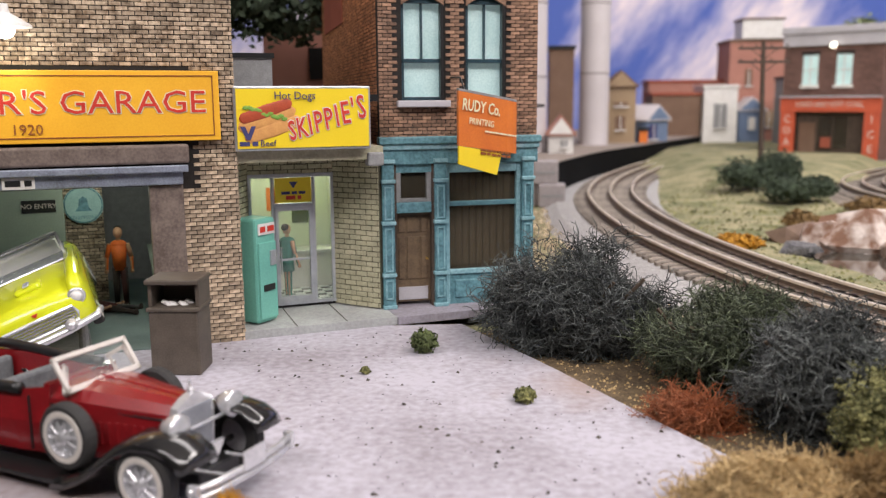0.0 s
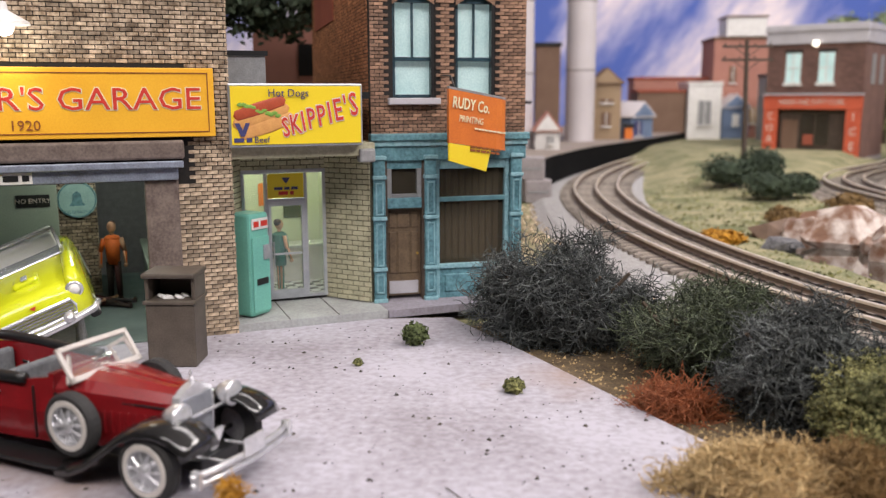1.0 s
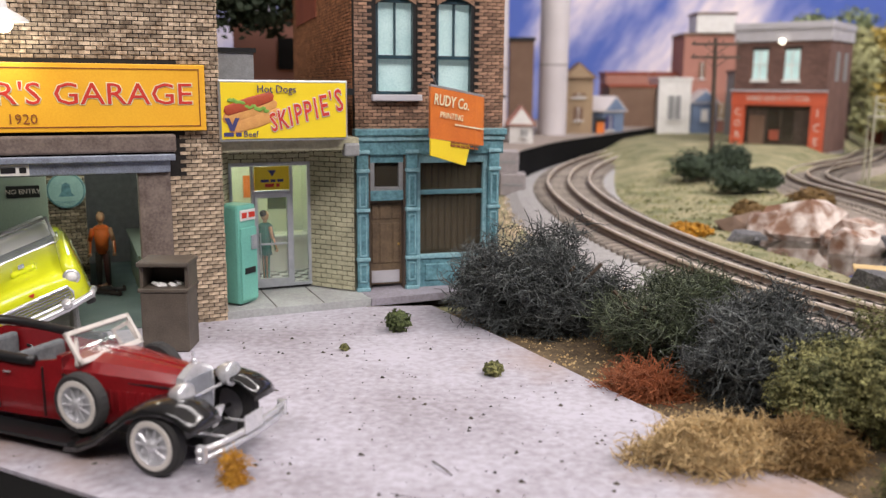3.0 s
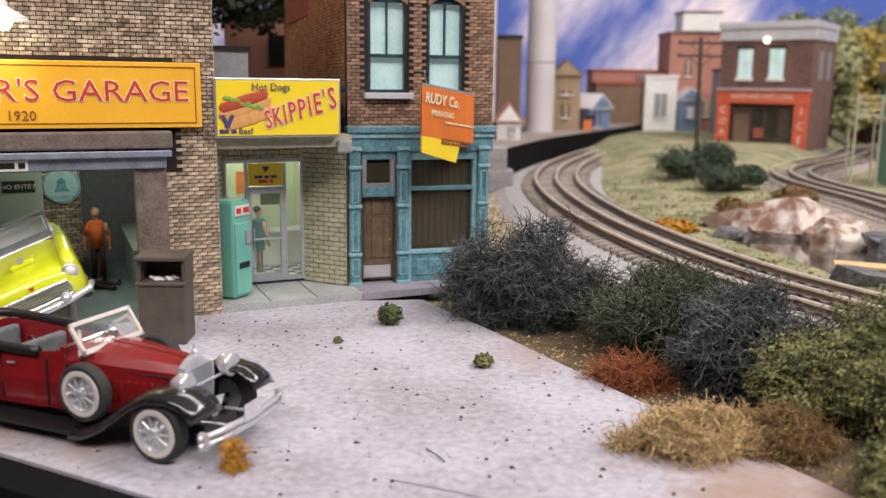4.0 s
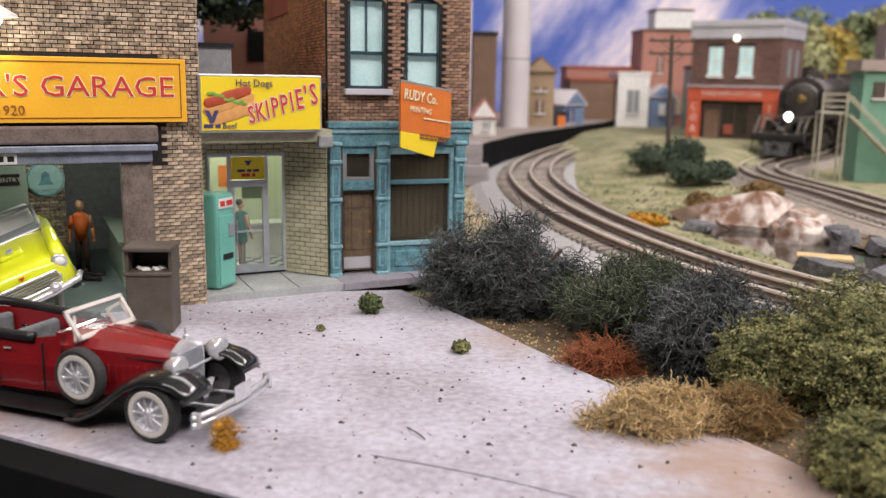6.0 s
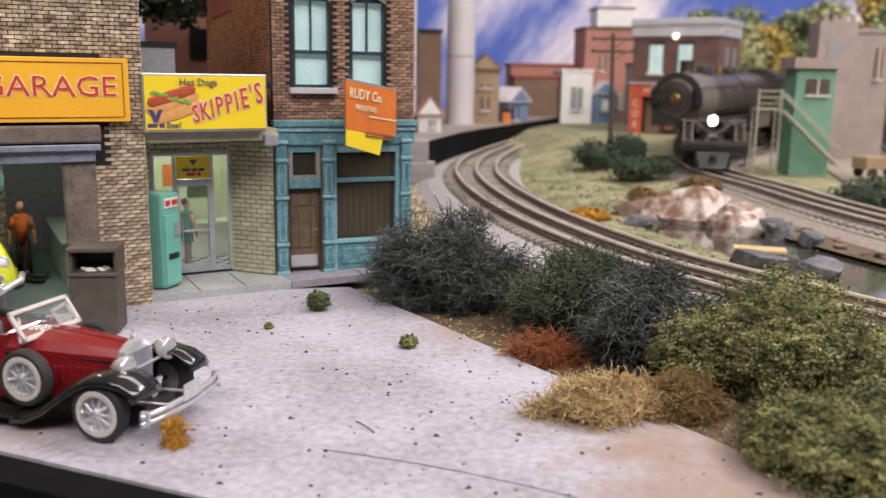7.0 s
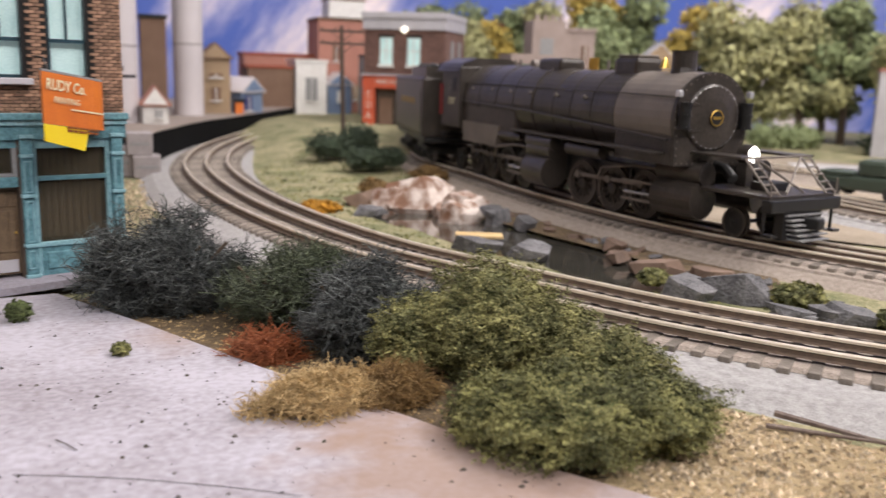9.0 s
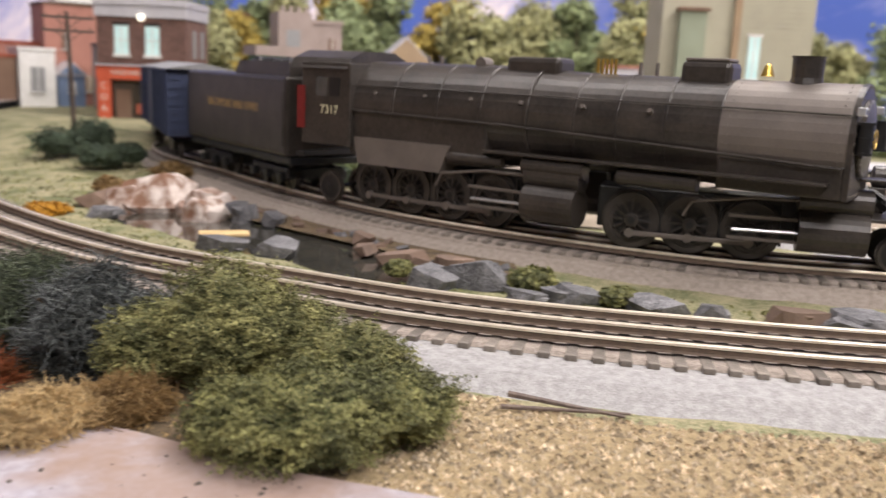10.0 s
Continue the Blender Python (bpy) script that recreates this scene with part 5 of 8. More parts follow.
# ---- cars ----
def tyre(parent, m, r, w, white=True):
    """A wheel round local y, its outer face towards -y."""
    t = part("wheel", add_lathe(bmesh.new(), [(r * 0.70, -w * 0.5), (r * 0.93, -w * 0.5), (r, -w * 0.3), (r, w * 0.3), (r * 0.93, w * 0.5), (r * 0.60, w * 0.5), (r * 0.60, -w * 0.5)], pose(0, 0, 0, 90), 28, True), RUBBER, parent, smooth=False)
    t.matrix_basis = m
    if white:
        part("whitewall", add_lathe(bmesh.new(), [(r * 0.60, w * 0.48), (r * 0.79, w * 0.50), (r * 0.77, w * 0.55), (r * 0.62, w * 0.55)], pose(0, 0, 0, 90), 28, True), WHITEWALL, t)
    part("rim", add_lathe(bmesh.new(), [(r * 0.64, w * 0.2), (r * 0.64, w * 0.54), (r * 0.58, w * 0.54), (r * 0.54, w * 0.05), (r * 0.2, w * 0.10)], pose(0, 0, 0, 90), 28), CHROME, t)
    bm = bmesh.new()
    for i in range(10):
        a = 2 * math.pi * i / 10
        add_cyl(bm, (r * 0.12 * math.cos(a), -w * 0.52, r * 0.12 * math.sin(a)), (r * 0.58 * math.cos(a), -w * 0.40, r * 0.58 * math.sin(a)), r * 0.035, n=5)
    part("spokes", bm, CHROME, t)
    part("hub_cap", add_lathe(bmesh.new(), [(r * 0.22, w * 0.3), (r * 0.22, w * 0.5), (r * 0.12, w * 0.65), (r * 0.02, w * 0.68)], pose(0, 0, 0, 90), 16), CHROME, t)
    return t


def ring_at(x, half, z0, z1, top=0.75, n=4):
    """A body cross-section: flat sides, rounded shoulders."""
    pts = [(-half, z0), (-half, z0 + (z1 - z0) * 0.55), (-half * 0.97, z0 + (z1 - z0) * 0.8), (-half * top, z1 - (z1 - z0) * 0.06), (-half * 0.3, z1), (half * 0.3, z1), (half * top, z1 - (z1 - z0) * 0.06), (half * 0.97, z0 + (z1 - z0) * 0.8), (half, z0 + (z1 - z0) * 0.55), (half, z0)]
    return [Vector((x, y, z)) for y, z in pts]


def fender(y0, y1, points, thick=0.0009):
    """points (x, z): the crown of a swept wing; it has a lip hanging on its outer edge."""
    bm = bmesh.new()
    rings = []
    for i, (x, z) in enumerate(points):
        a, b = points[max(i - 1, 0)], points[min(i + 1, len(points) - 1)]
        d = Vector((b[0] - a[0], 0, b[1] - a[1])).normalized()
        n = Vector((-d.z, 0, d.x))
        if n.z < 0 and abs(d.x) > 0.2:
            n = -n
        p = Vector((x, 0, z))
        s = 1 if y1 > y0 else -1
        w = abs(y1 - y0)
        prof = [(0, 0), (0.35, 0.0006), (0.7, 0.0002), (0.93, -0.0010), (1.0, -0.0026), (0.97, -0.0026), (0.88, -0.0016), (0.6, -thick), (0, -thick)]
        rings.append([p + Vector((0, y0 + s * w * u, 0)) + n * v for u, v in prof])
    return add_loft(bm, rings)


def roadster():
    """Front towards +x; 1:43 of a long 1930s tourer."""
    c = thing("roadster", pose(-0.1089, 0.2600, 0.0, 0, 0, -21), "dark red vintage roadster with black wings and whitewall tyres", "car")
    r, w = 0.0088, 0.0042
    for x in (0.0385, -0.0395):
        for s in (-1, 1):
            tyre(c, pose(x, s * 0.0165, r) @ pose(0, 0, 0, 0, 0, 0 if s < 0 else 180), r, w)
    # hood tapering to the radiator
    bm = bmesh.new()
    add_loft(bm, [ring_at(0.0375, 0.0066, 0.010, 0.0246, 0.7), ring_at(0.026, 0.0086, 0.009, 0.0255, 0.72), ring_at(0.0135, 0.0108, 0.0085, 0.0264, 0.75), ring_at(0.0085, 0.0113, 0.0085, 0.0266, 0.75), ring_at(0.0015, 0.0113, 0.0085, 0.0262, 0.75)])
    hood = part("hood", bm, CAR_RED, c, smooth=False)
    part("hood_hinge", cyl((0.0375, 0, 0.0247), (0.0085, 0, 0.0267), 0.0003, n=6), CAR_RED, hood)
    for s in (-1, 1):
        for i in range(9):
            x = 0.0145 + i * 0.0024
            y = s * (0.0107 - (x - 0.0135) * 0.00017 / 0.001)
            part("louvre", box(x, x + 0.0012, y - 0.0004, y + 0.0004, 0.0125, 0.0185, 0.0002), CAR_RED, hood)
        part("hood_trim", cyl((0.0375, s * 0.0068, 0.0205), (0.0015, s * 0.0115, 0.0212), 0.0003, n=6), BLACK_GLOSS, hood)
    # body tub with open cockpit
    bm = bmesh.new()
    for s in (-1, 1):
        add_loft(bm, [[Vector((x, s * y0, 0.0075)), Vector((x, s * (y0 + 0.0010), 0.016)), Vector((x, s * y0, z1)), Vector((x, s * (y0 - 0.0012), z1)), Vector((x, s * (y0 - 0.0012), 0.0075))] for x, y0, z1 in ((0.0015, 0.0113, 0.0258), (-0.010, 0.0128, 0.0238), (-0.024, 0.0135, 0.0240), (-0.036, 0.0130, 0.0246), (-0.046, 0.0115, 0.0246), (-0.052, 0.0085, 0.0225))])
    add_box(bm, -0.053, -0.048, -0.0085, 0.0085, 0.0075, 0.0225, 0.001)
    add_box(bm, -0.050, 0.0015, -0.0112, 0.0112, 0.0070, 0.0095)
    add_box(bm, -0.0005, 0.0015, -0.0112, 0.0112, 0.0090, 0.0265)
    tub = part("body", bm, CAR_RED, c)
    for s in (-1, 1):
        for x in (-0.0035, -0.0215):
            part("door_seam", box(x, x + 0.0003, s * 0.0139 - 0.0003, s * 0.0139 + 0.0003, 0.009, 0.0235), BLACK, tub)
        part("door_handle", cyl((-0.018, s * 0.0145, 0.0205), (-0.0155, s * 0.0145, 0.0207), 0.0003, n=6), CHROME, tub)
    bm = bmesh.new()
    rim = [(-0.006, 0.0128, 0.0248), (-0.018, 0.0133, 0.0248), (-0.034, 0.0132, 0.0256), (-0.046, 0.0118, 0.0262), (-0.0525, 0.0072, 0.0262), (-0.0535, 0.0, 0.0262)]
    line = rim + [(x, -y, z) for x, y, z in rim[-2::-1]]
    add_tube(bm, smooth_line(line, 0.002), 0.0016, 8)
    part("folded_hood", bm, BLACK, c, "folded black canvas hood", smooth=True)
    for x in (-0.014, -0.034):
        st = part("seat", box(x - 0.007, x + 0.002, -0.0105, 0.0105, 0.0095, 0.0155, 0.0012), SEAT, c)
        part("backrest", box(x - 0.0085, x - 0.0055, -0.0105, 0.0105, 0.013, 0.0235, 0.0011), SEAT, st)
    part("steering_wheel", add_tube(bmesh.new(), [(0.0005 + 0.0012 * math.sin(a), 0.0055 + 0.0042 * math.cos(a), 0.0235 + 0.0036 * math.sin(a)) for a in [i * 0.45 for i in range(14)]], 0.00035, 5), BLACK, c)
    # windscreen and side wings
    m = pose(0.0098, 0, 0.0252, 0, -34, 0)
    bm = bmesh.new()
    for y0, y1, z0, z1 in ((-0.0125, 0.0125, 0.0090, 0.0104), (-0.0125, 0.0125, 0.0, 0.0016), (-0.0125, -0.0112, 0.0, 0.0104), (0.0112, 0.0125, 0.0, 0.0104)):
        add_box(bm, -0.0005, 0.0005, y0, y1, z0, z1, 0.0002, m)
    ws = part("windscreen", bm, WHITEWALL, c, "pale framed folding windscreen")
    part("pane", box(-0.0001, 0.0001, -0.0112, 0.0112, 0.0016, 0.0090, 0, m), GLASS, ws)
    for s in (-1, 1):
        m = pose(0.0085, s * 0.0128, 0.0250, 0, -26, s * 48)
        bm = bmesh.new()
        for x0, x1, z0, z1 in ((-0.0055, 0.0, 0.0070, 0.0080), (-0.0055, 0.0, 0.0, 0.0010), (-0.0055, -0.0046, 0.0, 0.0080), (-0.0009, 0.0, 0.0, 0.0080)):
            add_box(bm, x0, x1, -0.0004, 0.0004, z0, z1, 0.0001, m)
        sw = part("side_screen", bm, WHITEWALL, c)
        part("pane", box(-0.0046, -0.0009, -0.0001, 0.0001, 0.0010, 0.0070, 0, m), GLASS, sw)
    # wings and running boards
    front = [(0.0535, 0.0146), (0.0520, 0.0172), (0.0480, 0.0196), (0.0425, 0.0205), (0.0360, 0.0198), (0.0300, 0.0170), (0.0240, 0.0125), (0.0180, 0.0080), (0.0130, 0.0056), (0.0080, 0.0050)]
    rear = [(-0.0255, 0.0052), (-0.0280, 0.0090), (-0.0310, 0.0150), (-0.0360, 0.0190), (-0.0420, 0.0195), (-0.0475, 0.0165), (-0.0515, 0.0100), (-0.0525, 0.0080)]
    for s in (-1, 1):
        part("front_wing", fender(s * 0.0078, s * 0.0196, front), BLACK_GLOSS, c, smooth=True)
        part("rear_wing", fender(s * 0.0115, s * 0.0196, rear), BLACK_GLOSS, c, smooth=True)
        part("running_board", box(-0.026, 0.010, s * 0.0155 - 0.0040, s * 0.0155 + 0.0040, 0.0038, 0.0050, 0.0003), BLACK, c)
        sp = tyre(c, pose(0.0125, s * 0.0158, 0.0160) @ pose(0, 0, 0, 0, -8, 0 if s < 0 else 180), 0.0086, 0.0038)
        sp.name = "spare_wheel"
    # nose
    rad = bmesh.new()
    out = [(-0.0060, 0.0095), (-0.0070, 0.019), (-0.0062, 0.0236), (-0.0032, 0.0254), (0.0, 0.0264), (0.0032, 0.0254), (0.0062, 0.0236), (0.0070, 0.019), (0.0060, 0.0095), (0.0, 0.0070)]
    add_prism(rad, out, -0.0012, 0.0012, pose(0.0388, 0, 0, 0, 0, 90))
    rd = part("radiator", rad, CHROME, c, "chrome radiator shell")
    bm = bmesh.new()
    for i in range(17):
        y = -0.0052 + i * 0.00065
        add_box(bm, 0.0399, 0.0404, y, y + 0.0003, 0.0105, 0.0228)
    part("grille", bm, ALU, rd)
    part("mascot", add_lathe(bmesh.new(), [(0.0008, 0), (0.0009, 0.001), (0.0003, 0.0014), (0.0005, 0.0025), (0.0001, 0.0034)], pose(0.0385, 0, 0.0262), 10), CHROME, rd)
    for s in (-1, 1):
        hl = part("headlamp", add_lathe(bmesh.new(), [(0.0004, -0.0050), (0.0018, -0.0044), (0.0032, -0.0020), (0.0036, 0.0), (0.0036, 0.0006), (0.0030, 0.0009), (0.0004, 0.0014)], pose(0.0435, s * 0.0102, 0.0206, 0, 90, 0), 20), CHROME, c, smooth=True)
        part("lens", add_lathe(bmesh.new(), [(0.0030, 0.0008), (0.0020, 0.0015), (0.0002, 0.0018)], pose(0.0435, s * 0.0102, 0.0206, 0, 90, 0), 16), GLASS, hl, smooth=True)
    part("lamp_bar", cyl((0.0415, -0.0118, 0.0180), (0.0415, 0.0118, 0.0180), 0.0005, n=8), CHROME, c)
    part("splash_apron", prism([(-0.0045, 0.0135), (0.0045, 0.0135), (0.0, 0.0070)], -0.0006, 0.0006, pose(0.0445, 0, 0, 0, 0, 90)), CHROME, c)
    bm = bmesh.new()
    for z in (0.0082, 0.0105):
        add_tube(bm, [(0.0545, -0.0200, z), (0.0565, -0.0125, z), (0.0572, 0.0, z), (0.0565, 0.0125, z), (0.0545, 0.0200, z)], 0.0009, 8)
    bp = part("bumper", bm, CHROME, c, smooth=True)
    for s in (-1, 1):
        part("bumper_iron", cyl((0.0440, s * 0.006, 0.0085), (0.0565, s * 0.006, 0.0093), 0.0005, n=6), CHROME, bp)
        part("bumper_bolt", box(0.0535, 0.0562, s * 0.0185 - 0.0008, s * 0.0185 + 0.0008, 0.0072, 0.0118, 0.0003), CHROME, bp)
    part("number_plate", box(0.0577, 0.0582, -0.0042, 0.0042, 0.0098, 0.0150, 0.0002), CHROME, bp)
    part("chassis", box(-0.048, 0.047, -0.0075, 0.0075, 0.0050, 0.0085, 0.0005), BLACK, c)
    part("front_axle", cyl((0.0385, -0.015, 0.0088), (0.0385, 0.015, 0.0088), 0.0008, n=8), BLACK, c)


def convertible():
    """Front towards +x, nose down on a slope out of the bay."""
    c = thing("convertible", pose(-0.1785, 0.3744, 0.0118, 0, 0, -61.5) @ pose(0, 0, 0, 0, 2, 0) @ pose(0, 0, 0, 21.4, 0, 0), "lime yellow 1950s convertible tilted in the garage bay", "car")
    secs = [(0.0520, 0.0150, 0.0085, 0.0165), (0.0500, 0.0172, 0.0060, 0.0190), (0.0440, 0.0188, 0.0050, 0.0202), (0.030, 0.0192, 0.0045, 0.0212), (0.012, 0.0192, 0.0045, 0.0218), (-0.010, 0.0190, 0.0045, 0.0216), (-0.030, 0.0186, 0.0048, 0.0212), (-0.048, 0.0168, 0.0060, 0.0195), (-0.052, 0.0140, 0.0080, 0.0170)]
    bm = bmesh.new()
    add_loft(bm, [ring_at(x, h, z0, z1, 0.86) for x, h, z0, z1 in secs])
    b = part("body", bm, CAR_YELLOW, c, smooth=True)
    sc = bmesh.new()
    add_box(sc, 0.0270, 0.0360, -0.0048, 0.0048, 0.0205, 0.0232, 0.0012)
    part("hood_scoop", sc, CAR_YELLOW, c)
    part("scoop_trim", box(0.0300, 0.0362, -0.0012, 0.0012, 0.0232, 0.0238, 0.0003), CHROME, c)
    for s in (-1, 1):
        part("wing_crest", add_tube(bmesh.new(), [(0.050, s * 0.0155, 0.0178), (0.040, s * 0.0160, 0.0203), (0.020, s * 0.0164, 0.0214), (0.0, s * 0.0164, 0.0216)], 0.0028, 8), CAR_YELLOW, c, smooth=True)
        hl = part("headlamp", add_lathe(bmesh.new(), [(0.0030, -0.002), (0.0032, 0.0), (0.0028, 0.0008), (0.0022, 0.0006), (0.0002, 0.0012)], pose(0.0505, s * 0.0150, 0.0160, 0, 90, 0), 18), CHROME, c, smooth=True)
        part("lens", add_lathe(bmesh.new(), [(0.0023, 0.0008), (0.0012, 0.0016), (0.0001, 0.0018)], pose(0.0505, s * 0.0150, 0.0160, 0, 90, 0), 14), WHITE, hl, smooth=True)
        part("bumper_guard", add_lathe(bmesh.new(), [(0.0020, -0.003), (0.0022, 0.0), (0.0012, 0.0022), (0.0003, 0.0026)], pose(0.0560, s * 0.0095, 0.0085, 0, 90, 0), 14), CHROME, c, smooth=True)
        for x in (0.032, -0.030):
            tyre(c, pose(x, s * 0.0168, 0.0062) @ pose(0, 0, 0, 0, 0, 0 if s < 0 else 180), 0.0078, 0.0038)
    bm = bmesh.new()
    for i in range(26):
        y = -0.0120 + i * 0.00096
        add_box(bm, 0.0512, 0.0532, y - 0.0001, y + 0.0001, 0.0088, 0.0136)
    for i in range(5):
        z = 0.0090 + i * 0.0011
        add_box(bm, 0.0512, 0.0532, -0.0122, 0.0122, z - 0.0001, z + 0.0001)
    gr = part("grille", bm, CHROME, c)
    part("grille_backing", box(0.0505, 0.0518, -0.0122, 0.0122, 0.0086, 0.0138, 0.0008), BLACK, gr)
    part("grille_surround", add_tube(bmesh.new(), [(0.0528, -0.0125, 0.0085), (0.0530, 0.0, 0.0083), (0.0528, 0.0125, 0.0085), (0.0526, 0.0132, 0.0112), (0.0528, 0.0122, 0.0140), (0.0532, 0.0, 0.0142), (0.0528, -0.0122, 0.0140), (0.0526, -0.0132, 0.0112), (0.0528, -0.0125, 0.0085)], 0.0006, 6), CHROME, gr)
    part("bumper", add_tube(bmesh.new(), [(0.0460, -0.0200, 0.0072), (0.0520, -0.0185, 0.0070), (0.0555, -0.0080, 0.0068), (0.0560, 0.0, 0.0068), (0.0555, 0.0080, 0.0068), (0.0520, 0.0185, 0.0070), (0.0460, 0.0200, 0.0072)], 0.0014, 8), CHROME, c, smooth=True)
    part("badge", prism([(-0.0012, 0.0), (0.0012, 0.0), (0.0, -0.0014)], -0.0002, 0.0002, pose(0.0524, 0, 0.0165, 0, 0, 90)), SIGN_RED, c)
    # cockpit and screen
    part("cockpit", box(-0.032, 0.004, -0.0142, 0.0142, 0.0200, 0.0226, 0.0008), SEAT, c)
    for x in (-0.010, -0.026):
        part("seat", box(x - 0.0025, x + 0.0025, -0.0135, 0.0135, 0.0215, 0.0285, 0.0012), WHITE, c)
    m = pose(0.0060, 0, 0.0214, 0, -38, 0)
    bm = bmesh.new()
    for y0, y1, z0, z1 in ((-0.0150, 0.0150, 0.0120, 0.0130), (-0.0150, 0.0150, 0.0, 0.0008), (-0.0155, -0.0144, 0.0, 0.0130), (0.0144, 0.0155, 0.0, 0.0130)):
        add_box(bm, -0.0004, 0.0004, y0, y1, z0, z1, 0.0002, m)
    ws = part("windscreen", bm, CHROME, c)
    part("pane", box(-0.0001, 0.0001, -0.0144, 0.0144, 0.0008, 0.0120, 0, m), GLASS, ws)
    # lift under it
    r = thing("car_lift", pose(-0.1785, 0.3744, 0.0, 0, 0, -61.5), "dark metal garage jack holding the yellow car", "car lift")
    for s in (-1, 1):
        part("jack_stand", cyl((-0.012, s * 0.010, 0.0), (-0.012, s * 0.010, (0.0150 + s * 0.0036)), 0.0022, 0.0014, 10), GREY_PAINT, r)
        part("jack_stand", cyl((0.020, s * 0.010, 0.0), (0.020, s * 0.010, (0.0150 + s * 0.0036)), 0.0022, 0.0014, 10), GREY_PAINT, r)
    part("base", box(-0.018, 0.026, -0.013, 0.013, 0.0, 0.0012, 0.0003), GREY_PAINT, r)


# ---- the train ----
def on_track(s):
    """The place and heading on the main line, s metres from its start."""
    i = max(0.0, min(len(MAIN) - 1.001, s / 0.005))
    k = int(i)
    return MAIN[k].lerp(MAIN[k + 1], i - k)


SPEED = 0.246


def nose(t):
    """Where the front of the locomotive is along the line at t seconds."""
    return 1.411 - SPEED * (t - 7.5)


def seat_on(front, rear):
    """A pose from two points of the line: origin at the front one, +x ahead."""
    a, b = on_track(front), on_track(rear)
    d = a - b
    return pose(a.x, a.y, 0.0100, 0, 0, math.degrees(math.atan2(d.y, d.x)))


def wheelset(parent, r, w, spoked=True):
    """Axle with hubs; a rim and a centre on each side are its parts."""
    bm = bmesh.new()
    add_cyl(bm, (0, -0.0190, 0), (0, 0.0190, 0), r * 0.14, n=10)
    ax = part("wheelset", bm, BLACK, parent)
    for s in (-1, 1):
        m = pose(0, s * 0.0168, 0, -90 * s)
        part("wheel_rim", add_lathe(bmesh.new(), [(r * 0.80, -w), (r * 1.10, -w), (r * 1.10, -w * 0.6), (r, -w * 0.55), (r, w * 0.5), (r * 0.80, w * 0.5)], m, 24, True), LOCO, ax)
        if spoked:
            for i in range(12):
                a = 2 * math.pi * i / 12
                part("spoke", cyl(m @ Vector((r * 0.16 * math.cos(a), r * 0.16 * math.sin(a), 0)), m @ Vector((r * 0.82 * math.cos(a), r * 0.82 * math.sin(a), 0)), r * 0.055, n=5), LOCO, ax)
            part("wheel_plate", add_lathe(bmesh.new(), [(r * 0.80, -w * 0.95), (r * 0.80, -w * 0.75), (r * 0.1, -w * 0.70)], m, 20), BLACK, ax)
            part("hub", add_lathe(bmesh.new(), [(r * 0.26, -w * 0.6), (r * 0.26, w * 0.6), (r * 0.12, w * 0.8)], m, 12), LOCO, ax)
            part("inner_rim", add_lathe(bmesh.new(), [(r * 0.80, -w * 0.3), (r * 0.80, w * 0.1), (r * 0.66, w * 0.1), (r * 0.66, -w * 0.3)], m, 24, True), LOCO, ax)
        else:
            part("wheel_centre", add_lathe(bmesh.new(), [(r * 0.82, -w * 0.5), (r * 0.82, w * 0.1), (r * 0.4, w * 0.25), (r * 0.2, w * 0.5)], m, 20), BLACK, ax)
    return ax


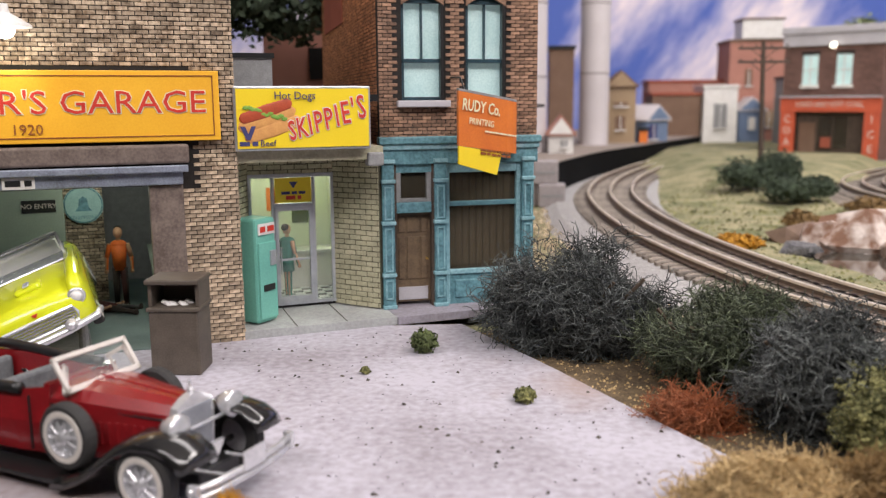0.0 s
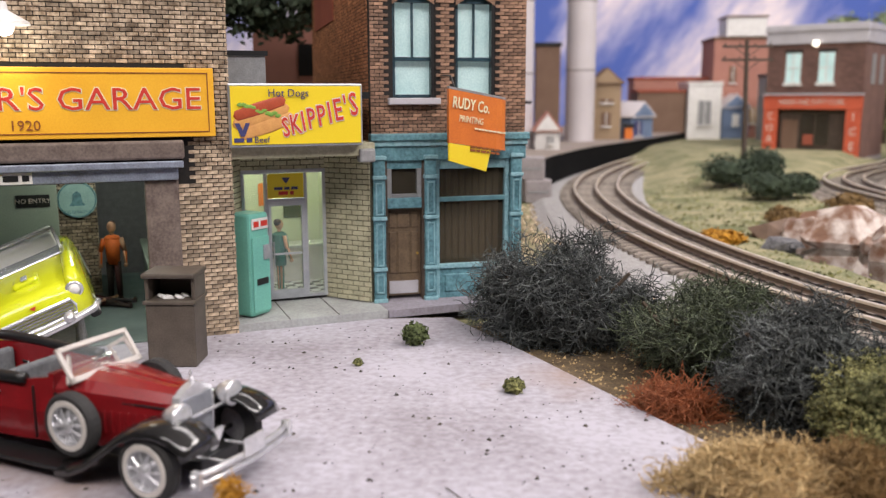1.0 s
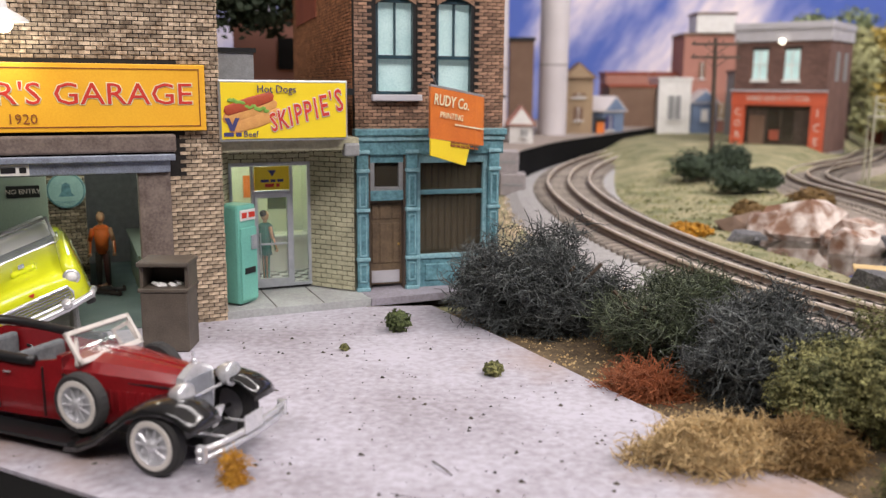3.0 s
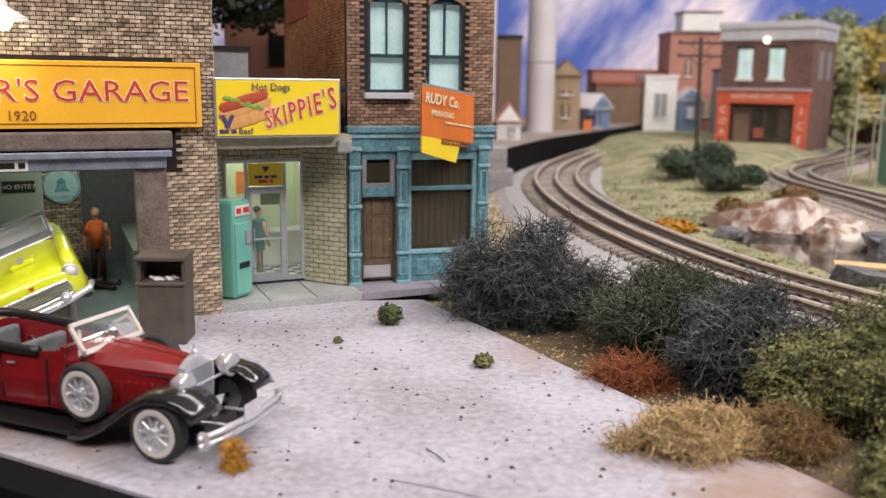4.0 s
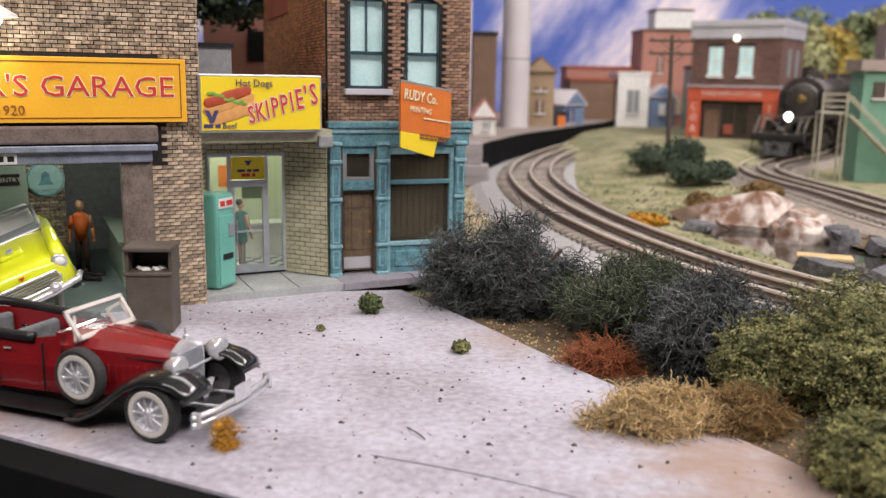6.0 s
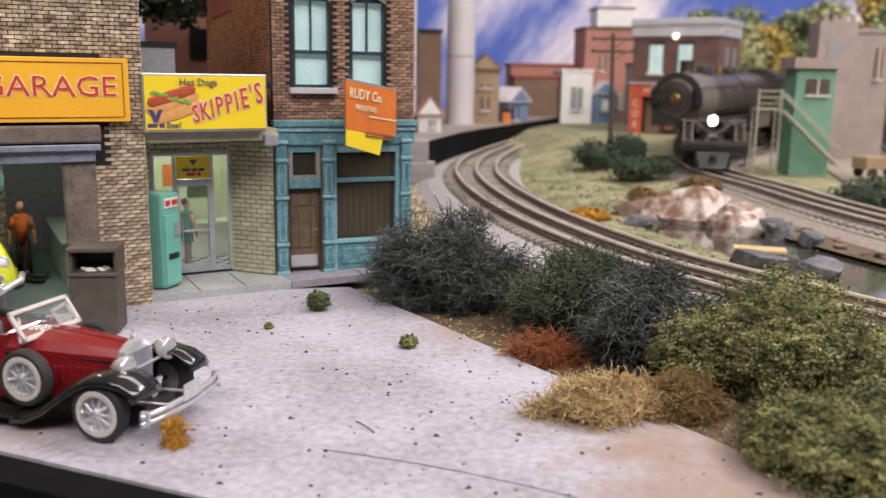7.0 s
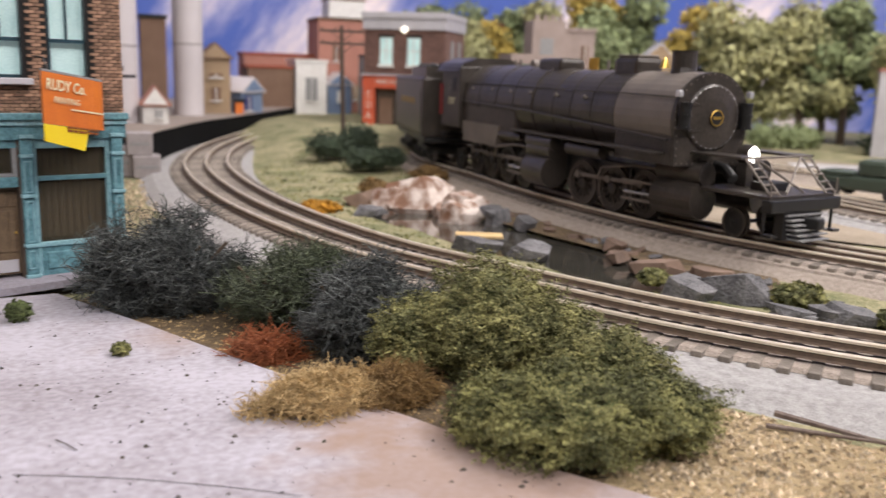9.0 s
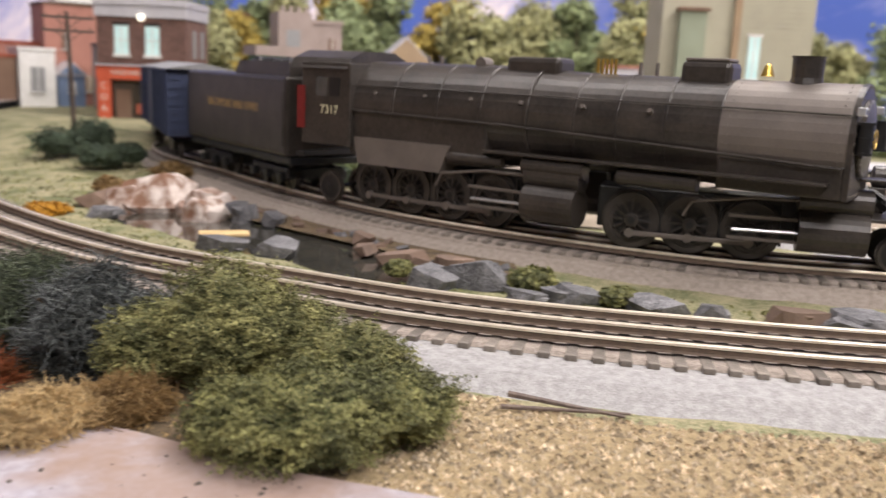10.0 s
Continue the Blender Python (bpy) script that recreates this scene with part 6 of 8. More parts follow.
def locomotive():
    """Origin on the rails below the pilot's front; +x ahead."""
    e = thing("steam_locomotive", pose(0, 0, 0.01), "weathered black articulated steam locomotive with glowing headlight", "locomotive")
    e.scale = (1.06, 1.06, 1.10)
    cz, R = 0.066, 0.0275
    # boiler along -x
    X = pose(0, 0, cz, 0, -90, 0)
    part("smokebox", add_lathe(bmesh.new(), [(0.020, 0.058), (R - 0.0005, 0.0595), (R, 0.061), (R, 0.122), (R * 0.99, 0.1225)], X, 40), LOCO_GREY, e, "graphite grey smokebox", smooth=False)
    part("boiler", add_lathe(bmesh.new(), [(R * 0.985, 0.1225), (R, 0.123), (R, 0.205), (R * 1.05, 0.235), (R * 1.08, 0.262), (R * 1.08, 0.372), (R * 0.9, 0.374)], X, 40), LOCO, e, smooth=False)
    for x in (0.152, 0.180, 0.206, 0.236, 0.268, 0.300, 0.335):
        rr = R * (1.01 if x < 0.21 else 1.09)
        part("boiler_band", add_lathe(bmesh.new(), [(rr, x - 0.0009), (rr * 1.008, x - 0.0006), (rr * 1.008, x + 0.0006), (rr, x + 0.0009)], X, 40), LOCO, e)
    part("firebox", box(-0.372, -0.262, -0.0292, 0.0292, 0.036, 0.066, 0.002), LOCO, e)
    ash = part("ash_pan", prism([(-0.362, 0.030), (-0.295, 0.030), (-0.288, 0.047), (-0.366, 0.047)], -0.0312, 0.0312), LOCO_GREY, e)
    # smokebox front
    rim = [(R * 1.01 * math.cos(math.radians(a)), cz + R * 1.01 * math.sin(math.radians(a))) for a in range(-20, 201, 10)]
    edge = [(R * 0.93, cz - R * 0.98)] + rim + [(-R * 0.93, cz - R * 0.98)]
    fr = part("smokebox_front", prism(edge, -0.0016, 0.0012, pose(-0.0588, 0, 0, 0, 0, 90)), LOCO, e, "flat riveted smokebox front plate")
    part("smokebox_skirt", box(-0.122, -0.0600, -R * 0.93, R * 0.93, cz - R * 0.98, cz - R * 0.40, 0.001), LOCO, e)
    part("smokebox_door", add_lathe(bmesh.new(), [(0.0192, 0.0590), (0.0192, 0.0560), (0.0180, 0.0550), (0.0100, 0.0538), (0.0001, 0.0534)], pose(0, 0, cz + 0.0015, 0, -90, 0), 32), LOCO, fr, smooth=False)
    part("number_disc", cyl((-0.0536, 0, cz + 0.0015), (-0.0520, 0, cz + 0.0015), 0.0044, n=20), BLACK, fr)
    part("disc_rim", add_tube(bmesh.new(), [(-0.0520, 0.0044 * math.cos(i * 0.35), cz + 0.0015 + 0.0044 * math.sin(i * 0.35)) for i in range(19)], 0.0004, 5), GOLD, fr)
    part("number_bar", box(-0.0519, -0.0516, -0.0028, 0.0028, cz + 0.0007, cz + 0.0023), GOLD, fr)
    bm = bmesh.new()
    spots = [(y * 0.955, cz + (z - cz) * 0.955) for y, z in rim[::1]] + [(k * R * 0.14, cz - R * 0.92) for k in range(-6, 7)] + [(sg * R * 0.88, cz - R * k) for sg in (-1, 1) for k in (0.45, 0.6, 0.75)]
    for y, z in spots:
        bmesh.ops.create_icosphere(bm, subdivisions=1, radius=0.0006, matrix=pose(-0.0572, y, z))
    part("plate_rivets", bm, LOCO_GREY, fr)["kind"] = "stuff"
    bm = bmesh.new()
    for i in range(28):
        a = 2 * math.pi * i / 28
        bmesh.ops.create_icosphere(bm, subdivisions=1, radius=0.0009, matrix=pose(-0.0556, 0.0178 * math.cos(a), cz + 0.0015 + 0.0178 * math.sin(a)))
    part("door_bolts", bm, CHROME, fr)["kind"] = "stuff"
    for z in (-0.006, 0.009):
        part("door_hinge", box(-0.0558, -0.0540, -0.0190, -0.0050, cz + z - 0.0007, cz + z + 0.0007), LOCO, fr)
    bm = bmesh.new()
    for x in (-0.064, -0.118):
        for i in range(26):
            a = -0.6 + i * 0.17
            bmesh.ops.create_icosphere(bm, subdivisions=1, radius=0.00045, matrix=pose(x, R * math.cos(a), cz + R * math.sin(a)))
    part("rivet_band", bm, LOCO_GREY, e)["kind"] = "stuff"
    for s in (-1, 1):
        pm = part("air_pump", cyl((-0.0535, s * 0.0228, cz - 0.004), (-0.0535, s * 0.0228, cz + 0.009), 0.0036, n=14), BLACK, e)
        for z in (-0.005, 0.002, 0.009):
            part("pump_flange", cyl((-0.0535, s * 0.0228, cz + z), (-0.0535, s * 0.0228, cz + z + 0.0013), 0.0043, n=14), BLACK, pm)
        bm = bmesh.new()
        add_tube(bm, [(-0.060, s * 0.0262, cz + 0.013), (-0.12, s * 0.0262, cz + 0.0135), (-0.21, s * 0.0268, cz + 0.0138), (-0.30, s * 0.0285, cz + 0.014), (-0.374, s * 0.0285, cz + 0.014)], 0.0005, 5)
        part("handrail", bm, LOCO, e)
        bm = bmesh.new()
        add_tube(bm, [(-0.062, s * 0.0280, cz - 0.012), (-0.15, s * 0.0285, cz - 0.008), (-0.25, s * 0.0305, cz - 0.004), (-0.37, s * 0.0308, cz - 0.002)], 0.0009, 6)
        part("pipe", bm, LOCO, e)
        part("running_board", box(-0.262, -0.066, s * 0.0300 - 0.0045, s * 0.0300 + 0.0045, 0.0455, 0.0470, 0.0003), LOCO, e)
        for x0, x1, zz, rr in ((-0.290, -0.250, 0.0405, 0.0030), (-0.235, -0.195, 0.0405, 0.0052), (-0.175, -0.130, 0.0400, 0.0044)):
            part("air_tank", cyl((x0, s * 0.0285, zz), (x1, s * 0.0285, zz), rr, n=14), LOCO, e)
        for x in (-0.16, -0.20, -0.24, -0.275, -0.31, -0.35):
            part("washout_plug", cyl((x, s * 0.0262, cz + 0.0085), (x, s * 0.0292, cz + 0.0098), 0.0013, n=8), LOCO_GREY, e)
    # along the top
    st = part("smokestack", add_lathe(bmesh.new(), [(0.0088, 0), (0.0078, 0.004), (0.0080, 0.0135), (0.0090, 0.0145), (0.0066, 0.0145), (0.0062, 0.006)], pose(-0.088, 0, cz + R - 0.002), 20), LOCO, e)
    sd = bmesh.new()
    add_box(sd, -0.152, -0.124, -0.0105, 0.0105, cz + R - 0.005, cz + R + 0.0085, 0.003)
    part("sand_dome", sd, LOCO, e)
    sd = bmesh.new()
    add_box(sd, -0.262, -0.225, -0.0110, 0.0110, cz + R - 0.004, cz + R + 0.0080, 0.003)
    part("steam_dome", sd, LOCO, e)
    part("dome_lid", box(-0.150, -0.126, -0.0085, 0.0085, cz + R + 0.0085, cz + R + 0.0102, 0.0006), LOCO_GREY, e)
    wh = bmesh.new()
    for i in range(5):
        add_cyl(wh, (-0.196 - i * 0.0028, 0.004, cz + R - 0.001), (-0.196 - i * 0.0028, 0.004, cz + R + 0.0085), 0.0009, n=8)
    part("whistle", wh, GOLD, e, "brass whistles")
    part("bell", add_lathe(bmesh.new(), [(0.0036, 0), (0.0026, 0.003), (0.0018, 0.0055), (0.0003, 0.0066)], pose(-0.108, 0, cz + R + 0.002), 14), GOLD, e)
    part("generator", cyl((-0.285, -0.004, cz + R + 0.003), (-0.285, 0.006, cz + R + 0.003), 0.004, n=12), LOCO_GREY, e)
    for x in (-0.170, -0.180, -0.32, -0.33):
        part("safety_valve", cyl((x, 0.003, cz + R), (x, 0.003, cz + R + 0.007), 0.0012, n=8), LOCO_GREY, e)
    # cab
    cab = part("cab", box(-0.412, -0.368, -0.0335, 0.0335, 0.040, 0.0935, 0.001), LOCO, e)
    rf = bmesh.new()
    out = [(-0.0350, 0.0895), (-0.0300, 0.0965), (-0.0160, 0.1015), (0.0160, 0.1015), (0.0300, 0.0965), (0.0350, 0.0895), (0.0300, 0.0905), (-0.0300, 0.0905)]
    add_prism(rf, out, -0.020, 0.032, pose(-0.390, 0, 0, 0, 0, 90))
    part("cab_roof", rf, LOCO, cab)
    for s in (-1, 1):
        y = s * 0.0337
        part("cab_window", box(-0.398, -0.388, y - 0.0003, y + 0.0003, 0.0720, 0.0840), GLASS, cab)
        part("cab_window", box(-0.386, -0.377, y - 0.0003, y + 0.0003, 0.0720, 0.0840), BLACK, cab)
        part("rear_post", box(-0.4155, -0.4085, y - 0.0006, y + 0.0002, 0.050, 0.078), TROUSERS if s > 0 else DEEP_RED, cab)
        words("cab_lettering", "7317", 0.0080, CREAM, cab, pose(-0.386, y + (0.0004 if s > 0 else -0.0004), 0.0630, 0, 0, 180 if s > 0 else 0))
    # running gear: two engines
    wheels, rods = [], []
    r = 0.0155
    for xs, cx in (((-0.110, -0.142, -0.174), -0.071), ((-0.262, -0.294, -0.326, -0.358), -0.216)):
        fm = part("front_engine" if cx > -0.1 else "rear_engine", box(xs[-1] - 0.02, xs[0] + 0.025, -0.0120, 0.0120, 0.0100, 0.0330, 0.001), BLACK, e)
        for x in xs:
            wpart = wheelset(e, r, 0.0026)
            wheels.append((wpart, x, r, cx > -0.1))
        for s in (-1, 1):
            part("cylinder", cyl((cx - 0.016, s * 0.0272, 0.0195), (cx + 0.018, s * 0.0272, 0.0195), 0.0112, n=24), LOCO, fm)
            part("valve_chest", cyl((cx - 0.017, s * 0.0262, 0.0350), (cx + 0.019, s * 0.0262, 0.0350), 0.0072, n=20), LOCO, fm)
            part("cylinder_saddle", box(cx - 0.014, cx + 0.016, s * 0.0225 - 0.008, s * 0.0225 + 0.008, 0.0200, 0.0360, 0.001), LOCO, fm)
            part("piston_rod", cyl((cx - 0.016, s * 0.0280, 0.0175), (xs[0] - 0.01, s * 0.0280, 0.0170), 0.0009, n=8), CHROME, fm)
            for z in (0.0120, 0.0235):
                part("crosshead_guide", box(xs[0] - 0.012, cx - 0.015, s * 0.0280 - 0.0012, s * 0.0280 + 0.0012, z, z + 0.0016), LOCO_GREY, fm)
            part("valve_gear", add_tube(bmesh.new(), [(cx - 0.016, s * 0.0290, 0.0345), (xs[0], s * 0.0295, 0.0345), (xs[1], s * 0.0295, 0.0300), (xs[1] - 0.004, s * 0.0295, 0.0220)], 0.0009, 6), LOCO_GREY, fm)
            rod = bmesh.new()
            add_box(rod, xs[-1] - 0.003, xs[0] + 0.003, -0.0007, 0.0007, -0.0013, 0.0013, 0.0004)
            for x in xs:
                add_cyl(rod, (x, -0.0014, 0), (x, 0.0014, 0), 0.0026, n=12)
            ro = part("side_rod", rod, LOCO_GREY, e)
            rods.append((ro, s, r, cx > -0.1))
            for x in xs:
                part("brake_hanger", box(x + 0.0155, x + 0.0170, s * 0.0165 - 0.001, s * 0.0165 + 0.001, 0.008, 0.030), BLACK, fm)
    # leading truck and pilot deck
    for x, rr in ((-0.036, 0.0088), (-0.398, 0.0100)):
        wp = wheelset(e, rr, 0.0024, False)
        wheels.append((wp, x, rr, x > -0.1))
    part("pilot_deck", box(-0.058, -0.004, -0.0300, 0.0300, 0.0262, 0.0282, 0.0004), LOCO, e)
    part("pilot_beam", box(-0.0075, 0.0, -0.0315, 0.0315, 0.0195, 0.0265, 0.0008), BLACK, e)
    pl = part("pilot", box(-0.0085, -0.0022, -0.0170, 0.0170, 0.0035, 0.0195), BLACK, e, "grey barred pilot")
    for i in range(6):
        z = 0.0042 + i * 0.0026
        k = i / 5
        part("pilot_bar", box(-0.002 - 0.004 * k, 0.0075 - 0.0075 * k, -0.0125 - 0.0035 * k, 0.0125 + 0.0035 * k, z, z + 0.0009), GREY_PAINT, pl)
    part("coupler", box(-0.002, 0.0105, -0.0032, 0.0032, 0.0105, 0.0165, 0.001), BLACK, e)
    for s in (-1, 1):
        part("step", box(-0.006, 0.001, s * 0.0285 - 0.0030, s * 0.0285 + 0.0030, 0.0065, 0.0078), BLACK, e)
        part("step_hanger", box(-0.006, -0.0045, s * 0.0310 - 0.0005, s * 0.0310 + 0.0005, 0.0065, 0.0200), BLACK, e)
        for dy in (-0.0040, 0.0040):
            part("ladder_rail", cyl((-0.003, s * 0.0250 + dy, 0.0282), (-0.0235, s * 0.0250 + dy, 0.0475), 0.0008, n=6), LOCO_GREY, e)
        for i in range(5):
            k = (i + 0.5) / 5
            part("ladder_tread", box(-0.0045 - 0.0205 * k, -0.0015 - 0.0205 * k, s * 0.0250 - 0.0040, s * 0.0250 + 0.0040, 0.0280 + 0.0193 * k, 0.0287 + 0.0193 * k), LOCO_GREY, e)
        part("side_deck", box(-0.086, -0.0225, s * 0.0255 - 0.0075, s * 0.0255 + 0.0075, 0.0466, 0.0480, 0.0003), LOCO, e)
        part("deck_post", cyl((-0.003, s * 0.0300, 0.0282), (-0.003, s * 0.0300, 0.0370), 0.0005, n=6), LOCO_GREY, e)
        part("deck_brace", cyl((-0.0225, s * 0.0205, 0.0470), (-0.0090, -s * 0.0080, 0.0287), 0.0007, n=6), LOCO_GREY, e)
        part("marker_lamp", box(-0.0575, -0.0535, s * 0.0262 - 0.0016, s * 0.0262 + 0.0016, cz + 0.013, cz + 0.017, 0.0006), CHROME, e)
        part("front_steam_pipe", add_tube(bmesh.new(), [(-0.064, s * 0.0130, 0.0400), (-0.050, s * 0.0130, 0.0380), (-0.042, s * 0.0150, 0.0330)], 0.0034, 10), BLACK, e)
    part("cross_bar", cyl((-0.0230, -0.0290, 0.0474), (-0.0230, 0.0290, 0.0474), 0.0007, n=6), LOCO_GREY, e)
    part("tool_box", box(-0.0330, -0.0200, -0.0100, 0.0100, 0.0282, 0.0330, 0.0006), BLACK, e)
    hl = part("headlight", add_lathe(bmesh.new(), [(0.0030, 0.0), (0.0056, 0.001), (0.0058, 0.009), (0.0050, 0.0095)], pose(-0.0500, 0, 0.0470, 0, 90, 0), 20), LOCO, e)
    part("headlight_lens", add_lathe(bmesh.new(), [(0.0050, 0.0092), (0.0040, 0.0104), (0.0002, 0.0108)], pose(-0.0500, 0, 0.0470, 0, 90, 0), 18), HEADLIGHT, hl, "glowing white headlight")
    part("headlight_bracket", box(-0.0500, -0.0420, -0.0035, 0.0035, 0.0282, 0.0415, 0.0005), LOCO, e)
    part("firedoor_plate", box(-0.420, -0.412, -0.030, 0.030, 0.0300, 0.0335), BLACK, e)
    return e, wheels, rods


def tender():
    t = thing("tender", pose(0, 0, 0.01), "black coal tender with dull gold lettering", "tender")
    t.scale = (1.07, 1.07, 1.10)
    L, H = 0.205, 0.083
    part("tank", box(-L, -0.004, -0.0325, 0.0325, 0.0260, H, 0.0025), LOCO, t)
    part("coal_bunker", prism([(-0.105, H - 0.001), (-0.006, H - 0.001), (-0.006, H + 0.010), (-0.095, H + 0.010)], -0.0290, 0.0290), LOCO, t)
    bm = bmesh.new()
    rnd = random.Random(8)
    for _ in range(130):
        bmesh.ops.create_icosphere(bm, subdivisions=1, radius=rnd.uniform(0.002, 0.004), matrix=pose(rnd.uniform(-0.095, -0.01), rnd.uniform(-0.026, 0.026), H + 0.010, rnd.uniform(0, 90), rnd.uniform(0, 90), 0))
    co = part("coal_load", bm, BLACK, t, "lumps of black coal")
    part("deck_hatch", cyl((-0.150, 0, H), (-0.150, 0, H + 0.004), 0.008, n=16), LOCO, t)
    for s in (-1, 1):
        y = s * 0.0328
        words("tank_lettering", "BALTIMORE AND OHIO", 0.0092, GOLD_PAINT, t, pose(-0.103, y, 0.0585, 0, 0, 180 if s > 0 else 0), wide=1.05)
        bm = bmesh.new()
        for i in range(34):
            for z in (0.029, H - 0.004):
                add_box(bm, -0.2 + i * 0.0058, -0.1994 + i * 0.0058, y - 0.0003, y + 0.0003, z, z + 0.0006)
        part("rivet_band", bm, LOCO, t)["kind"] = "stuff"
        part("grab_iron", add_tube(bmesh.new(), [(-0.006, y * 1.03, 0.034), (-0.006, y * 1.04, 0.072)], 0.0005, 5), LOCO, t)
    part("frame", box(-L + 0.002, -0.002, -0.0300, 0.0300, 0.0205, 0.0255, 0.0005), BLACK, t)
    wheels = []
    for cx in (-0.048, -0.155):
        tr = part("truck", box(cx - 0.032, cx + 0.032, -0.0245, 0.0245, 0.0085, 0.0165, 0.001), BLACK, t)
        for k in (-0.024, 0.0, 0.024):
            for s in (-1, 1):
                part("journal_box", box(cx + k - 0.0035, cx + k + 0.0035, s * 0.0265 - 0.0025, s * 0.0265 + 0.0025, 0.0065, 0.0130, 0.0006), BLACK, tr)
            wp = wheelset(t, 0.0090, 0.0024, False)
            wheels.append((wp, cx + k, 0.0090, False))
    return t, wheels


def boxcar():
    b = thing("boxcar", pose(0, 0, 0.01), "dark navy boxcar with ribbed sides behind the tender", "boxcar")
    b.scale = (1.07, 1.07, 1.10)
    L = 0.26
    part("body", box(-L, -0.004, -0.0315, 0.0315, 0.0225, 0.0830, 0.0012), BOX_BLUE, b)
    part("roof", prism([(-0.0330, 0.0830), (0.0330, 0.0830), (0.0, 0.0890)], -0.003, L, pose(0, 0, 0, 0, 0, 90)), GREY_PAINT, b)
    for s in (-1, 1):
        for i in range(13):
            x = -0.012 - i * 0.0198
            part("rib", box(x - 0.001, x + 0.001, s * 0.0322 - 0.0008, s * 0.0322 + 0.0008, 0.025, 0.081, 0.0003), BOX_BLUE, b)
        part("door", box(-0.155, -0.110, s * 0.0322 - 0.0012, s * 0.0322 + 0.0012, 0.025, 0.080, 0.0005), BOX_BLUE, b)
    bm = bmesh.new()
    for i in range(7):
        add_box(bm, -0.0040, -0.0028, -0.0290, -0.0190, 0.028 + i * 0.0075, 0.029 + i * 0.0075)
    part("end_ladder", bm, BOX_BLUE, b)
    wheels = []
    for cx in (-0.045, -0.215):
        tr = part("truck", box(cx - 0.022, cx + 0.022, -0.0235, 0.0235, 0.0085, 0.0180, 0.001), BLACK, b)
        for k in (-0.016, 0.016):
            wp = wheelset(b, 0.0090, 0.0024, False)
            wheels.append((wp, cx + k, 0.0090, False))
    return b, wheels


# ---- the far side ----
def coal_office():
    x0, y0, z0, W = 0.3987, 1.3574, 0.0105, 0.1190
    b = thing("coal_office", pose(x0, y0, z0, 0, 0, -36), "two-storey brown brick coal and ice office", "building")
    H, D = 0.152, 0.11
    b.scale = (1.12, 1.12, 1.22)
    slab("wall", 0, W, 0, 0.004, 0.073, H - 0.022, COAL_BRICK, b)
    slab("side_wall", W - 0.004, W, 0.004, D, -0.01, H - 0.022, COAL_BRICK, b)
    slab("side_wall", 0, 0.004, 0.004, D, -0.01, H - 0.022, COAL_BRICK, b)
    slab("back_wall", 0.004, W - 0.004, D - 0.004, D, -0.01, H - 0.022, COAL_BRICK, b)
    brick_face(b, 0, W, 0.073, H - 0.022, [(0.0225, 0.0445, 0.083, 0.122), (0.063, 0.0865, 0.083, 0.122)], COAL_BRICK, MORTAR, bl=0.0052, bh=0.0022)
    slab("cornice", -0.002, W + 0.002, -0.003, D, H - 0.022, H - 0.008, CORNICE, b, 0.0008)
    slab("cornice_cap", -0.003, W + 0.003, -0.005, D + 0.002, H - 0.008, H, CORNICE, b, 0.0008)
    for a in (0.0240, 0.0645):
        w = slab("window", a, a + 0.0185, -0.0008, 0.001, 0.086, 0.1200, LIT, b, label="pale window with white sill")
        slab("window_sill", a - 0.002, a + 0.0205, -0.003, 0.001, 0.0825, 0.086, WHITE, w)
        slab("window_frame", a + 0.0088, a + 0.0098, -0.0014, -0.0006, 0.086, 0.120, WHITE, w)
        slab("window_frame", a, a + 0.0185, -0.0014, -0.0006, 0.1025, 0.1035, WHITE, w)
        slab("lintel", a - 0.002, a + 0.0205, -0.001, 0.001, 0.120, 0.124, MORTAR, w)
    for k in (0.03, 0.07):
        slab("side_window", W, W + 0.001, k, k + 0.016, 0.084, 0.118, GREY_PAINT, b)
    band = slab("sign_band", -0.001, W + 0.001, -0.004, 0.0, 0.0555, 0.0715, VERMILION, b)
    slab("band_ledge", -0.002, W + 0.002, -0.006, 0.0, 0.0715, 0.0735, CORNICE, band)
    words("sign_lettering", "HARD AND SOFT COAL", 0.0088, LETTER_PALE, band, pose(W / 2, -0.0043, 0.0635), wide=0.85)
    for xa, txt in ((0.0, "COAL"), (W - 0.0175, "ICE")):
        p = slab("sign_panel", xa, xa + 0.0175, -0.0035, 0.001, 0.0, 0.0555, VERMILION, b)
        for i, ch in enumerate(txt):
            words("sign_lettering", ch, 0.0125, LETTER_PALE, p, pose(xa + 0.0088, -0.0037, 0.0465 - i * (0.0135 if len(txt) == 4 else 0.0165)))
    slab("shop_front", 0.0175, W - 0.0175, 0.006, 0.010, 0.0, 0.0555, WOOD_DARK, b)
    slab("door", 0.022, 0.042, 0.004, 0.006, 0.0, 0.043, BROWN_WALL, b)
    slab("shop_window", 0.046, 0.080, 0.0045, 0.006, 0.014, 0.050, GLASS_DARK, b)
    slab("window_post", 0.0625, 0.0640, 0.003, 0.0045, 0.014, 0.050, WOOD_DARK, b)
    slab("window_crate", 0.050, 0.062, 0.0015, 0.0040, 0.014, 0.026, RED_WALL, b)
    slab("door_step", 0.018, 0.044, -0.008, 0.006, -0.006, 0.002, GREY_CRATE, b)
    slab("foundation", -0.001, W + 0.001, -0.001, D, -0.035, 0.0, GREY_CRATE, b)
    l = thing("wall_lamp", pose(x0 + 0.0627 * 0.809, y0 - 0.0627 * 0.588, z0 + 0.1585), "glowing white wall lamp on the coal office", "lamp")
    part("arm", cyl((0, 0, 0.003), (0, -0.008, 0.003), 0.0008, n=6), BLACK, l)
    bm = bmesh.new()
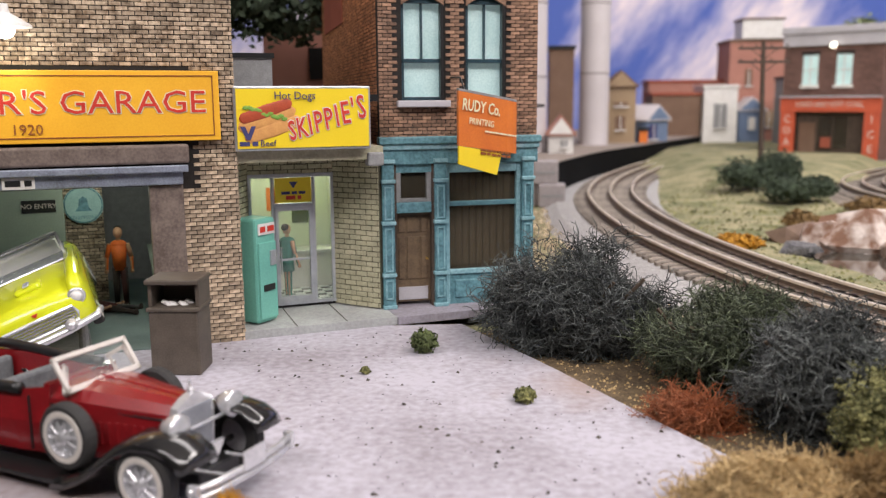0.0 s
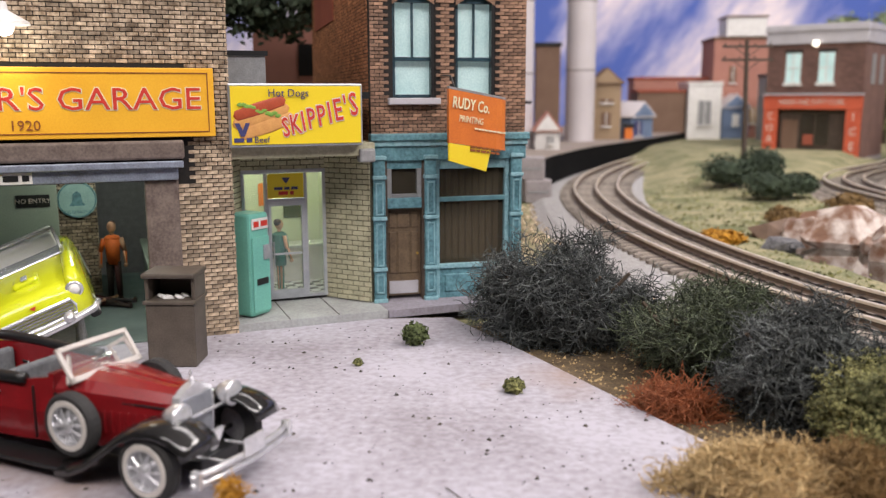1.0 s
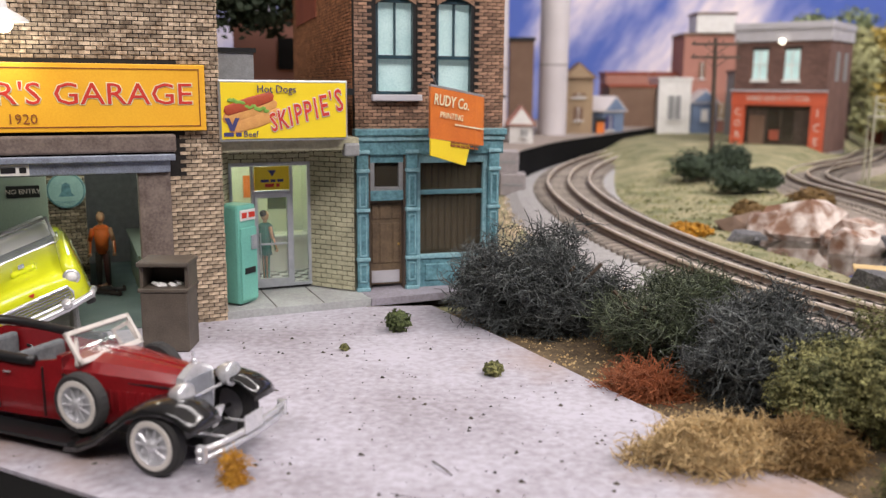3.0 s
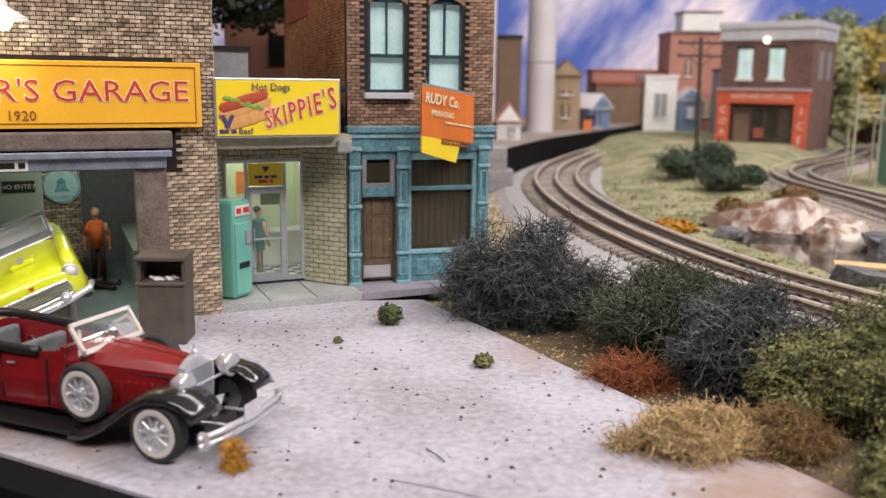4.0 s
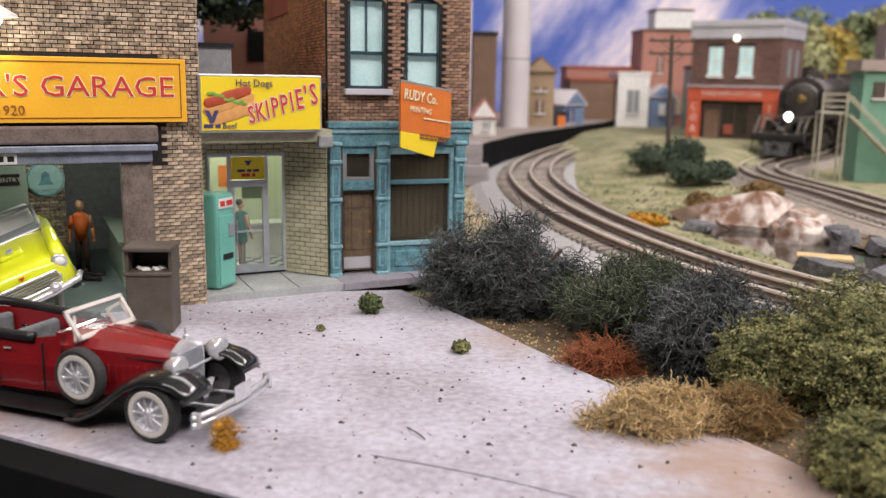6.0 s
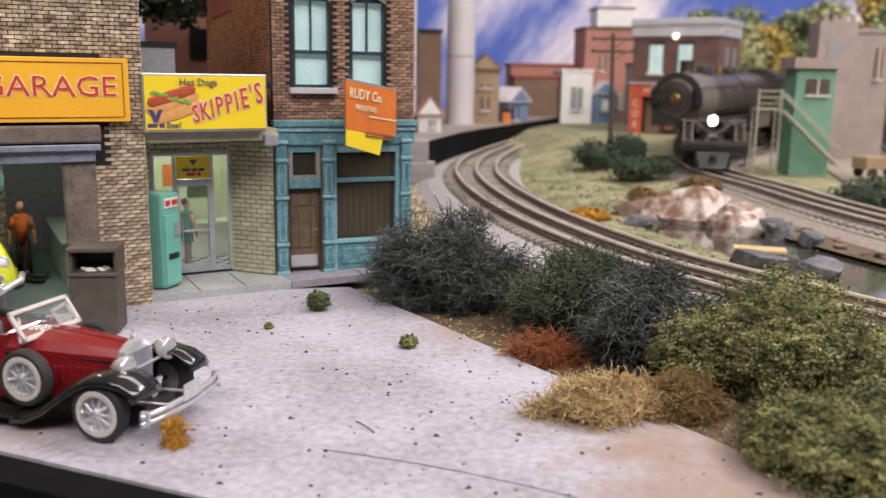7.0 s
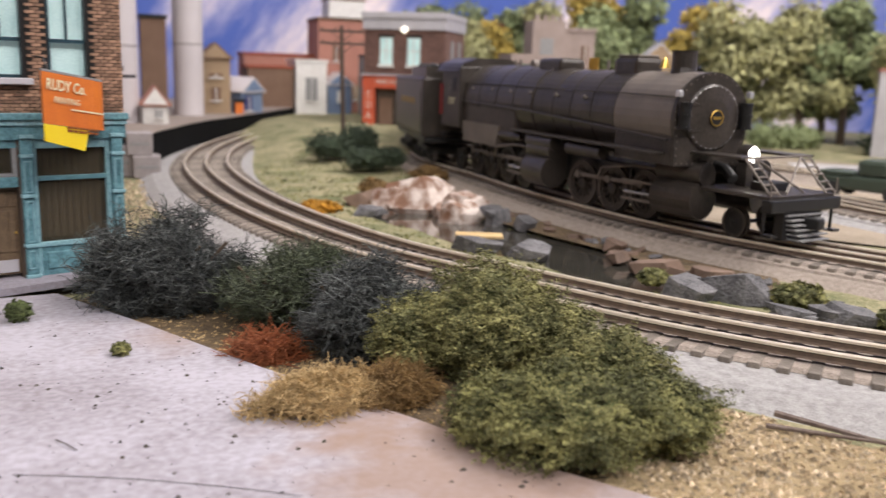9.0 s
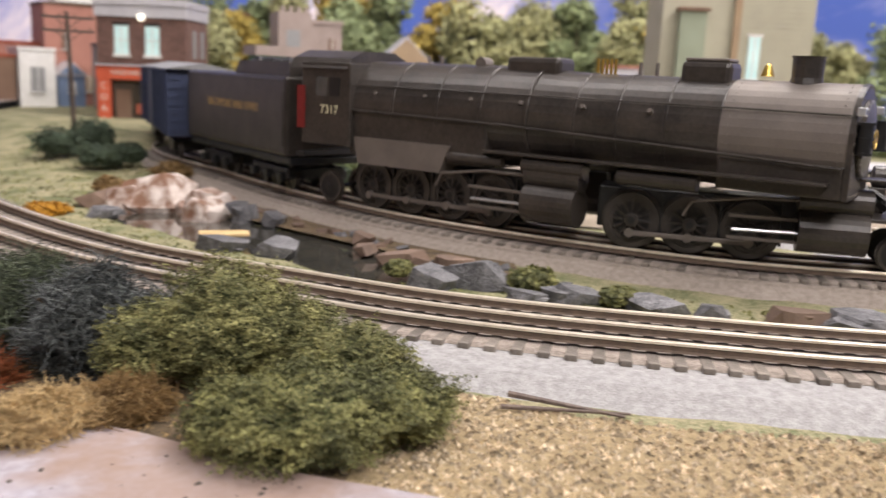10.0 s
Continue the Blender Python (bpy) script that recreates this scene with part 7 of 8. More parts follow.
    bmesh.ops.create_uvsphere(bm, u_segments=12, v_segments=8, radius=0.0045, matrix=pose(0, -0.010, 0))
    part("bulb", bm, LAMP_GLOW, l, "glowing bulb")


def block(name, x, y, z, w, d, h, material, label, category="building", roof=BLACK, gable=False, wins=(), turn=0, roof_h=0.02):
    b = thing(name, pose(x, y, z, 0, 0, turn), label, category)
    slab("wall", -w / 2, w / 2, 0, d, -0.036, h, material, b)
    if gable:
        part("roof", prism([(-w / 2 - 0.004, h - 0.002), (w / 2 + 0.004, h - 0.002), (w / 2 + 0.004, h), (0, h + roof_h + 0.003), (-w / 2 - 0.004, h)], -0.004, d + 0.004), roof, b)
        part("gable", prism([(-w / 2, h - 0.0001), (w / 2, h - 0.0001), (0, h + roof_h)], -0.0042, -0.0002), material, b)
    else:
        slab("roof", -w / 2 - 0.002, w / 2 + 0.002, -0.002, d + 0.002, h, h + 0.005, roof, b)
    for wx, wz, ww, wh, mm in wins:
        wi = slab("window", wx - ww / 2, wx + ww / 2, -0.002, 0.001, wz, wz + wh, mm, b)
        slab("window_frame", wx - 0.0006, wx + 0.0006, -0.003, -0.001, wz, wz + wh, WHITE, wi)
        slab("window_sill", wx - ww / 2 - 0.001, wx + ww / 2 + 0.001, -0.004, 0.001, wz - 0.002, wz, WHITE, wi)
    return b


def silo(x, y, z, r, h, label):
    s = thing("silo", pose(x, y, z), label, "silo")
    part("tank", cyl((0, 0, -0.005), (0, 0, h), r, n=36), TANK, s, smooth=False)
    for k in (0.28, 0.55, 0.8):
        part("hoop", add_lathe(bmesh.new(), [(r, h * k), (r * 1.025, h * k + 0.0006), (r * 1.025, h * k + 0.0022), (r, h * k + 0.0028)], None, 36), GREY_CRATE, s)
    part("cap", cyl((0, 0, h), (0, 0, h + r * 0.5), r * 1.02, r * 0.2, 36), TANK, s)


def platform():
    line = smooth_line([(-0.4, 0.86), (-0.05, 0.90), (0.035, 0.93), (0.072, 1.03), (0.130, 1.19), (0.243, 1.42), (0.41, 1.78), (0.45, 1.88)], 0.01)
    verts, faces, n = [], [], len(line)
    for p in line:
        verts += [(p.x, p.y, -0.012), (p.x, p.y, 0.024), (p.x, p.y, 0.032), (p.x - 0.05 if p.x > 0 else p.x, 2.0, 0.032)]
    for i in range(n - 1):
        a = i * 4
        faces += [(a, a + 4, a + 5, a + 1), (a + 2, a + 6, a + 7, a + 3)]
    w = raw("platform_edge", [(p.x, p.y, z) for p in line for z in (-0.012, 0.0315)], [(i * 2, i * 2 + 2, i * 2 + 3, i * 2 + 1) for i in range(n - 1)], MATTE_BLACK)
    tagged(w, "black retaining edge of the raised freight platform", "platform edge", kind="structure")
    t = raw("platform", [(p.x, p.y, 0.032) for p in line] + [(-0.4, 1.97, 0.032), (0.44, 1.97, 0.032)], [tuple(range(n)) + (n + 1, n)], PLATFORM)
    tagged(t, "dusty brown raised freight platform", "platform", kind="structure")


def far_side():
    z = 0.032
    silo(0.126, 1.335, z, 0.0212, 0.36, "tall pale grey riveted silo on the platform")
    silo(0.028, 1.16, z, 0.023, 0.33, "pale pinkish concrete silo beside low sheds")
    block("warehouse", 0.077, 1.30, z, 0.034, 0.06, 0.135, BROWN_WALL, "tall brown warehouse beside the silo")
    block("tan_elevator", 0.170, 1.38, z, 0.044, 0.05, 0.085, TAN_WALL, "tan wooden elevator with a gable roof", gable=True, roof=BROWN_WALL, wins=((0.0, 0.02, 0.014, 0.02, BROWN_WALL), (0.0, 0.055, 0.02, 0.006, BROWN_WALL)))
    block("blue_shed", 0.232, 1.425, z, 0.056, 0.075, 0.034, SHED_BLUE, "faded blue shed with a pale gable roof", gable=True, roof=TANK, turn=46, wins=((-0.012, 0.004, 0.018, 0.022, NAVY),))
    block("oil_drum_store", 0.206, 1.385, z, 0.012, 0.012, 0.018, ORANGE, "small orange store box by the blue shed", "box")
    block("store_front", 0.372, 1.62, z, 0.058, 0.09, 0.084, WHITE, "cream false-front store with tall window", roof=WHITE, wins=((0.0, 0.014, 0.022, 0.042, GREY_PAINT),))
    block("brown_store", 0.298, 1.63, z, 0.084, 0.09, 0.071, BROWN_WALL, "long brown brick store", roof=RED_WALL)
    block("red_hall", 0.335, 1.74, z, 0.14, 0.08, 0.095, PINK_BRICK, "low red-roofed brick hall", roof=RED_WALL)
    block("blue_house", 0.432, 1.64, z, 0.045, 0.05, 0.045, SHED_BLUE, "small blue house with white gable roof", "house", gable=True, roof=TANK, wins=((0.0, 0.012, 0.012, 0.02, WHITE),))
    block("brick_factory", 0.458, 1.70, 0.03, 0.11, 0.10, 0.168, PINK_BRICK, "tall faded red brick factory", roof=BROWN_WALL, wins=((-0.025, 0.015, 0.014, 0.03, TAN_WALL), (0.02, 0.015, 0.014, 0.03, TAN_WALL), (-0.02, 0.09, 0.012, 0.03, BROWN_WALL)))
    t = thing("rooftop_tank", pose(0.452, 1.695, 0.203), "white rectangular water tank on the factory roof", "water tank")
    slab("tank", -0.03, 0.042, 0, 0.06, 0, 0.034, WHITE, t, 0.002)
    slab("lid", -0.032, 0.044, -0.002, 0.062, 0.034, 0.037, BROWN_WALL, t)
    block("white_hut", 0.068, 1.13, z, 0.030, 0.04, 0.024, WHITE, "small white hut with gable roof", "hut", gable=True, roof=PINK_BRICK, wins=((0.004, 0.008, 0.008, 0.009, GREY_PAINT),))
    g = block("loading_office", 0.008, 1.00, z, 0.040, 0.05, 0.065, GREY_CRATE, "grey loading office with a dark awning", wins=((0.006, 0.018, 0.014, 0.022, GREY_PAINT),))
    part("awning", box(-0.022, 0.034, -0.020, 0.0, 0.058, 0.061), BLACK, g)
    for i, (x, y, zz, w, h) in enumerate(((0.046, 0.885, -0.004, 0.026, 0.022), (0.040, 0.890, 0.018, 0.024, 0.022), (0.022, 0.895, -0.004, 0.022, 0.03))):
        c = thing("concrete_block", pose(x, y, zz), "weathered grey concrete block stacked at the platform end", "block", "stacked blocks")
        slab("block", -w / 2, w / 2, -0.012, 0.012, 0, h, GREY_CRATE, c, 0.0012)
        slab("block_groove", -w / 2 + 0.003, w / 2 - 0.003, -0.0126, -0.0118, h * 0.45, h * 0.55, GREY_PAINT, c)
    # telegraph pole
    p = thing("telegraph_pole", pose(0.274, 1.0, 0.02), "dark wooden telegraph pole with two crossarms", "telegraph pole")
    part("pole", cyl((0, 0, -0.01), (-0.004, 0, 0.136), 0.0030, 0.0022, 10), WOOD_DARK, p)
    for zz in (0.128, 0.114):
        a = part("crossarm", box(-0.0300, 0.0235, -0.0028, -0.0012, zz, zz + 0.0028, 0.0003), WOOD_DARK, p)
        for k in range(4):
            part("insulator", cyl((-0.027 + k * 0.0155, -0.002, zz + 0.0028), (-0.027 + k * 0.0155, -0.002, zz + 0.0055), 0.0009, n=8), WOOD_DARK, a)
        for s in (-1, 1):
            part("brace", cyl((-0.0035, -0.0025, zz - 0.010), (-0.0035 + s * 0.013, -0.0025, zz), 0.0006, n=5), WOOD_DARK, p)
    # tower with stair, masonry block behind
    g = block("grey_mill", 0.672, 1.18, 0.015, 0.075, 0.09, 0.158, GREY_STONE, "grey-pink masonry mill with narrow windows", roof=GREY_STONE, turn=-14, wins=((0.022, 0.095, 0.010, 0.042, BROWN_WALL), (-0.022, 0.118, 0.018, 0.028, GREY_PAINT)))
    slab("stair_tower", -0.062, -0.012, -0.012, 0.05, -0.03, 0.172, GREY_STONE, g)
    slab("tower_window", -0.050, -0.030, -0.013, -0.0118, 0.118, 0.146, GREY_PAINT, g)
    for k in range(4):
        slab("merlon", -0.058 + k * 0.012, -0.052 + k * 0.012, -0.010, -0.004, 0.172, 0.180, GREY_STONE, g)
    s = block("signal_tower", 0.507, 0.98, 0.012, 0.044, 0.045, 0.108, GREEN_TOWER, "green wooden signal tower with outside stair", "signal tower", roof=GREY_STONE, turn=-8, wins=((0.002, 0.078, 0.026, 0.018, WOOD_DARK),))
    slab("roof_fascia", -0.028, 0.028, -0.006, 0.048, 0.108, 0.120, GREY_STONE, s)
    part("landing", box(-0.068, -0.040, -0.012, 0.010, 0.060, 0.062), SIDING, s)
    for k in range(3):
        part("rail_bar", box(-0.068, -0.040, -0.0125, -0.0115, 0.067 + k * 0.007, 0.0684 + k * 0.007), SIDING, s)
    for x in (-0.067, -0.041):
        part("landing_post", cyl((x, -0.012, -0.02), (x, -0.012, 0.084), 0.0013, n=6), SIDING, s)
        part("landing_post", cyl((x, 0.008, -0.02), (x, 0.008, 0.062), 0.0013, n=6), SIDING, s)
    for i in range(14):
        part("stair_tread", box(-0.040 + i * 0.0045, -0.034 + i * 0.0045, -0.022, -0.008, 0.057 - i * 0.0042, 0.0583 - i * 0.0042), SIDING, s)
    for yy in (-0.022, -0.008):
        part("stringer", add_tube(bmesh.new(), [(-0.041, yy, 0.060), (0.026, yy, -0.002)], 0.0014, 5), SIDING, s)
        part("stair_rail", add_tube(bmesh.new(), [(-0.041, yy, 0.080), (0.026, yy, 0.018)], 0.0011, 5), SIDING, s)
    block("red_store", 0.85, 1.76, 0.02, 0.13, 0.06, 0.19, RED_WALL, "brick red store behind the mill", roof=BROWN_WALL, wins=((-0.03, 0.10, 0.012, 0.03, PINK_BRICK), (0.0, 0.10, 0.012, 0.03, PINK_BRICK)))
    block("long_shed", 0.505, 1.56, 0.02, 0.09, 0.05, 0.108, GREY_PAINT, "long grey shed behind the coal office", "shed")
    # clapboard house at the far right
    h = thing("clapboard_house", pose(0.965, 0.635, 0.0, 0, 0, -40), "pale clapboard house with lit window and green porch", "house")
    slab("wall", -0.020, 0.075, 0, 0.12, -0.01, 0.30, SIDING, h)
    slab("wing_wall", -0.105, -0.0201, 0.004, 0.12, -0.01, 0.26, SIDING, h)
    for i in range(46):
        slab("board", -0.012, 0.076, -0.0012, 0.0002, 0.006 + i * 0.0064, 0.0118 + i * 0.0064, SIDING, h)
    slab("corner_board", -0.020, -0.012, -0.003, 0.0, 0, 0.30, TAN_WALL, h)
    for a, b2 in ((0.0, 0.118), (0.045, 0.03)):
        w = slab("window", a, a + 0.014, -0.003, -0.0008, b2, b2 + 0.05, LIT, h, label="lit window")
        slab("window_frame", a - 0.002, a + 0.016, -0.0035, -0.001, b2 + 0.05, b2 + 0.053, WHITE, w)
        slab("window_frame", a + 0.0065, a + 0.0075, -0.0038, -0.0028, b2, b2 + 0.05, WHITE, w)
        slab("window_sill", a - 0.002, a + 0.016, -0.005, -0.001, b2 - 0.003, b2, WHITE, w)
    slab("annex", -0.086, -0.055, -0.012, 0.003, -0.01, 0.195, ANNEX, h)
    slab("annex_roof", -0.089, -0.052, -0.015, 0.003, 0.195, 0.199, BROWN_WALL, h)
    # small corrugated roundhouse shed and a parked pickup
    d = thing("boathouse", pose(0.800, 1.08, 0.0, 0, 0, -20) @ Matrix.Diagonal((1.3, 1.3, 1.3, 1)), "pale blue shed with an arched corrugated roof", "shed")
    slab("wall", -0.04, 0.04, 0, 0.05, -0.01, 0.045, SHED_BLUE, d)
    part("arched_roof", prism([(0.026 * math.cos(math.pi * i / 12), 0.044 + 0.026 * math.sin(math.pi * i / 12)) for i in range(13)], -0.004, 0.05), CORNICE, d)
    for i in range(12):
        slab("panel", -0.039 + i * 0.0066, -0.035 + i * 0.0066, -0.0015, 0.0, 0.0, 0.044, CORNICE, d)
    v = thing("pickup_truck", pose(0.70, 0.62, 0.0, 0, 0, -70), "dark olive pickup truck parked by the yard tracks", "truck")
    part("body", box(-0.045, 0.045, -0.018, 0.018, 0.008, 0.022, 0.003), OLIVE_CAR, v)
    cb = part("cab", box(-0.008, 0.022, -0.016, 0.016, 0.022, 0.038, 0.004), OLIVE_CAR, v)
    part("windscreen", box(0.020, 0.0225, -0.013, 0.013, 0.025, 0.035), GLASS, cb)
    part("bed_rail", box(-0.045, -0.010, -0.018, 0.018, 0.022, 0.025, 0.001), OLIVE_CAR, v)
    for x in (0.028, -0.028):
        for s in (-1, 1):
            part("wheel", cyl((x, s * 0.016, 0.0078), (x, s * 0.0195, 0.0078), 0.0078, n=16), RUBBER, v)
    v = thing("flatbed_truck", pose(0.565, 0.93, 0.0, 0, 0, 10), "small old flatbed truck parked beside the signal tower", "truck")
    part("bed", box(-0.028, 0.006, -0.012, 0.012, 0.010, 0.024, 0.001), TAN_WALL, v)
    part("cab", box(0.008, 0.030, -0.010, 0.010, 0.008, 0.022, 0.002), OLIVE_CAR, v)
    for x in (0.022, -0.018):
        for s in (-1, 1):
            part("wheel", cyl((x, s * 0.010, 0.006), (x, s * 0.0125, 0.006), 0.006, n=14), RUBBER, v)
    d = raw("ground_yard", [(x, y, -0.0025) for x, y in ((0.455, 0.52), (0.57, 0.36), (0.78, 0.16), (1.05, 0.20), (1.20, 0.60), (0.98, 0.98), (0.90, 1.22), (0.62, 1.20), (0.53, 0.95), (0.46, 0.72))], [tuple(range(10))], DUST)
    tagged(d, "dusty tan yard ground between the tracks", "ground", kind="structure")
    d = raw("road", [(x, y, 0.0005) for x, y in ((0.80, 0.80), (1.35, 0.52), (1.42, 0.66), (0.88, 0.93))], [(0, 1, 2, 3)], WHITE_ROAD)
    tagged(d, "pale dusty road at the edge of the wood", "road", kind="structure")
    block("pink_barn", 0.985, 1.40, 0.0, 0.11, 0.08, 0.12, TAN_WALL, "tan barn with a pale pink roof among trees", gable=True, roof=CORNICE, turn=-25, roof_h=0.05)
    block("pale_house", 1.20, 1.00, 0.0, 0.13, 0.08, 0.13, CORNICE, "pale house with a dark arch among trees", turn=-45, roof=PINK_BRICK, wins=((0.0, 0.03, 0.03, 0.04, BROWN_WALL),))
    # woods
    rnd = random.Random(21)
    for i in range(34):
        k = i / 33
        x = 0.72 + 0.95 * k + rnd.uniform(-0.05, 0.05)
        y = 1.86 - 1.12 * k ** 1.3 + rnd.uniform(-0.10, 0.08)
        m = rnd.choice((WOOD_GREEN, WOOD_OLIVE, WOOD_GREEN, WOOD_OLIVE, LEAF_GOLD))
        h2 = rnd.uniform(0.19, 0.30)
        tree(x, y, 0.0, h2, h2 * rnd.uniform(0.38, 0.55), m, {WOOD_GREEN: "green", WOOD_OLIVE: "olive green", LEAF_GOLD: "golden autumn"}[m] + " leafy model tree at the wood's edge", 100 + i, 5200)
    for x, y, h2, m, lb in ((0.665, 1.58, 0.20, WOOD_OLIVE, "olive green"), (0.80, 1.32, 0.22, WOOD_GREEN, "green")):
        tree(x, y, 0.0, h2, h2 * 0.45, m, lb + " leafy model tree behind the mill", 77, 5200)
    for i in range(14):
        x, y = 0.86 + 0.07 * i + rnd.uniform(-0.02, 0.02), 1.42 - 0.065 * i + rnd.uniform(-0.03, 0.03)
        leaf_bush(x, y, 0.0, [(0, 0, 0.015, 0.045, 0.04, 0.03), (0.04, 0.01, 0.012, 0.03, 0.03, 0.022)], 1300, 0.0032, rnd.choice((WOOD_OLIVE, LEAF_DARK, WOOD_GREEN)), "low leafy bush along the wood's edge", 300 + i)


# ---- ground cover near the tracks ----
def greenery():
    wire_bush(0.036, 0.388, -0.003, (0.049, 0.032, 0.050), 8000, BUSH_BLUE, "tangled blue-grey wiry shrub beside the concrete lot", 1)
    wire_bush(0.020, 0.408, -0.003, (0.030, 0.020, 0.042), 2200, BUSH_BLUE, "thin blue-grey wiry shrub against the printing shop", 2)
    wire_bush(0.082, 0.345, -0.003, (0.040, 0.034, 0.040), 6800, BUSH_GREEN, "dark green wiry shrub beside the lot", 3)
    wire_bush(0.106, 0.304, -0.003, (0.034, 0.030, 0.041), 6800, BUSH_BLUE, "dense blue-green wiry shrub beside straw tufts", 4)
    # LEAF_DEEP cores put dark, shade-like depth inside these three olive bushes
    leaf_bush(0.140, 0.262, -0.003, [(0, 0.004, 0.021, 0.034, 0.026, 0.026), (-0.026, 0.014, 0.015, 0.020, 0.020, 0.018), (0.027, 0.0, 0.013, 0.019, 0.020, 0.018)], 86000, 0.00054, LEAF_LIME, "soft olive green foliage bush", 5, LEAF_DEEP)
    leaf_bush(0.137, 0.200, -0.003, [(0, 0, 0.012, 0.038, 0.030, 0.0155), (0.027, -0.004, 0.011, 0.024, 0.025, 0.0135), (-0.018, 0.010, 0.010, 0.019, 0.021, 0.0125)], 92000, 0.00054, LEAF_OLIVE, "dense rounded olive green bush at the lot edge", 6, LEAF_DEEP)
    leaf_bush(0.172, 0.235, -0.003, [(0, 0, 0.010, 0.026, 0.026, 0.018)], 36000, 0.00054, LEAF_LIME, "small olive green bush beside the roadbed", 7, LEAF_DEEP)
    moss("straw_tuft", 0.070, 0.247, 0.0, (0.024, 0.015, 0.014), 2900, STRAW, "pale straw tuft lying on the lot's edge", "dry grass", 11, 0.008)
    moss("straw_tuft", 0.098, 0.250, -0.002, (0.022, 0.014, 0.013), 2200, STRAW_BROWN, "brown fibrous tuft beside the straw", "dry grass", 12, 0.008)
    moss("rust_moss", 0.064, 0.305, -0.003, (0.016, 0.011, 0.012), 800, RUST_MOSS, "rust-brown curly moss under the shrubs", "moss", 13)
    moss("ochre_moss", -0.0575, 0.2265, 0.0, (0.0032, 0.0030, 0.0105), 260, GOLD_MOSS, "ochre moss tuft on the lot beside the red car", "moss", 14, 0.005)
    for x, y, rr, h, n, sd in ((-0.0265, 0.372, 0.0060, 0.0085, 900, 15), (0.0125, 0.317, 0.0042, 0.0045, 420, 16), (-0.045, 0.344, 0.0020, 0.002, 120, 17)):
        leaf_bush(x, y, 0.0, [(0, 0, h * 0.55, rr, rr, h * 0.6)], n, 0.0009, LEAF_DEEP if h > 0.005 else LEAF_OLIVE, "small green weed clump on the concrete lot", sd)
    b = thing("twig", Matrix(), "thin dark twig lying on the concrete lot", "twig")
    part("stem", add_tube(bmesh.new(), [(-0.0005, 0.233, 0.0004), (-0.003, 0.236, 0.0012), (-0.006, 0.2415, 0.0005)], 0.00022, 5), CRUMB, b)
    # strip of leafy soil under the shrubs
    s = raw("soil_bed", [(-0.010, 0.414, -0.003), (0.05, 0.43, -0.003), (0.115, 0.385, -0.003), (0.15, 0.31, -0.003), (0.19, 0.25, -0.003), (0.20, 0.185, -0.003), (0.16, 0.145, -0.003), (0.12, 0.186, -0.003), (0.098, 0.226, -0.003), (0.058, 0.290, -0.003), (0.022, 0.354, -0.003)], [tuple(range(11))[::-1]], SOIL)
    tagged(s, "dark leafy soil bed beside the concrete lot", "soil", kind="structure")
    scatter("leaf_litter", 6000, 31, lambda r: (r.uniform(-0.01, 0.19), r.uniform(0.15, 0.43)), [(-0.010, 0.416), (0.05, 0.43), (0.115, 0.385), (0.19, 0.25), (0.20, 0.185), (0.16, 0.145), (0.12, 0.188), (0.06, 0.292)], 0.0007, STRAW, -0.003, "tan and brown leaf litter over the soil bed", "leaf litter")
    bed = raw("gravel_bed", [(0.132, 0.172, -0.0026), (0.170, 0.215, -0.0026), (0.205, 0.215, -0.0026), (0.224, 0.178, -0.0026), (0.248, 0.150, -0.0026), (0.296, 0.104, -0.0026), (0.42, 0.0, -0.0026), (0.32, 0.02, -0.0026), (0.18, 0.088, -0.0026)], [tuple(range(9))[::-1]], GRAVEL_BED)
    tagged(bed, "golden gravel ground beside the roadbed", "gravel", kind="structure")
    scatter("gravel", 17000, 32, lambda r: (r.uniform(0.13, 0.42), r.uniform(0.0, 0.215)), [(0.130, 0.170), (0.165, 0.225), (0.20, 0.222), (0.224, 0.182), (0.248, 0.153), (0.296, 0.108), (0.42, 0.0), (0.32, 0.02), (0.172, 0.092)], 0.0012, GRAVEL, -0.0026, "loose golden and white gravel stones", "gravel")
    scatter("gravel_behind", 2600, 33, lambda r: (r.uniform(0.0, 0.11), r.uniform(0.42, 0.85)), [(0.02, 0.43), (0.115, 0.42), (0.085, 0.52), (0.065, 0.66), (0.06, 0.85), (0.02, 0.85)], 0.0013, GRAVEL, -0.003, "golden gravel behind the printing shop", "gravel")
    # island between the lines
    rnd = random.Random(40)
    for x, y, z, rr, h, m, lb in ((0.243, 0.955, 0.012, 0.030, 0.026, LEAF_DARK, "dark green"), (0.285, 0.975, 0.016, 0.026, 0.030, LEAF_DARK, "dark green"), (0.268, 0.890, 0.006, 0.030, 0.022, LEAF_DARK, "dark green"), (0.300, 0.90, 0.008, 0.020, 0.018, LEAF_DARK, "dark green"), (0.238, 0.745, -0.003, 0.018, 0.014, STRAW_BROWN, "brown"), (0.163, 0.655, -0.004, 0.020, 0.010, GOLD_MOSS, "ochre"), (0.430, 0.72, -0.003, 0.036, 0.026, LEAF_DARK, "dark green"), (0.468, 0.755, -0.003, 0.030, 0.024, LEAF_DEEP, "green"), (0.31, 0.80, 0.0, 0.022, 0.016, STRAW_BROWN, "brown"), (0.335, 0.318, 0.0, 0.016, 0.010, LEAF_OLIVE, "olive green"), (0.288, 0.377, 0.0, 0.010, 0.007, LEAF_OLIVE, "olive green"), (0.355, 0.275, 0.0, 0.012, 0.007, LEAF_OLIVE, "olive green"), (0.075, 0.48, -0.003, 0.010, 0.006, LEAF_DARK, "dark green")):
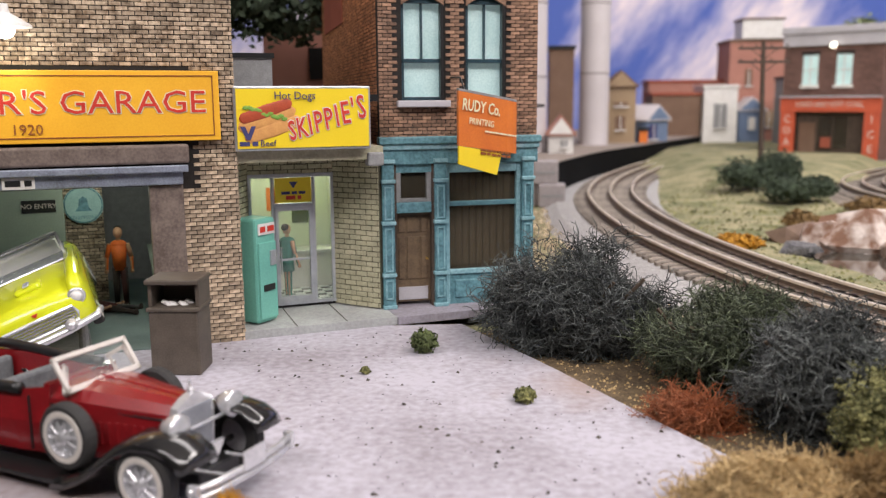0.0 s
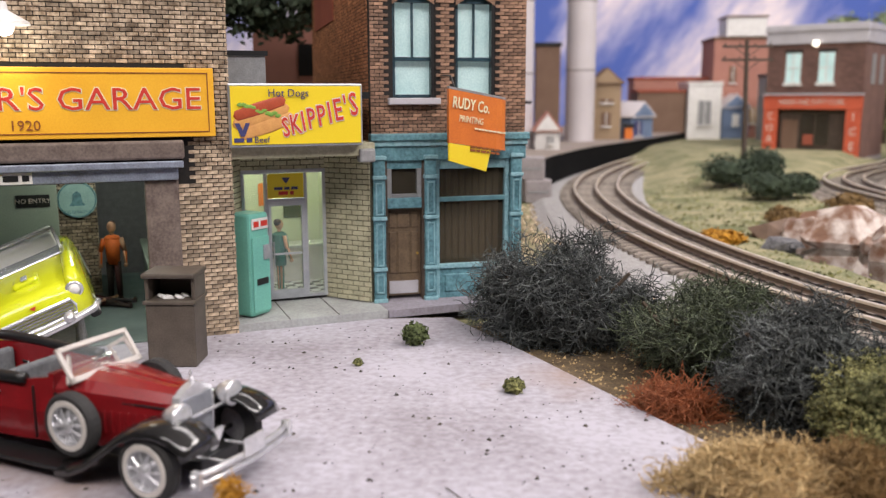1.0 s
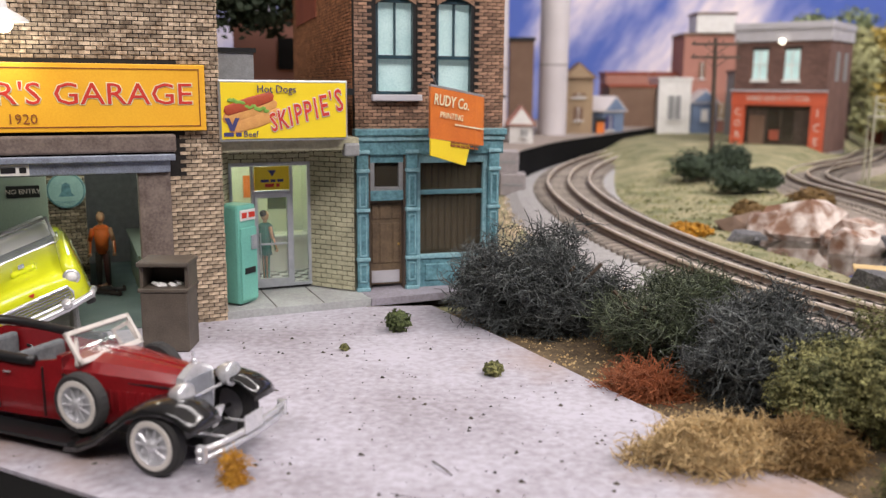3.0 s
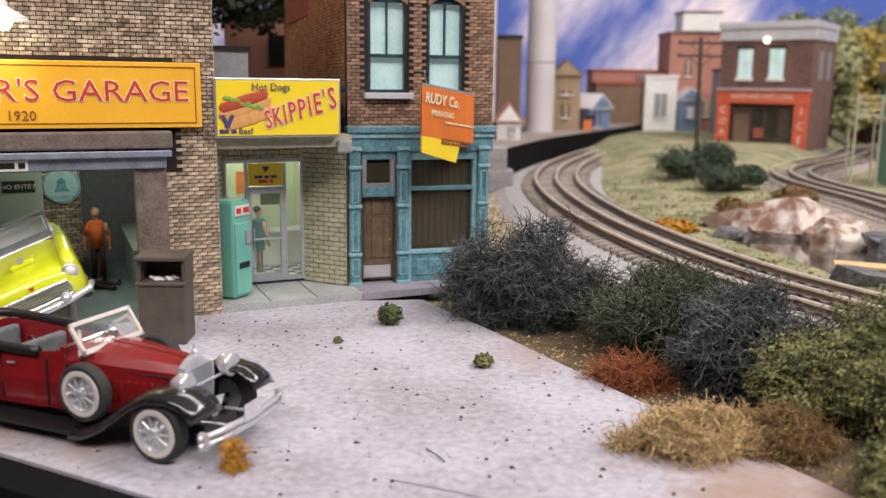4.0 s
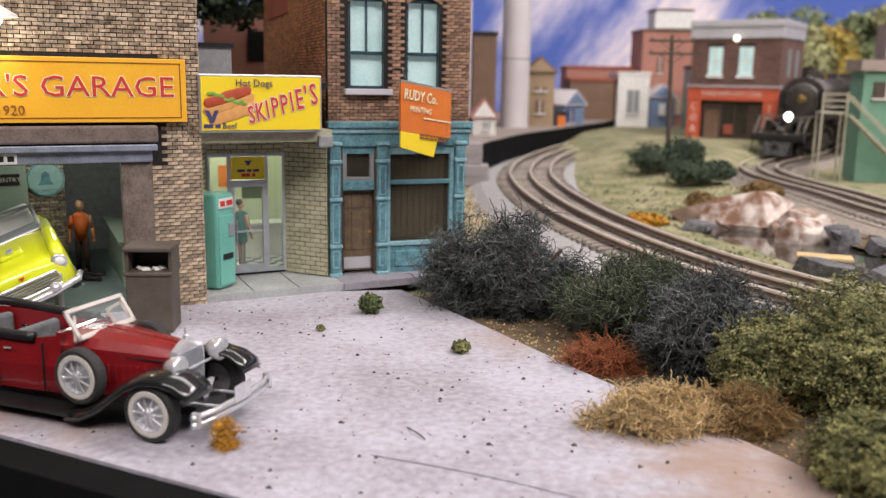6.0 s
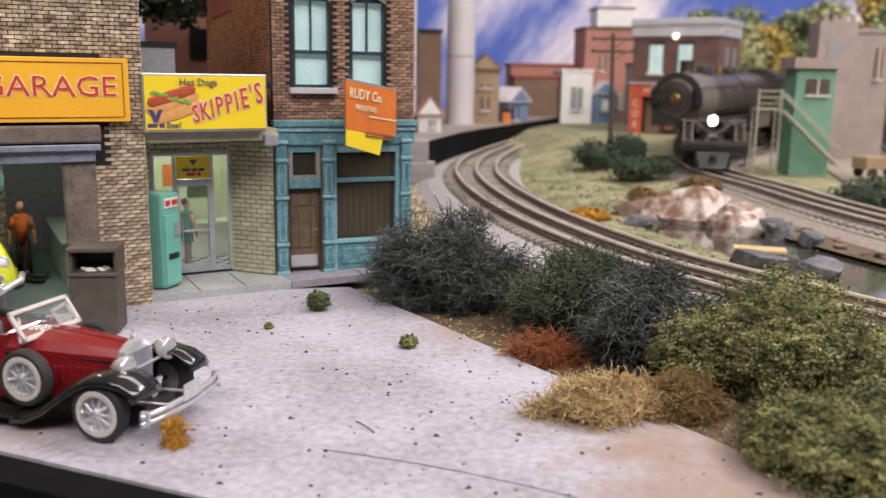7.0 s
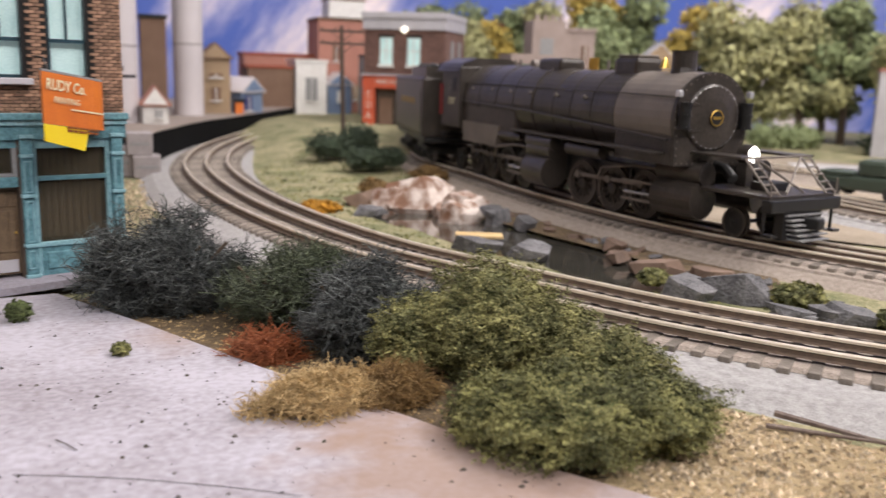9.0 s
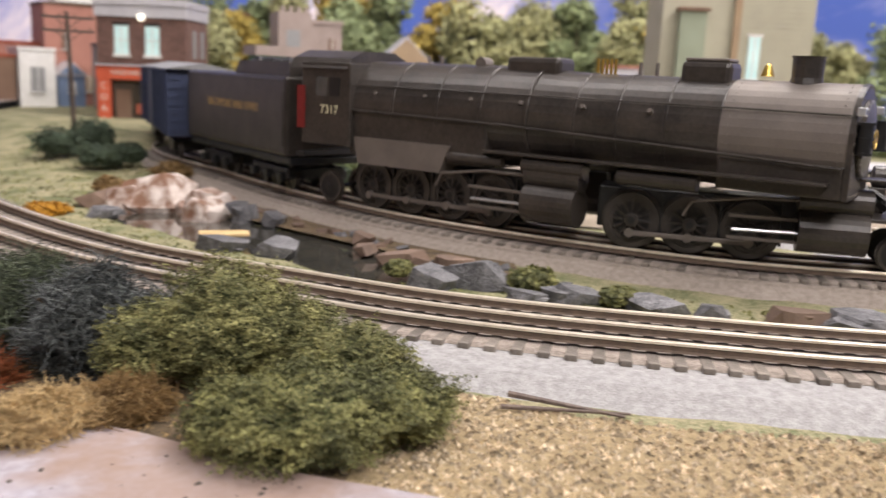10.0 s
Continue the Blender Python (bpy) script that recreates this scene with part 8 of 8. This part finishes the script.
        leaf_bush(x, y, z - 0.002, [(0, 0, h * 0.45, rr, rr * 0.8, h * 0.7), (rr * 0.5, 0.004, h * 0.3, rr * 0.6, rr * 0.6, h * 0.5)], 2400, 0.0016, m, lb + " low bush between the railway lines", rnd.randint(0, 999))
    scatter("grass_tufts", 5200, 41, lambda r: (r.uniform(0.12, 0.42), r.uniform(0.22, 1.05)), [(0.16, 0.62), (0.145, 0.80), (0.16, 0.95), (0.24, 1.05), (0.33, 1.05), (0.33, 0.80), (0.31, 0.55), (0.36, 0.33), (0.42, 0.23), (0.40, 0.20), (0.30, 0.28), (0.24, 0.37), (0.20, 0.46)], 0.0013, LEAF_OLIVE, None, "short olive turf tufts between the tracks", "turf")
    # stream, rocks
    w = raw("water_stream", [(0.15, 0.70, -0.0062), (0.15, 0.36, -0.0062), (0.345, 0.36, -0.0062), (0.345, 0.70, -0.0062)], [(0, 1, 2, 3)], WATER)
    tagged(w, "dark glossy stream water among rocks", "water", kind="structure")
    for i, (x, y, sx, sy, sz, tn) in enumerate(((0.252, 0.660, 0.034, 0.022, 0.036, 10), (0.228, 0.665, 0.022, 0.018, 0.026, 40), (0.274, 0.628, 0.022, 0.018, 0.026, -20), (0.262, 0.600, 0.016, 0.012, 0.020, 5))):
        rock("quartz_rock", x, y, -0.002, sx * 1.1, sy, sz * 0.72, STONE_WHITE, "white and rust-stained quartz boulder by the stream", 50 + i, tn, 0.9, 4)
    for i, (x, y, sx, sy, sz, tn) in enumerate(((0.201, 0.635, 0.013, 0.009, 0.007, 0), (0.214, 0.690, 0.020, 0.014, 0.016, 20), (0.288, 0.585, 0.014, 0.010, 0.013, 30), (0.300, 0.558, 0.013, 0.009, 0.009, 60), (0.292, 0.612, 0.012, 0.010, 0.012, 0), (0.230, 0.489, 0.016, 0.010, 0.010, -30), (0.256, 0.463, 0.014, 0.010, 0.011, -50), (0.309, 0.402, 0.016, 0.010, 0.011, -40), (0.330, 0.382, 0.013, 0.008, 0.008, -40), (0.293, 0.352, 0.015, 0.011, 0.015, -30), (0.318, 0.342, 0.021, 0.013, 0.017, -45), (0.314, 0.304, 0.012, 0.009, 0.008, -45), (0.340, 0.292, 0.014, 0.010, 0.010, -45), (0.366, 0.258, 0.015, 0.010, 0.012, -45), (0.380, 0.238, 0.010, 0.007, 0.008, -45), (0.410, 0.207, 0.015, 0.010, 0.010, -45), (0.434, 0.186, 0.018, 0.012, 0.009, -45), (0.322, 0.47, 0.012, 0.008, 0.008, 60), (0.305, 0.44, 0.010, 0.007, 0.006, 60))):
        brown = i in (1, 7, 8, 15, 17, 18)
        rock("slate_rock", x, y, -0.002, sx * 1.1, sy * 1.1, sz * 0.82, BROWN_ROCK if brown else SLATE, ("brown" if brown else "blue-grey") + " layered rock lying by the stream", 70 + i, tn, 0.8, 3)
    d = raw("soil_bank", [(0.300, 0.665, -0.0036), (0.283, 0.60, -0.0036), (0.300, 0.52, -0.0036), (0.318, 0.45, -0.0036), (0.322, 0.385, -0.0036), (0.345, 0.335, -0.0036), (0.372, 0.375, -0.0036), (0.352, 0.44, -0.0036), (0.338, 0.52, -0.0036), (0.330, 0.60, -0.0036), (0.330, 0.69, -0.0036)], [tuple(range(11))], SOIL)
    tagged(d, "brown earth bank along the stream", "soil", kind="structure")
    rs = random.Random(61)
    for i in range(26):
        k = i / 25
        x, y = 0.300 + 0.02 * rs.random() + 0.05 * k * k, 0.62 - 0.31 * k + rs.uniform(-0.015, 0.015)
        s = rs.uniform(0.0035, 0.0075)
        br = rs.random() < 0.45
        rock("bank_stone", x, y, -0.0035, s, s * 0.8, s * rs.uniform(0.5, 0.9), BROWN_ROCK if br else SLATE, ("brown" if br else "grey") + " small stone on the stream bank", 200 + i, rs.uniform(0, 180), 0.8, 2)
    p = thing("plank", pose(0.243, 0.515, -0.001, 0, 0, -20), "pale plank lying over the stream bank", "plank")
    slab("board", -0.016, 0.016, -0.007, 0.007, 0, 0.002, STRAW, p, 0.0004)
    st = thing("sticks", pose(0.222, 0.178, -0.002, 0, 0, -45), "grey weathered sticks on the gravel", "sticks")
    part("stick", cyl((-0.022, 0, 0.001), (0.022, 0.004, 0.001), 0.0009, 0.0005, 6), WOOD_GREY, st)
    part("stick", cyl((-0.020, 0.010, 0.002), (0.020, 0.001, 0.001), 0.0012, 0.0006, 6), WOOD_GREY, st)


def scatter(name, count, seed, pick, poly, size, material, z, label, category):
    rnd = random.Random(seed)
    verts, faces = [], []
    for _ in range(count):
        x, y = pick(rnd)
        if not inside(x, y, poly):
            continue
        s = size * rnd.uniform(0.5, 1.5)
        n, zz = len(verts), (height(x, y) if z is None else z)
        a0 = rnd.random() * 6.28
        for k in range(3):
            verts.append((x + s * math.cos(a0 + k * 2.094), y + s * math.sin(a0 + k * 2.094), zz - 0.0002))
        verts += [(x + s * 0.4 * math.cos(a0 + 1), y + s * 0.4 * math.sin(a0 + 1), zz + s * rnd.uniform(0.5, 1.1)), (x - s * 0.4 * math.cos(a0), y - s * 0.3, zz + s * rnd.uniform(0.4, 0.9))]
        faces += [(n, n + 1, n + 3), (n + 1, n + 2, n + 3), (n + 2, n + 4, n + 3), (n + 2, n, n + 4), (n, n + 3, n + 4)]
    ob = raw(name, verts, faces, material)
    tagged(ob, label, category, kind="stuff")


# ---- build ----
room()
backdrop()
ground()
lot()
garage()
diner()
printer_shop()
sidewalks()
behind_shops()
platform()
coal_office()
far_side()
track("track_front", FRONT, 0.042, "three-rail model track curving past the lot", shoulder=0.012)
track("track_main", MAIN, 0.040, "three-rail model track that carries the train", bed=BALLAST)
track("track_yard", YARD, 0.040, "three-rail yard track on pale ballast")
track("track_siding", SIDING_TRACK, 0.040, "weathered siding track near the mill", ties=False, bed=BALLAST)
greenery()
workbench()
litter_bin()
vending_machine()
roadster()
convertible()
G25 = pose(-0.103, 0.386, 0, 0, 0, 25)
v = G25 @ Vector((-0.0475, 0.085, 0.0006))
figure("figurine", v.x, v.y, v.z, 20, SHIRT, TROUSERS, BLACK_HAIR, "painted mechanic figurine in orange shirt standing in the bay", 1.06)
v = G25 @ Vector((-0.040, 0.060, 0.003))
figure("figurine", v.x, v.y, v.z, 75, TROUSERS, BLACK, BLACK_HAIR, "dark figurine lying under the yellow car", 0.8, True)
v = G25 @ Vector((0.0275, 0.0475, 0.0055))
figure("figurine", v.x, v.y, v.z, 150, GREEN_DRESS, GREEN_DRESS, BLACK_HAIR, "painted figurine in green dress inside the shop", 0.98, False, True)
ENGINE, ENGINE_WHEELS, RODS = locomotive()
TENDER, TENDER_WHEELS = tender()
BOXCAR, BOXCAR_WHEELS = boxcar()


FRONT_ENGINE = ("front_engine", "pilot_deck", "pilot_beam", "pilot", "coupler", "step", "step_hanger", "ladder_rail", "ladder_tread", "side_deck", "deck_post", "deck_brace", "cross_bar", "tool_box", "headlight", "headlight_bracket", "front_steam_pipe")


def boiler_at(t):
    """The boiler is carried by the rear engine and swings out over the front one."""
    return seat_on(nose(t) + 0.175, nose(t) + 0.385) @ pose(0.175, 0, 0)


def front_at(t):
    """The hinged front engine, which keeps to the rails, in the locomotive's space."""
    f = boiler_at(t).inverted() @ seat_on(nose(t) + 0.040, nose(t) + 0.188) @ pose(0.040, 0, 0)
    p = f.to_translation() / 1.06
    return pose(p.x, p.y, 0, 0, 0, math.degrees(f.to_euler().z))


def motions():
    times = [i * 0.25 for i in range(41)]
    walk(ENGINE, [(t, boiler_at(t)) for t in times])
    walk(TENDER, [(t, seat_on(nose(t) + 0.455 + 0.051, nose(t) + 0.455 + 0.166) @ pose(0.051, 0, 0)) for t in times])
    walk(BOXCAR, [(t, seat_on(nose(t) + 0.685 + 0.048, nose(t) + 0.685 + 0.230) @ pose(0.048, 0, 0)) for t in times])
    for ob in ENGINE.children:
        if ob.name.split(".")[0] in FRONT_ENGINE:
            walk(ob, [(t, front_at(t)) for t in times])
    for wheels, step in ((ENGINE_WHEELS, 0.0667), (TENDER_WHEELS, 0.05), (BOXCAR_WHEELS, 0.05)):
        n = round(10 / step)
        for w, x, r, hinged in wheels:
            walk(w, [(10 * i / n, (front_at(10 * i / n) if hinged else Matrix()) @ pose(x, 0, r) @ Matrix.Rotation(SPEED * 10 * i / n / r, 4, "Y")) for i in range(n + 1)])
    for ro, s, r, hinged in RODS:
        ph = 0 if s < 0 else math.pi / 2
        n = 150
        walk(ro, [(10 * i / n, (front_at(10 * i / n) if hinged else Matrix()) @ pose(0.0065 * math.cos(SPEED * 10 * i / n / r + ph), s * 0.0215, r - 0.0065 * math.sin(SPEED * 10 * i / n / r + ph))) for i in range(n + 1)])

motions()
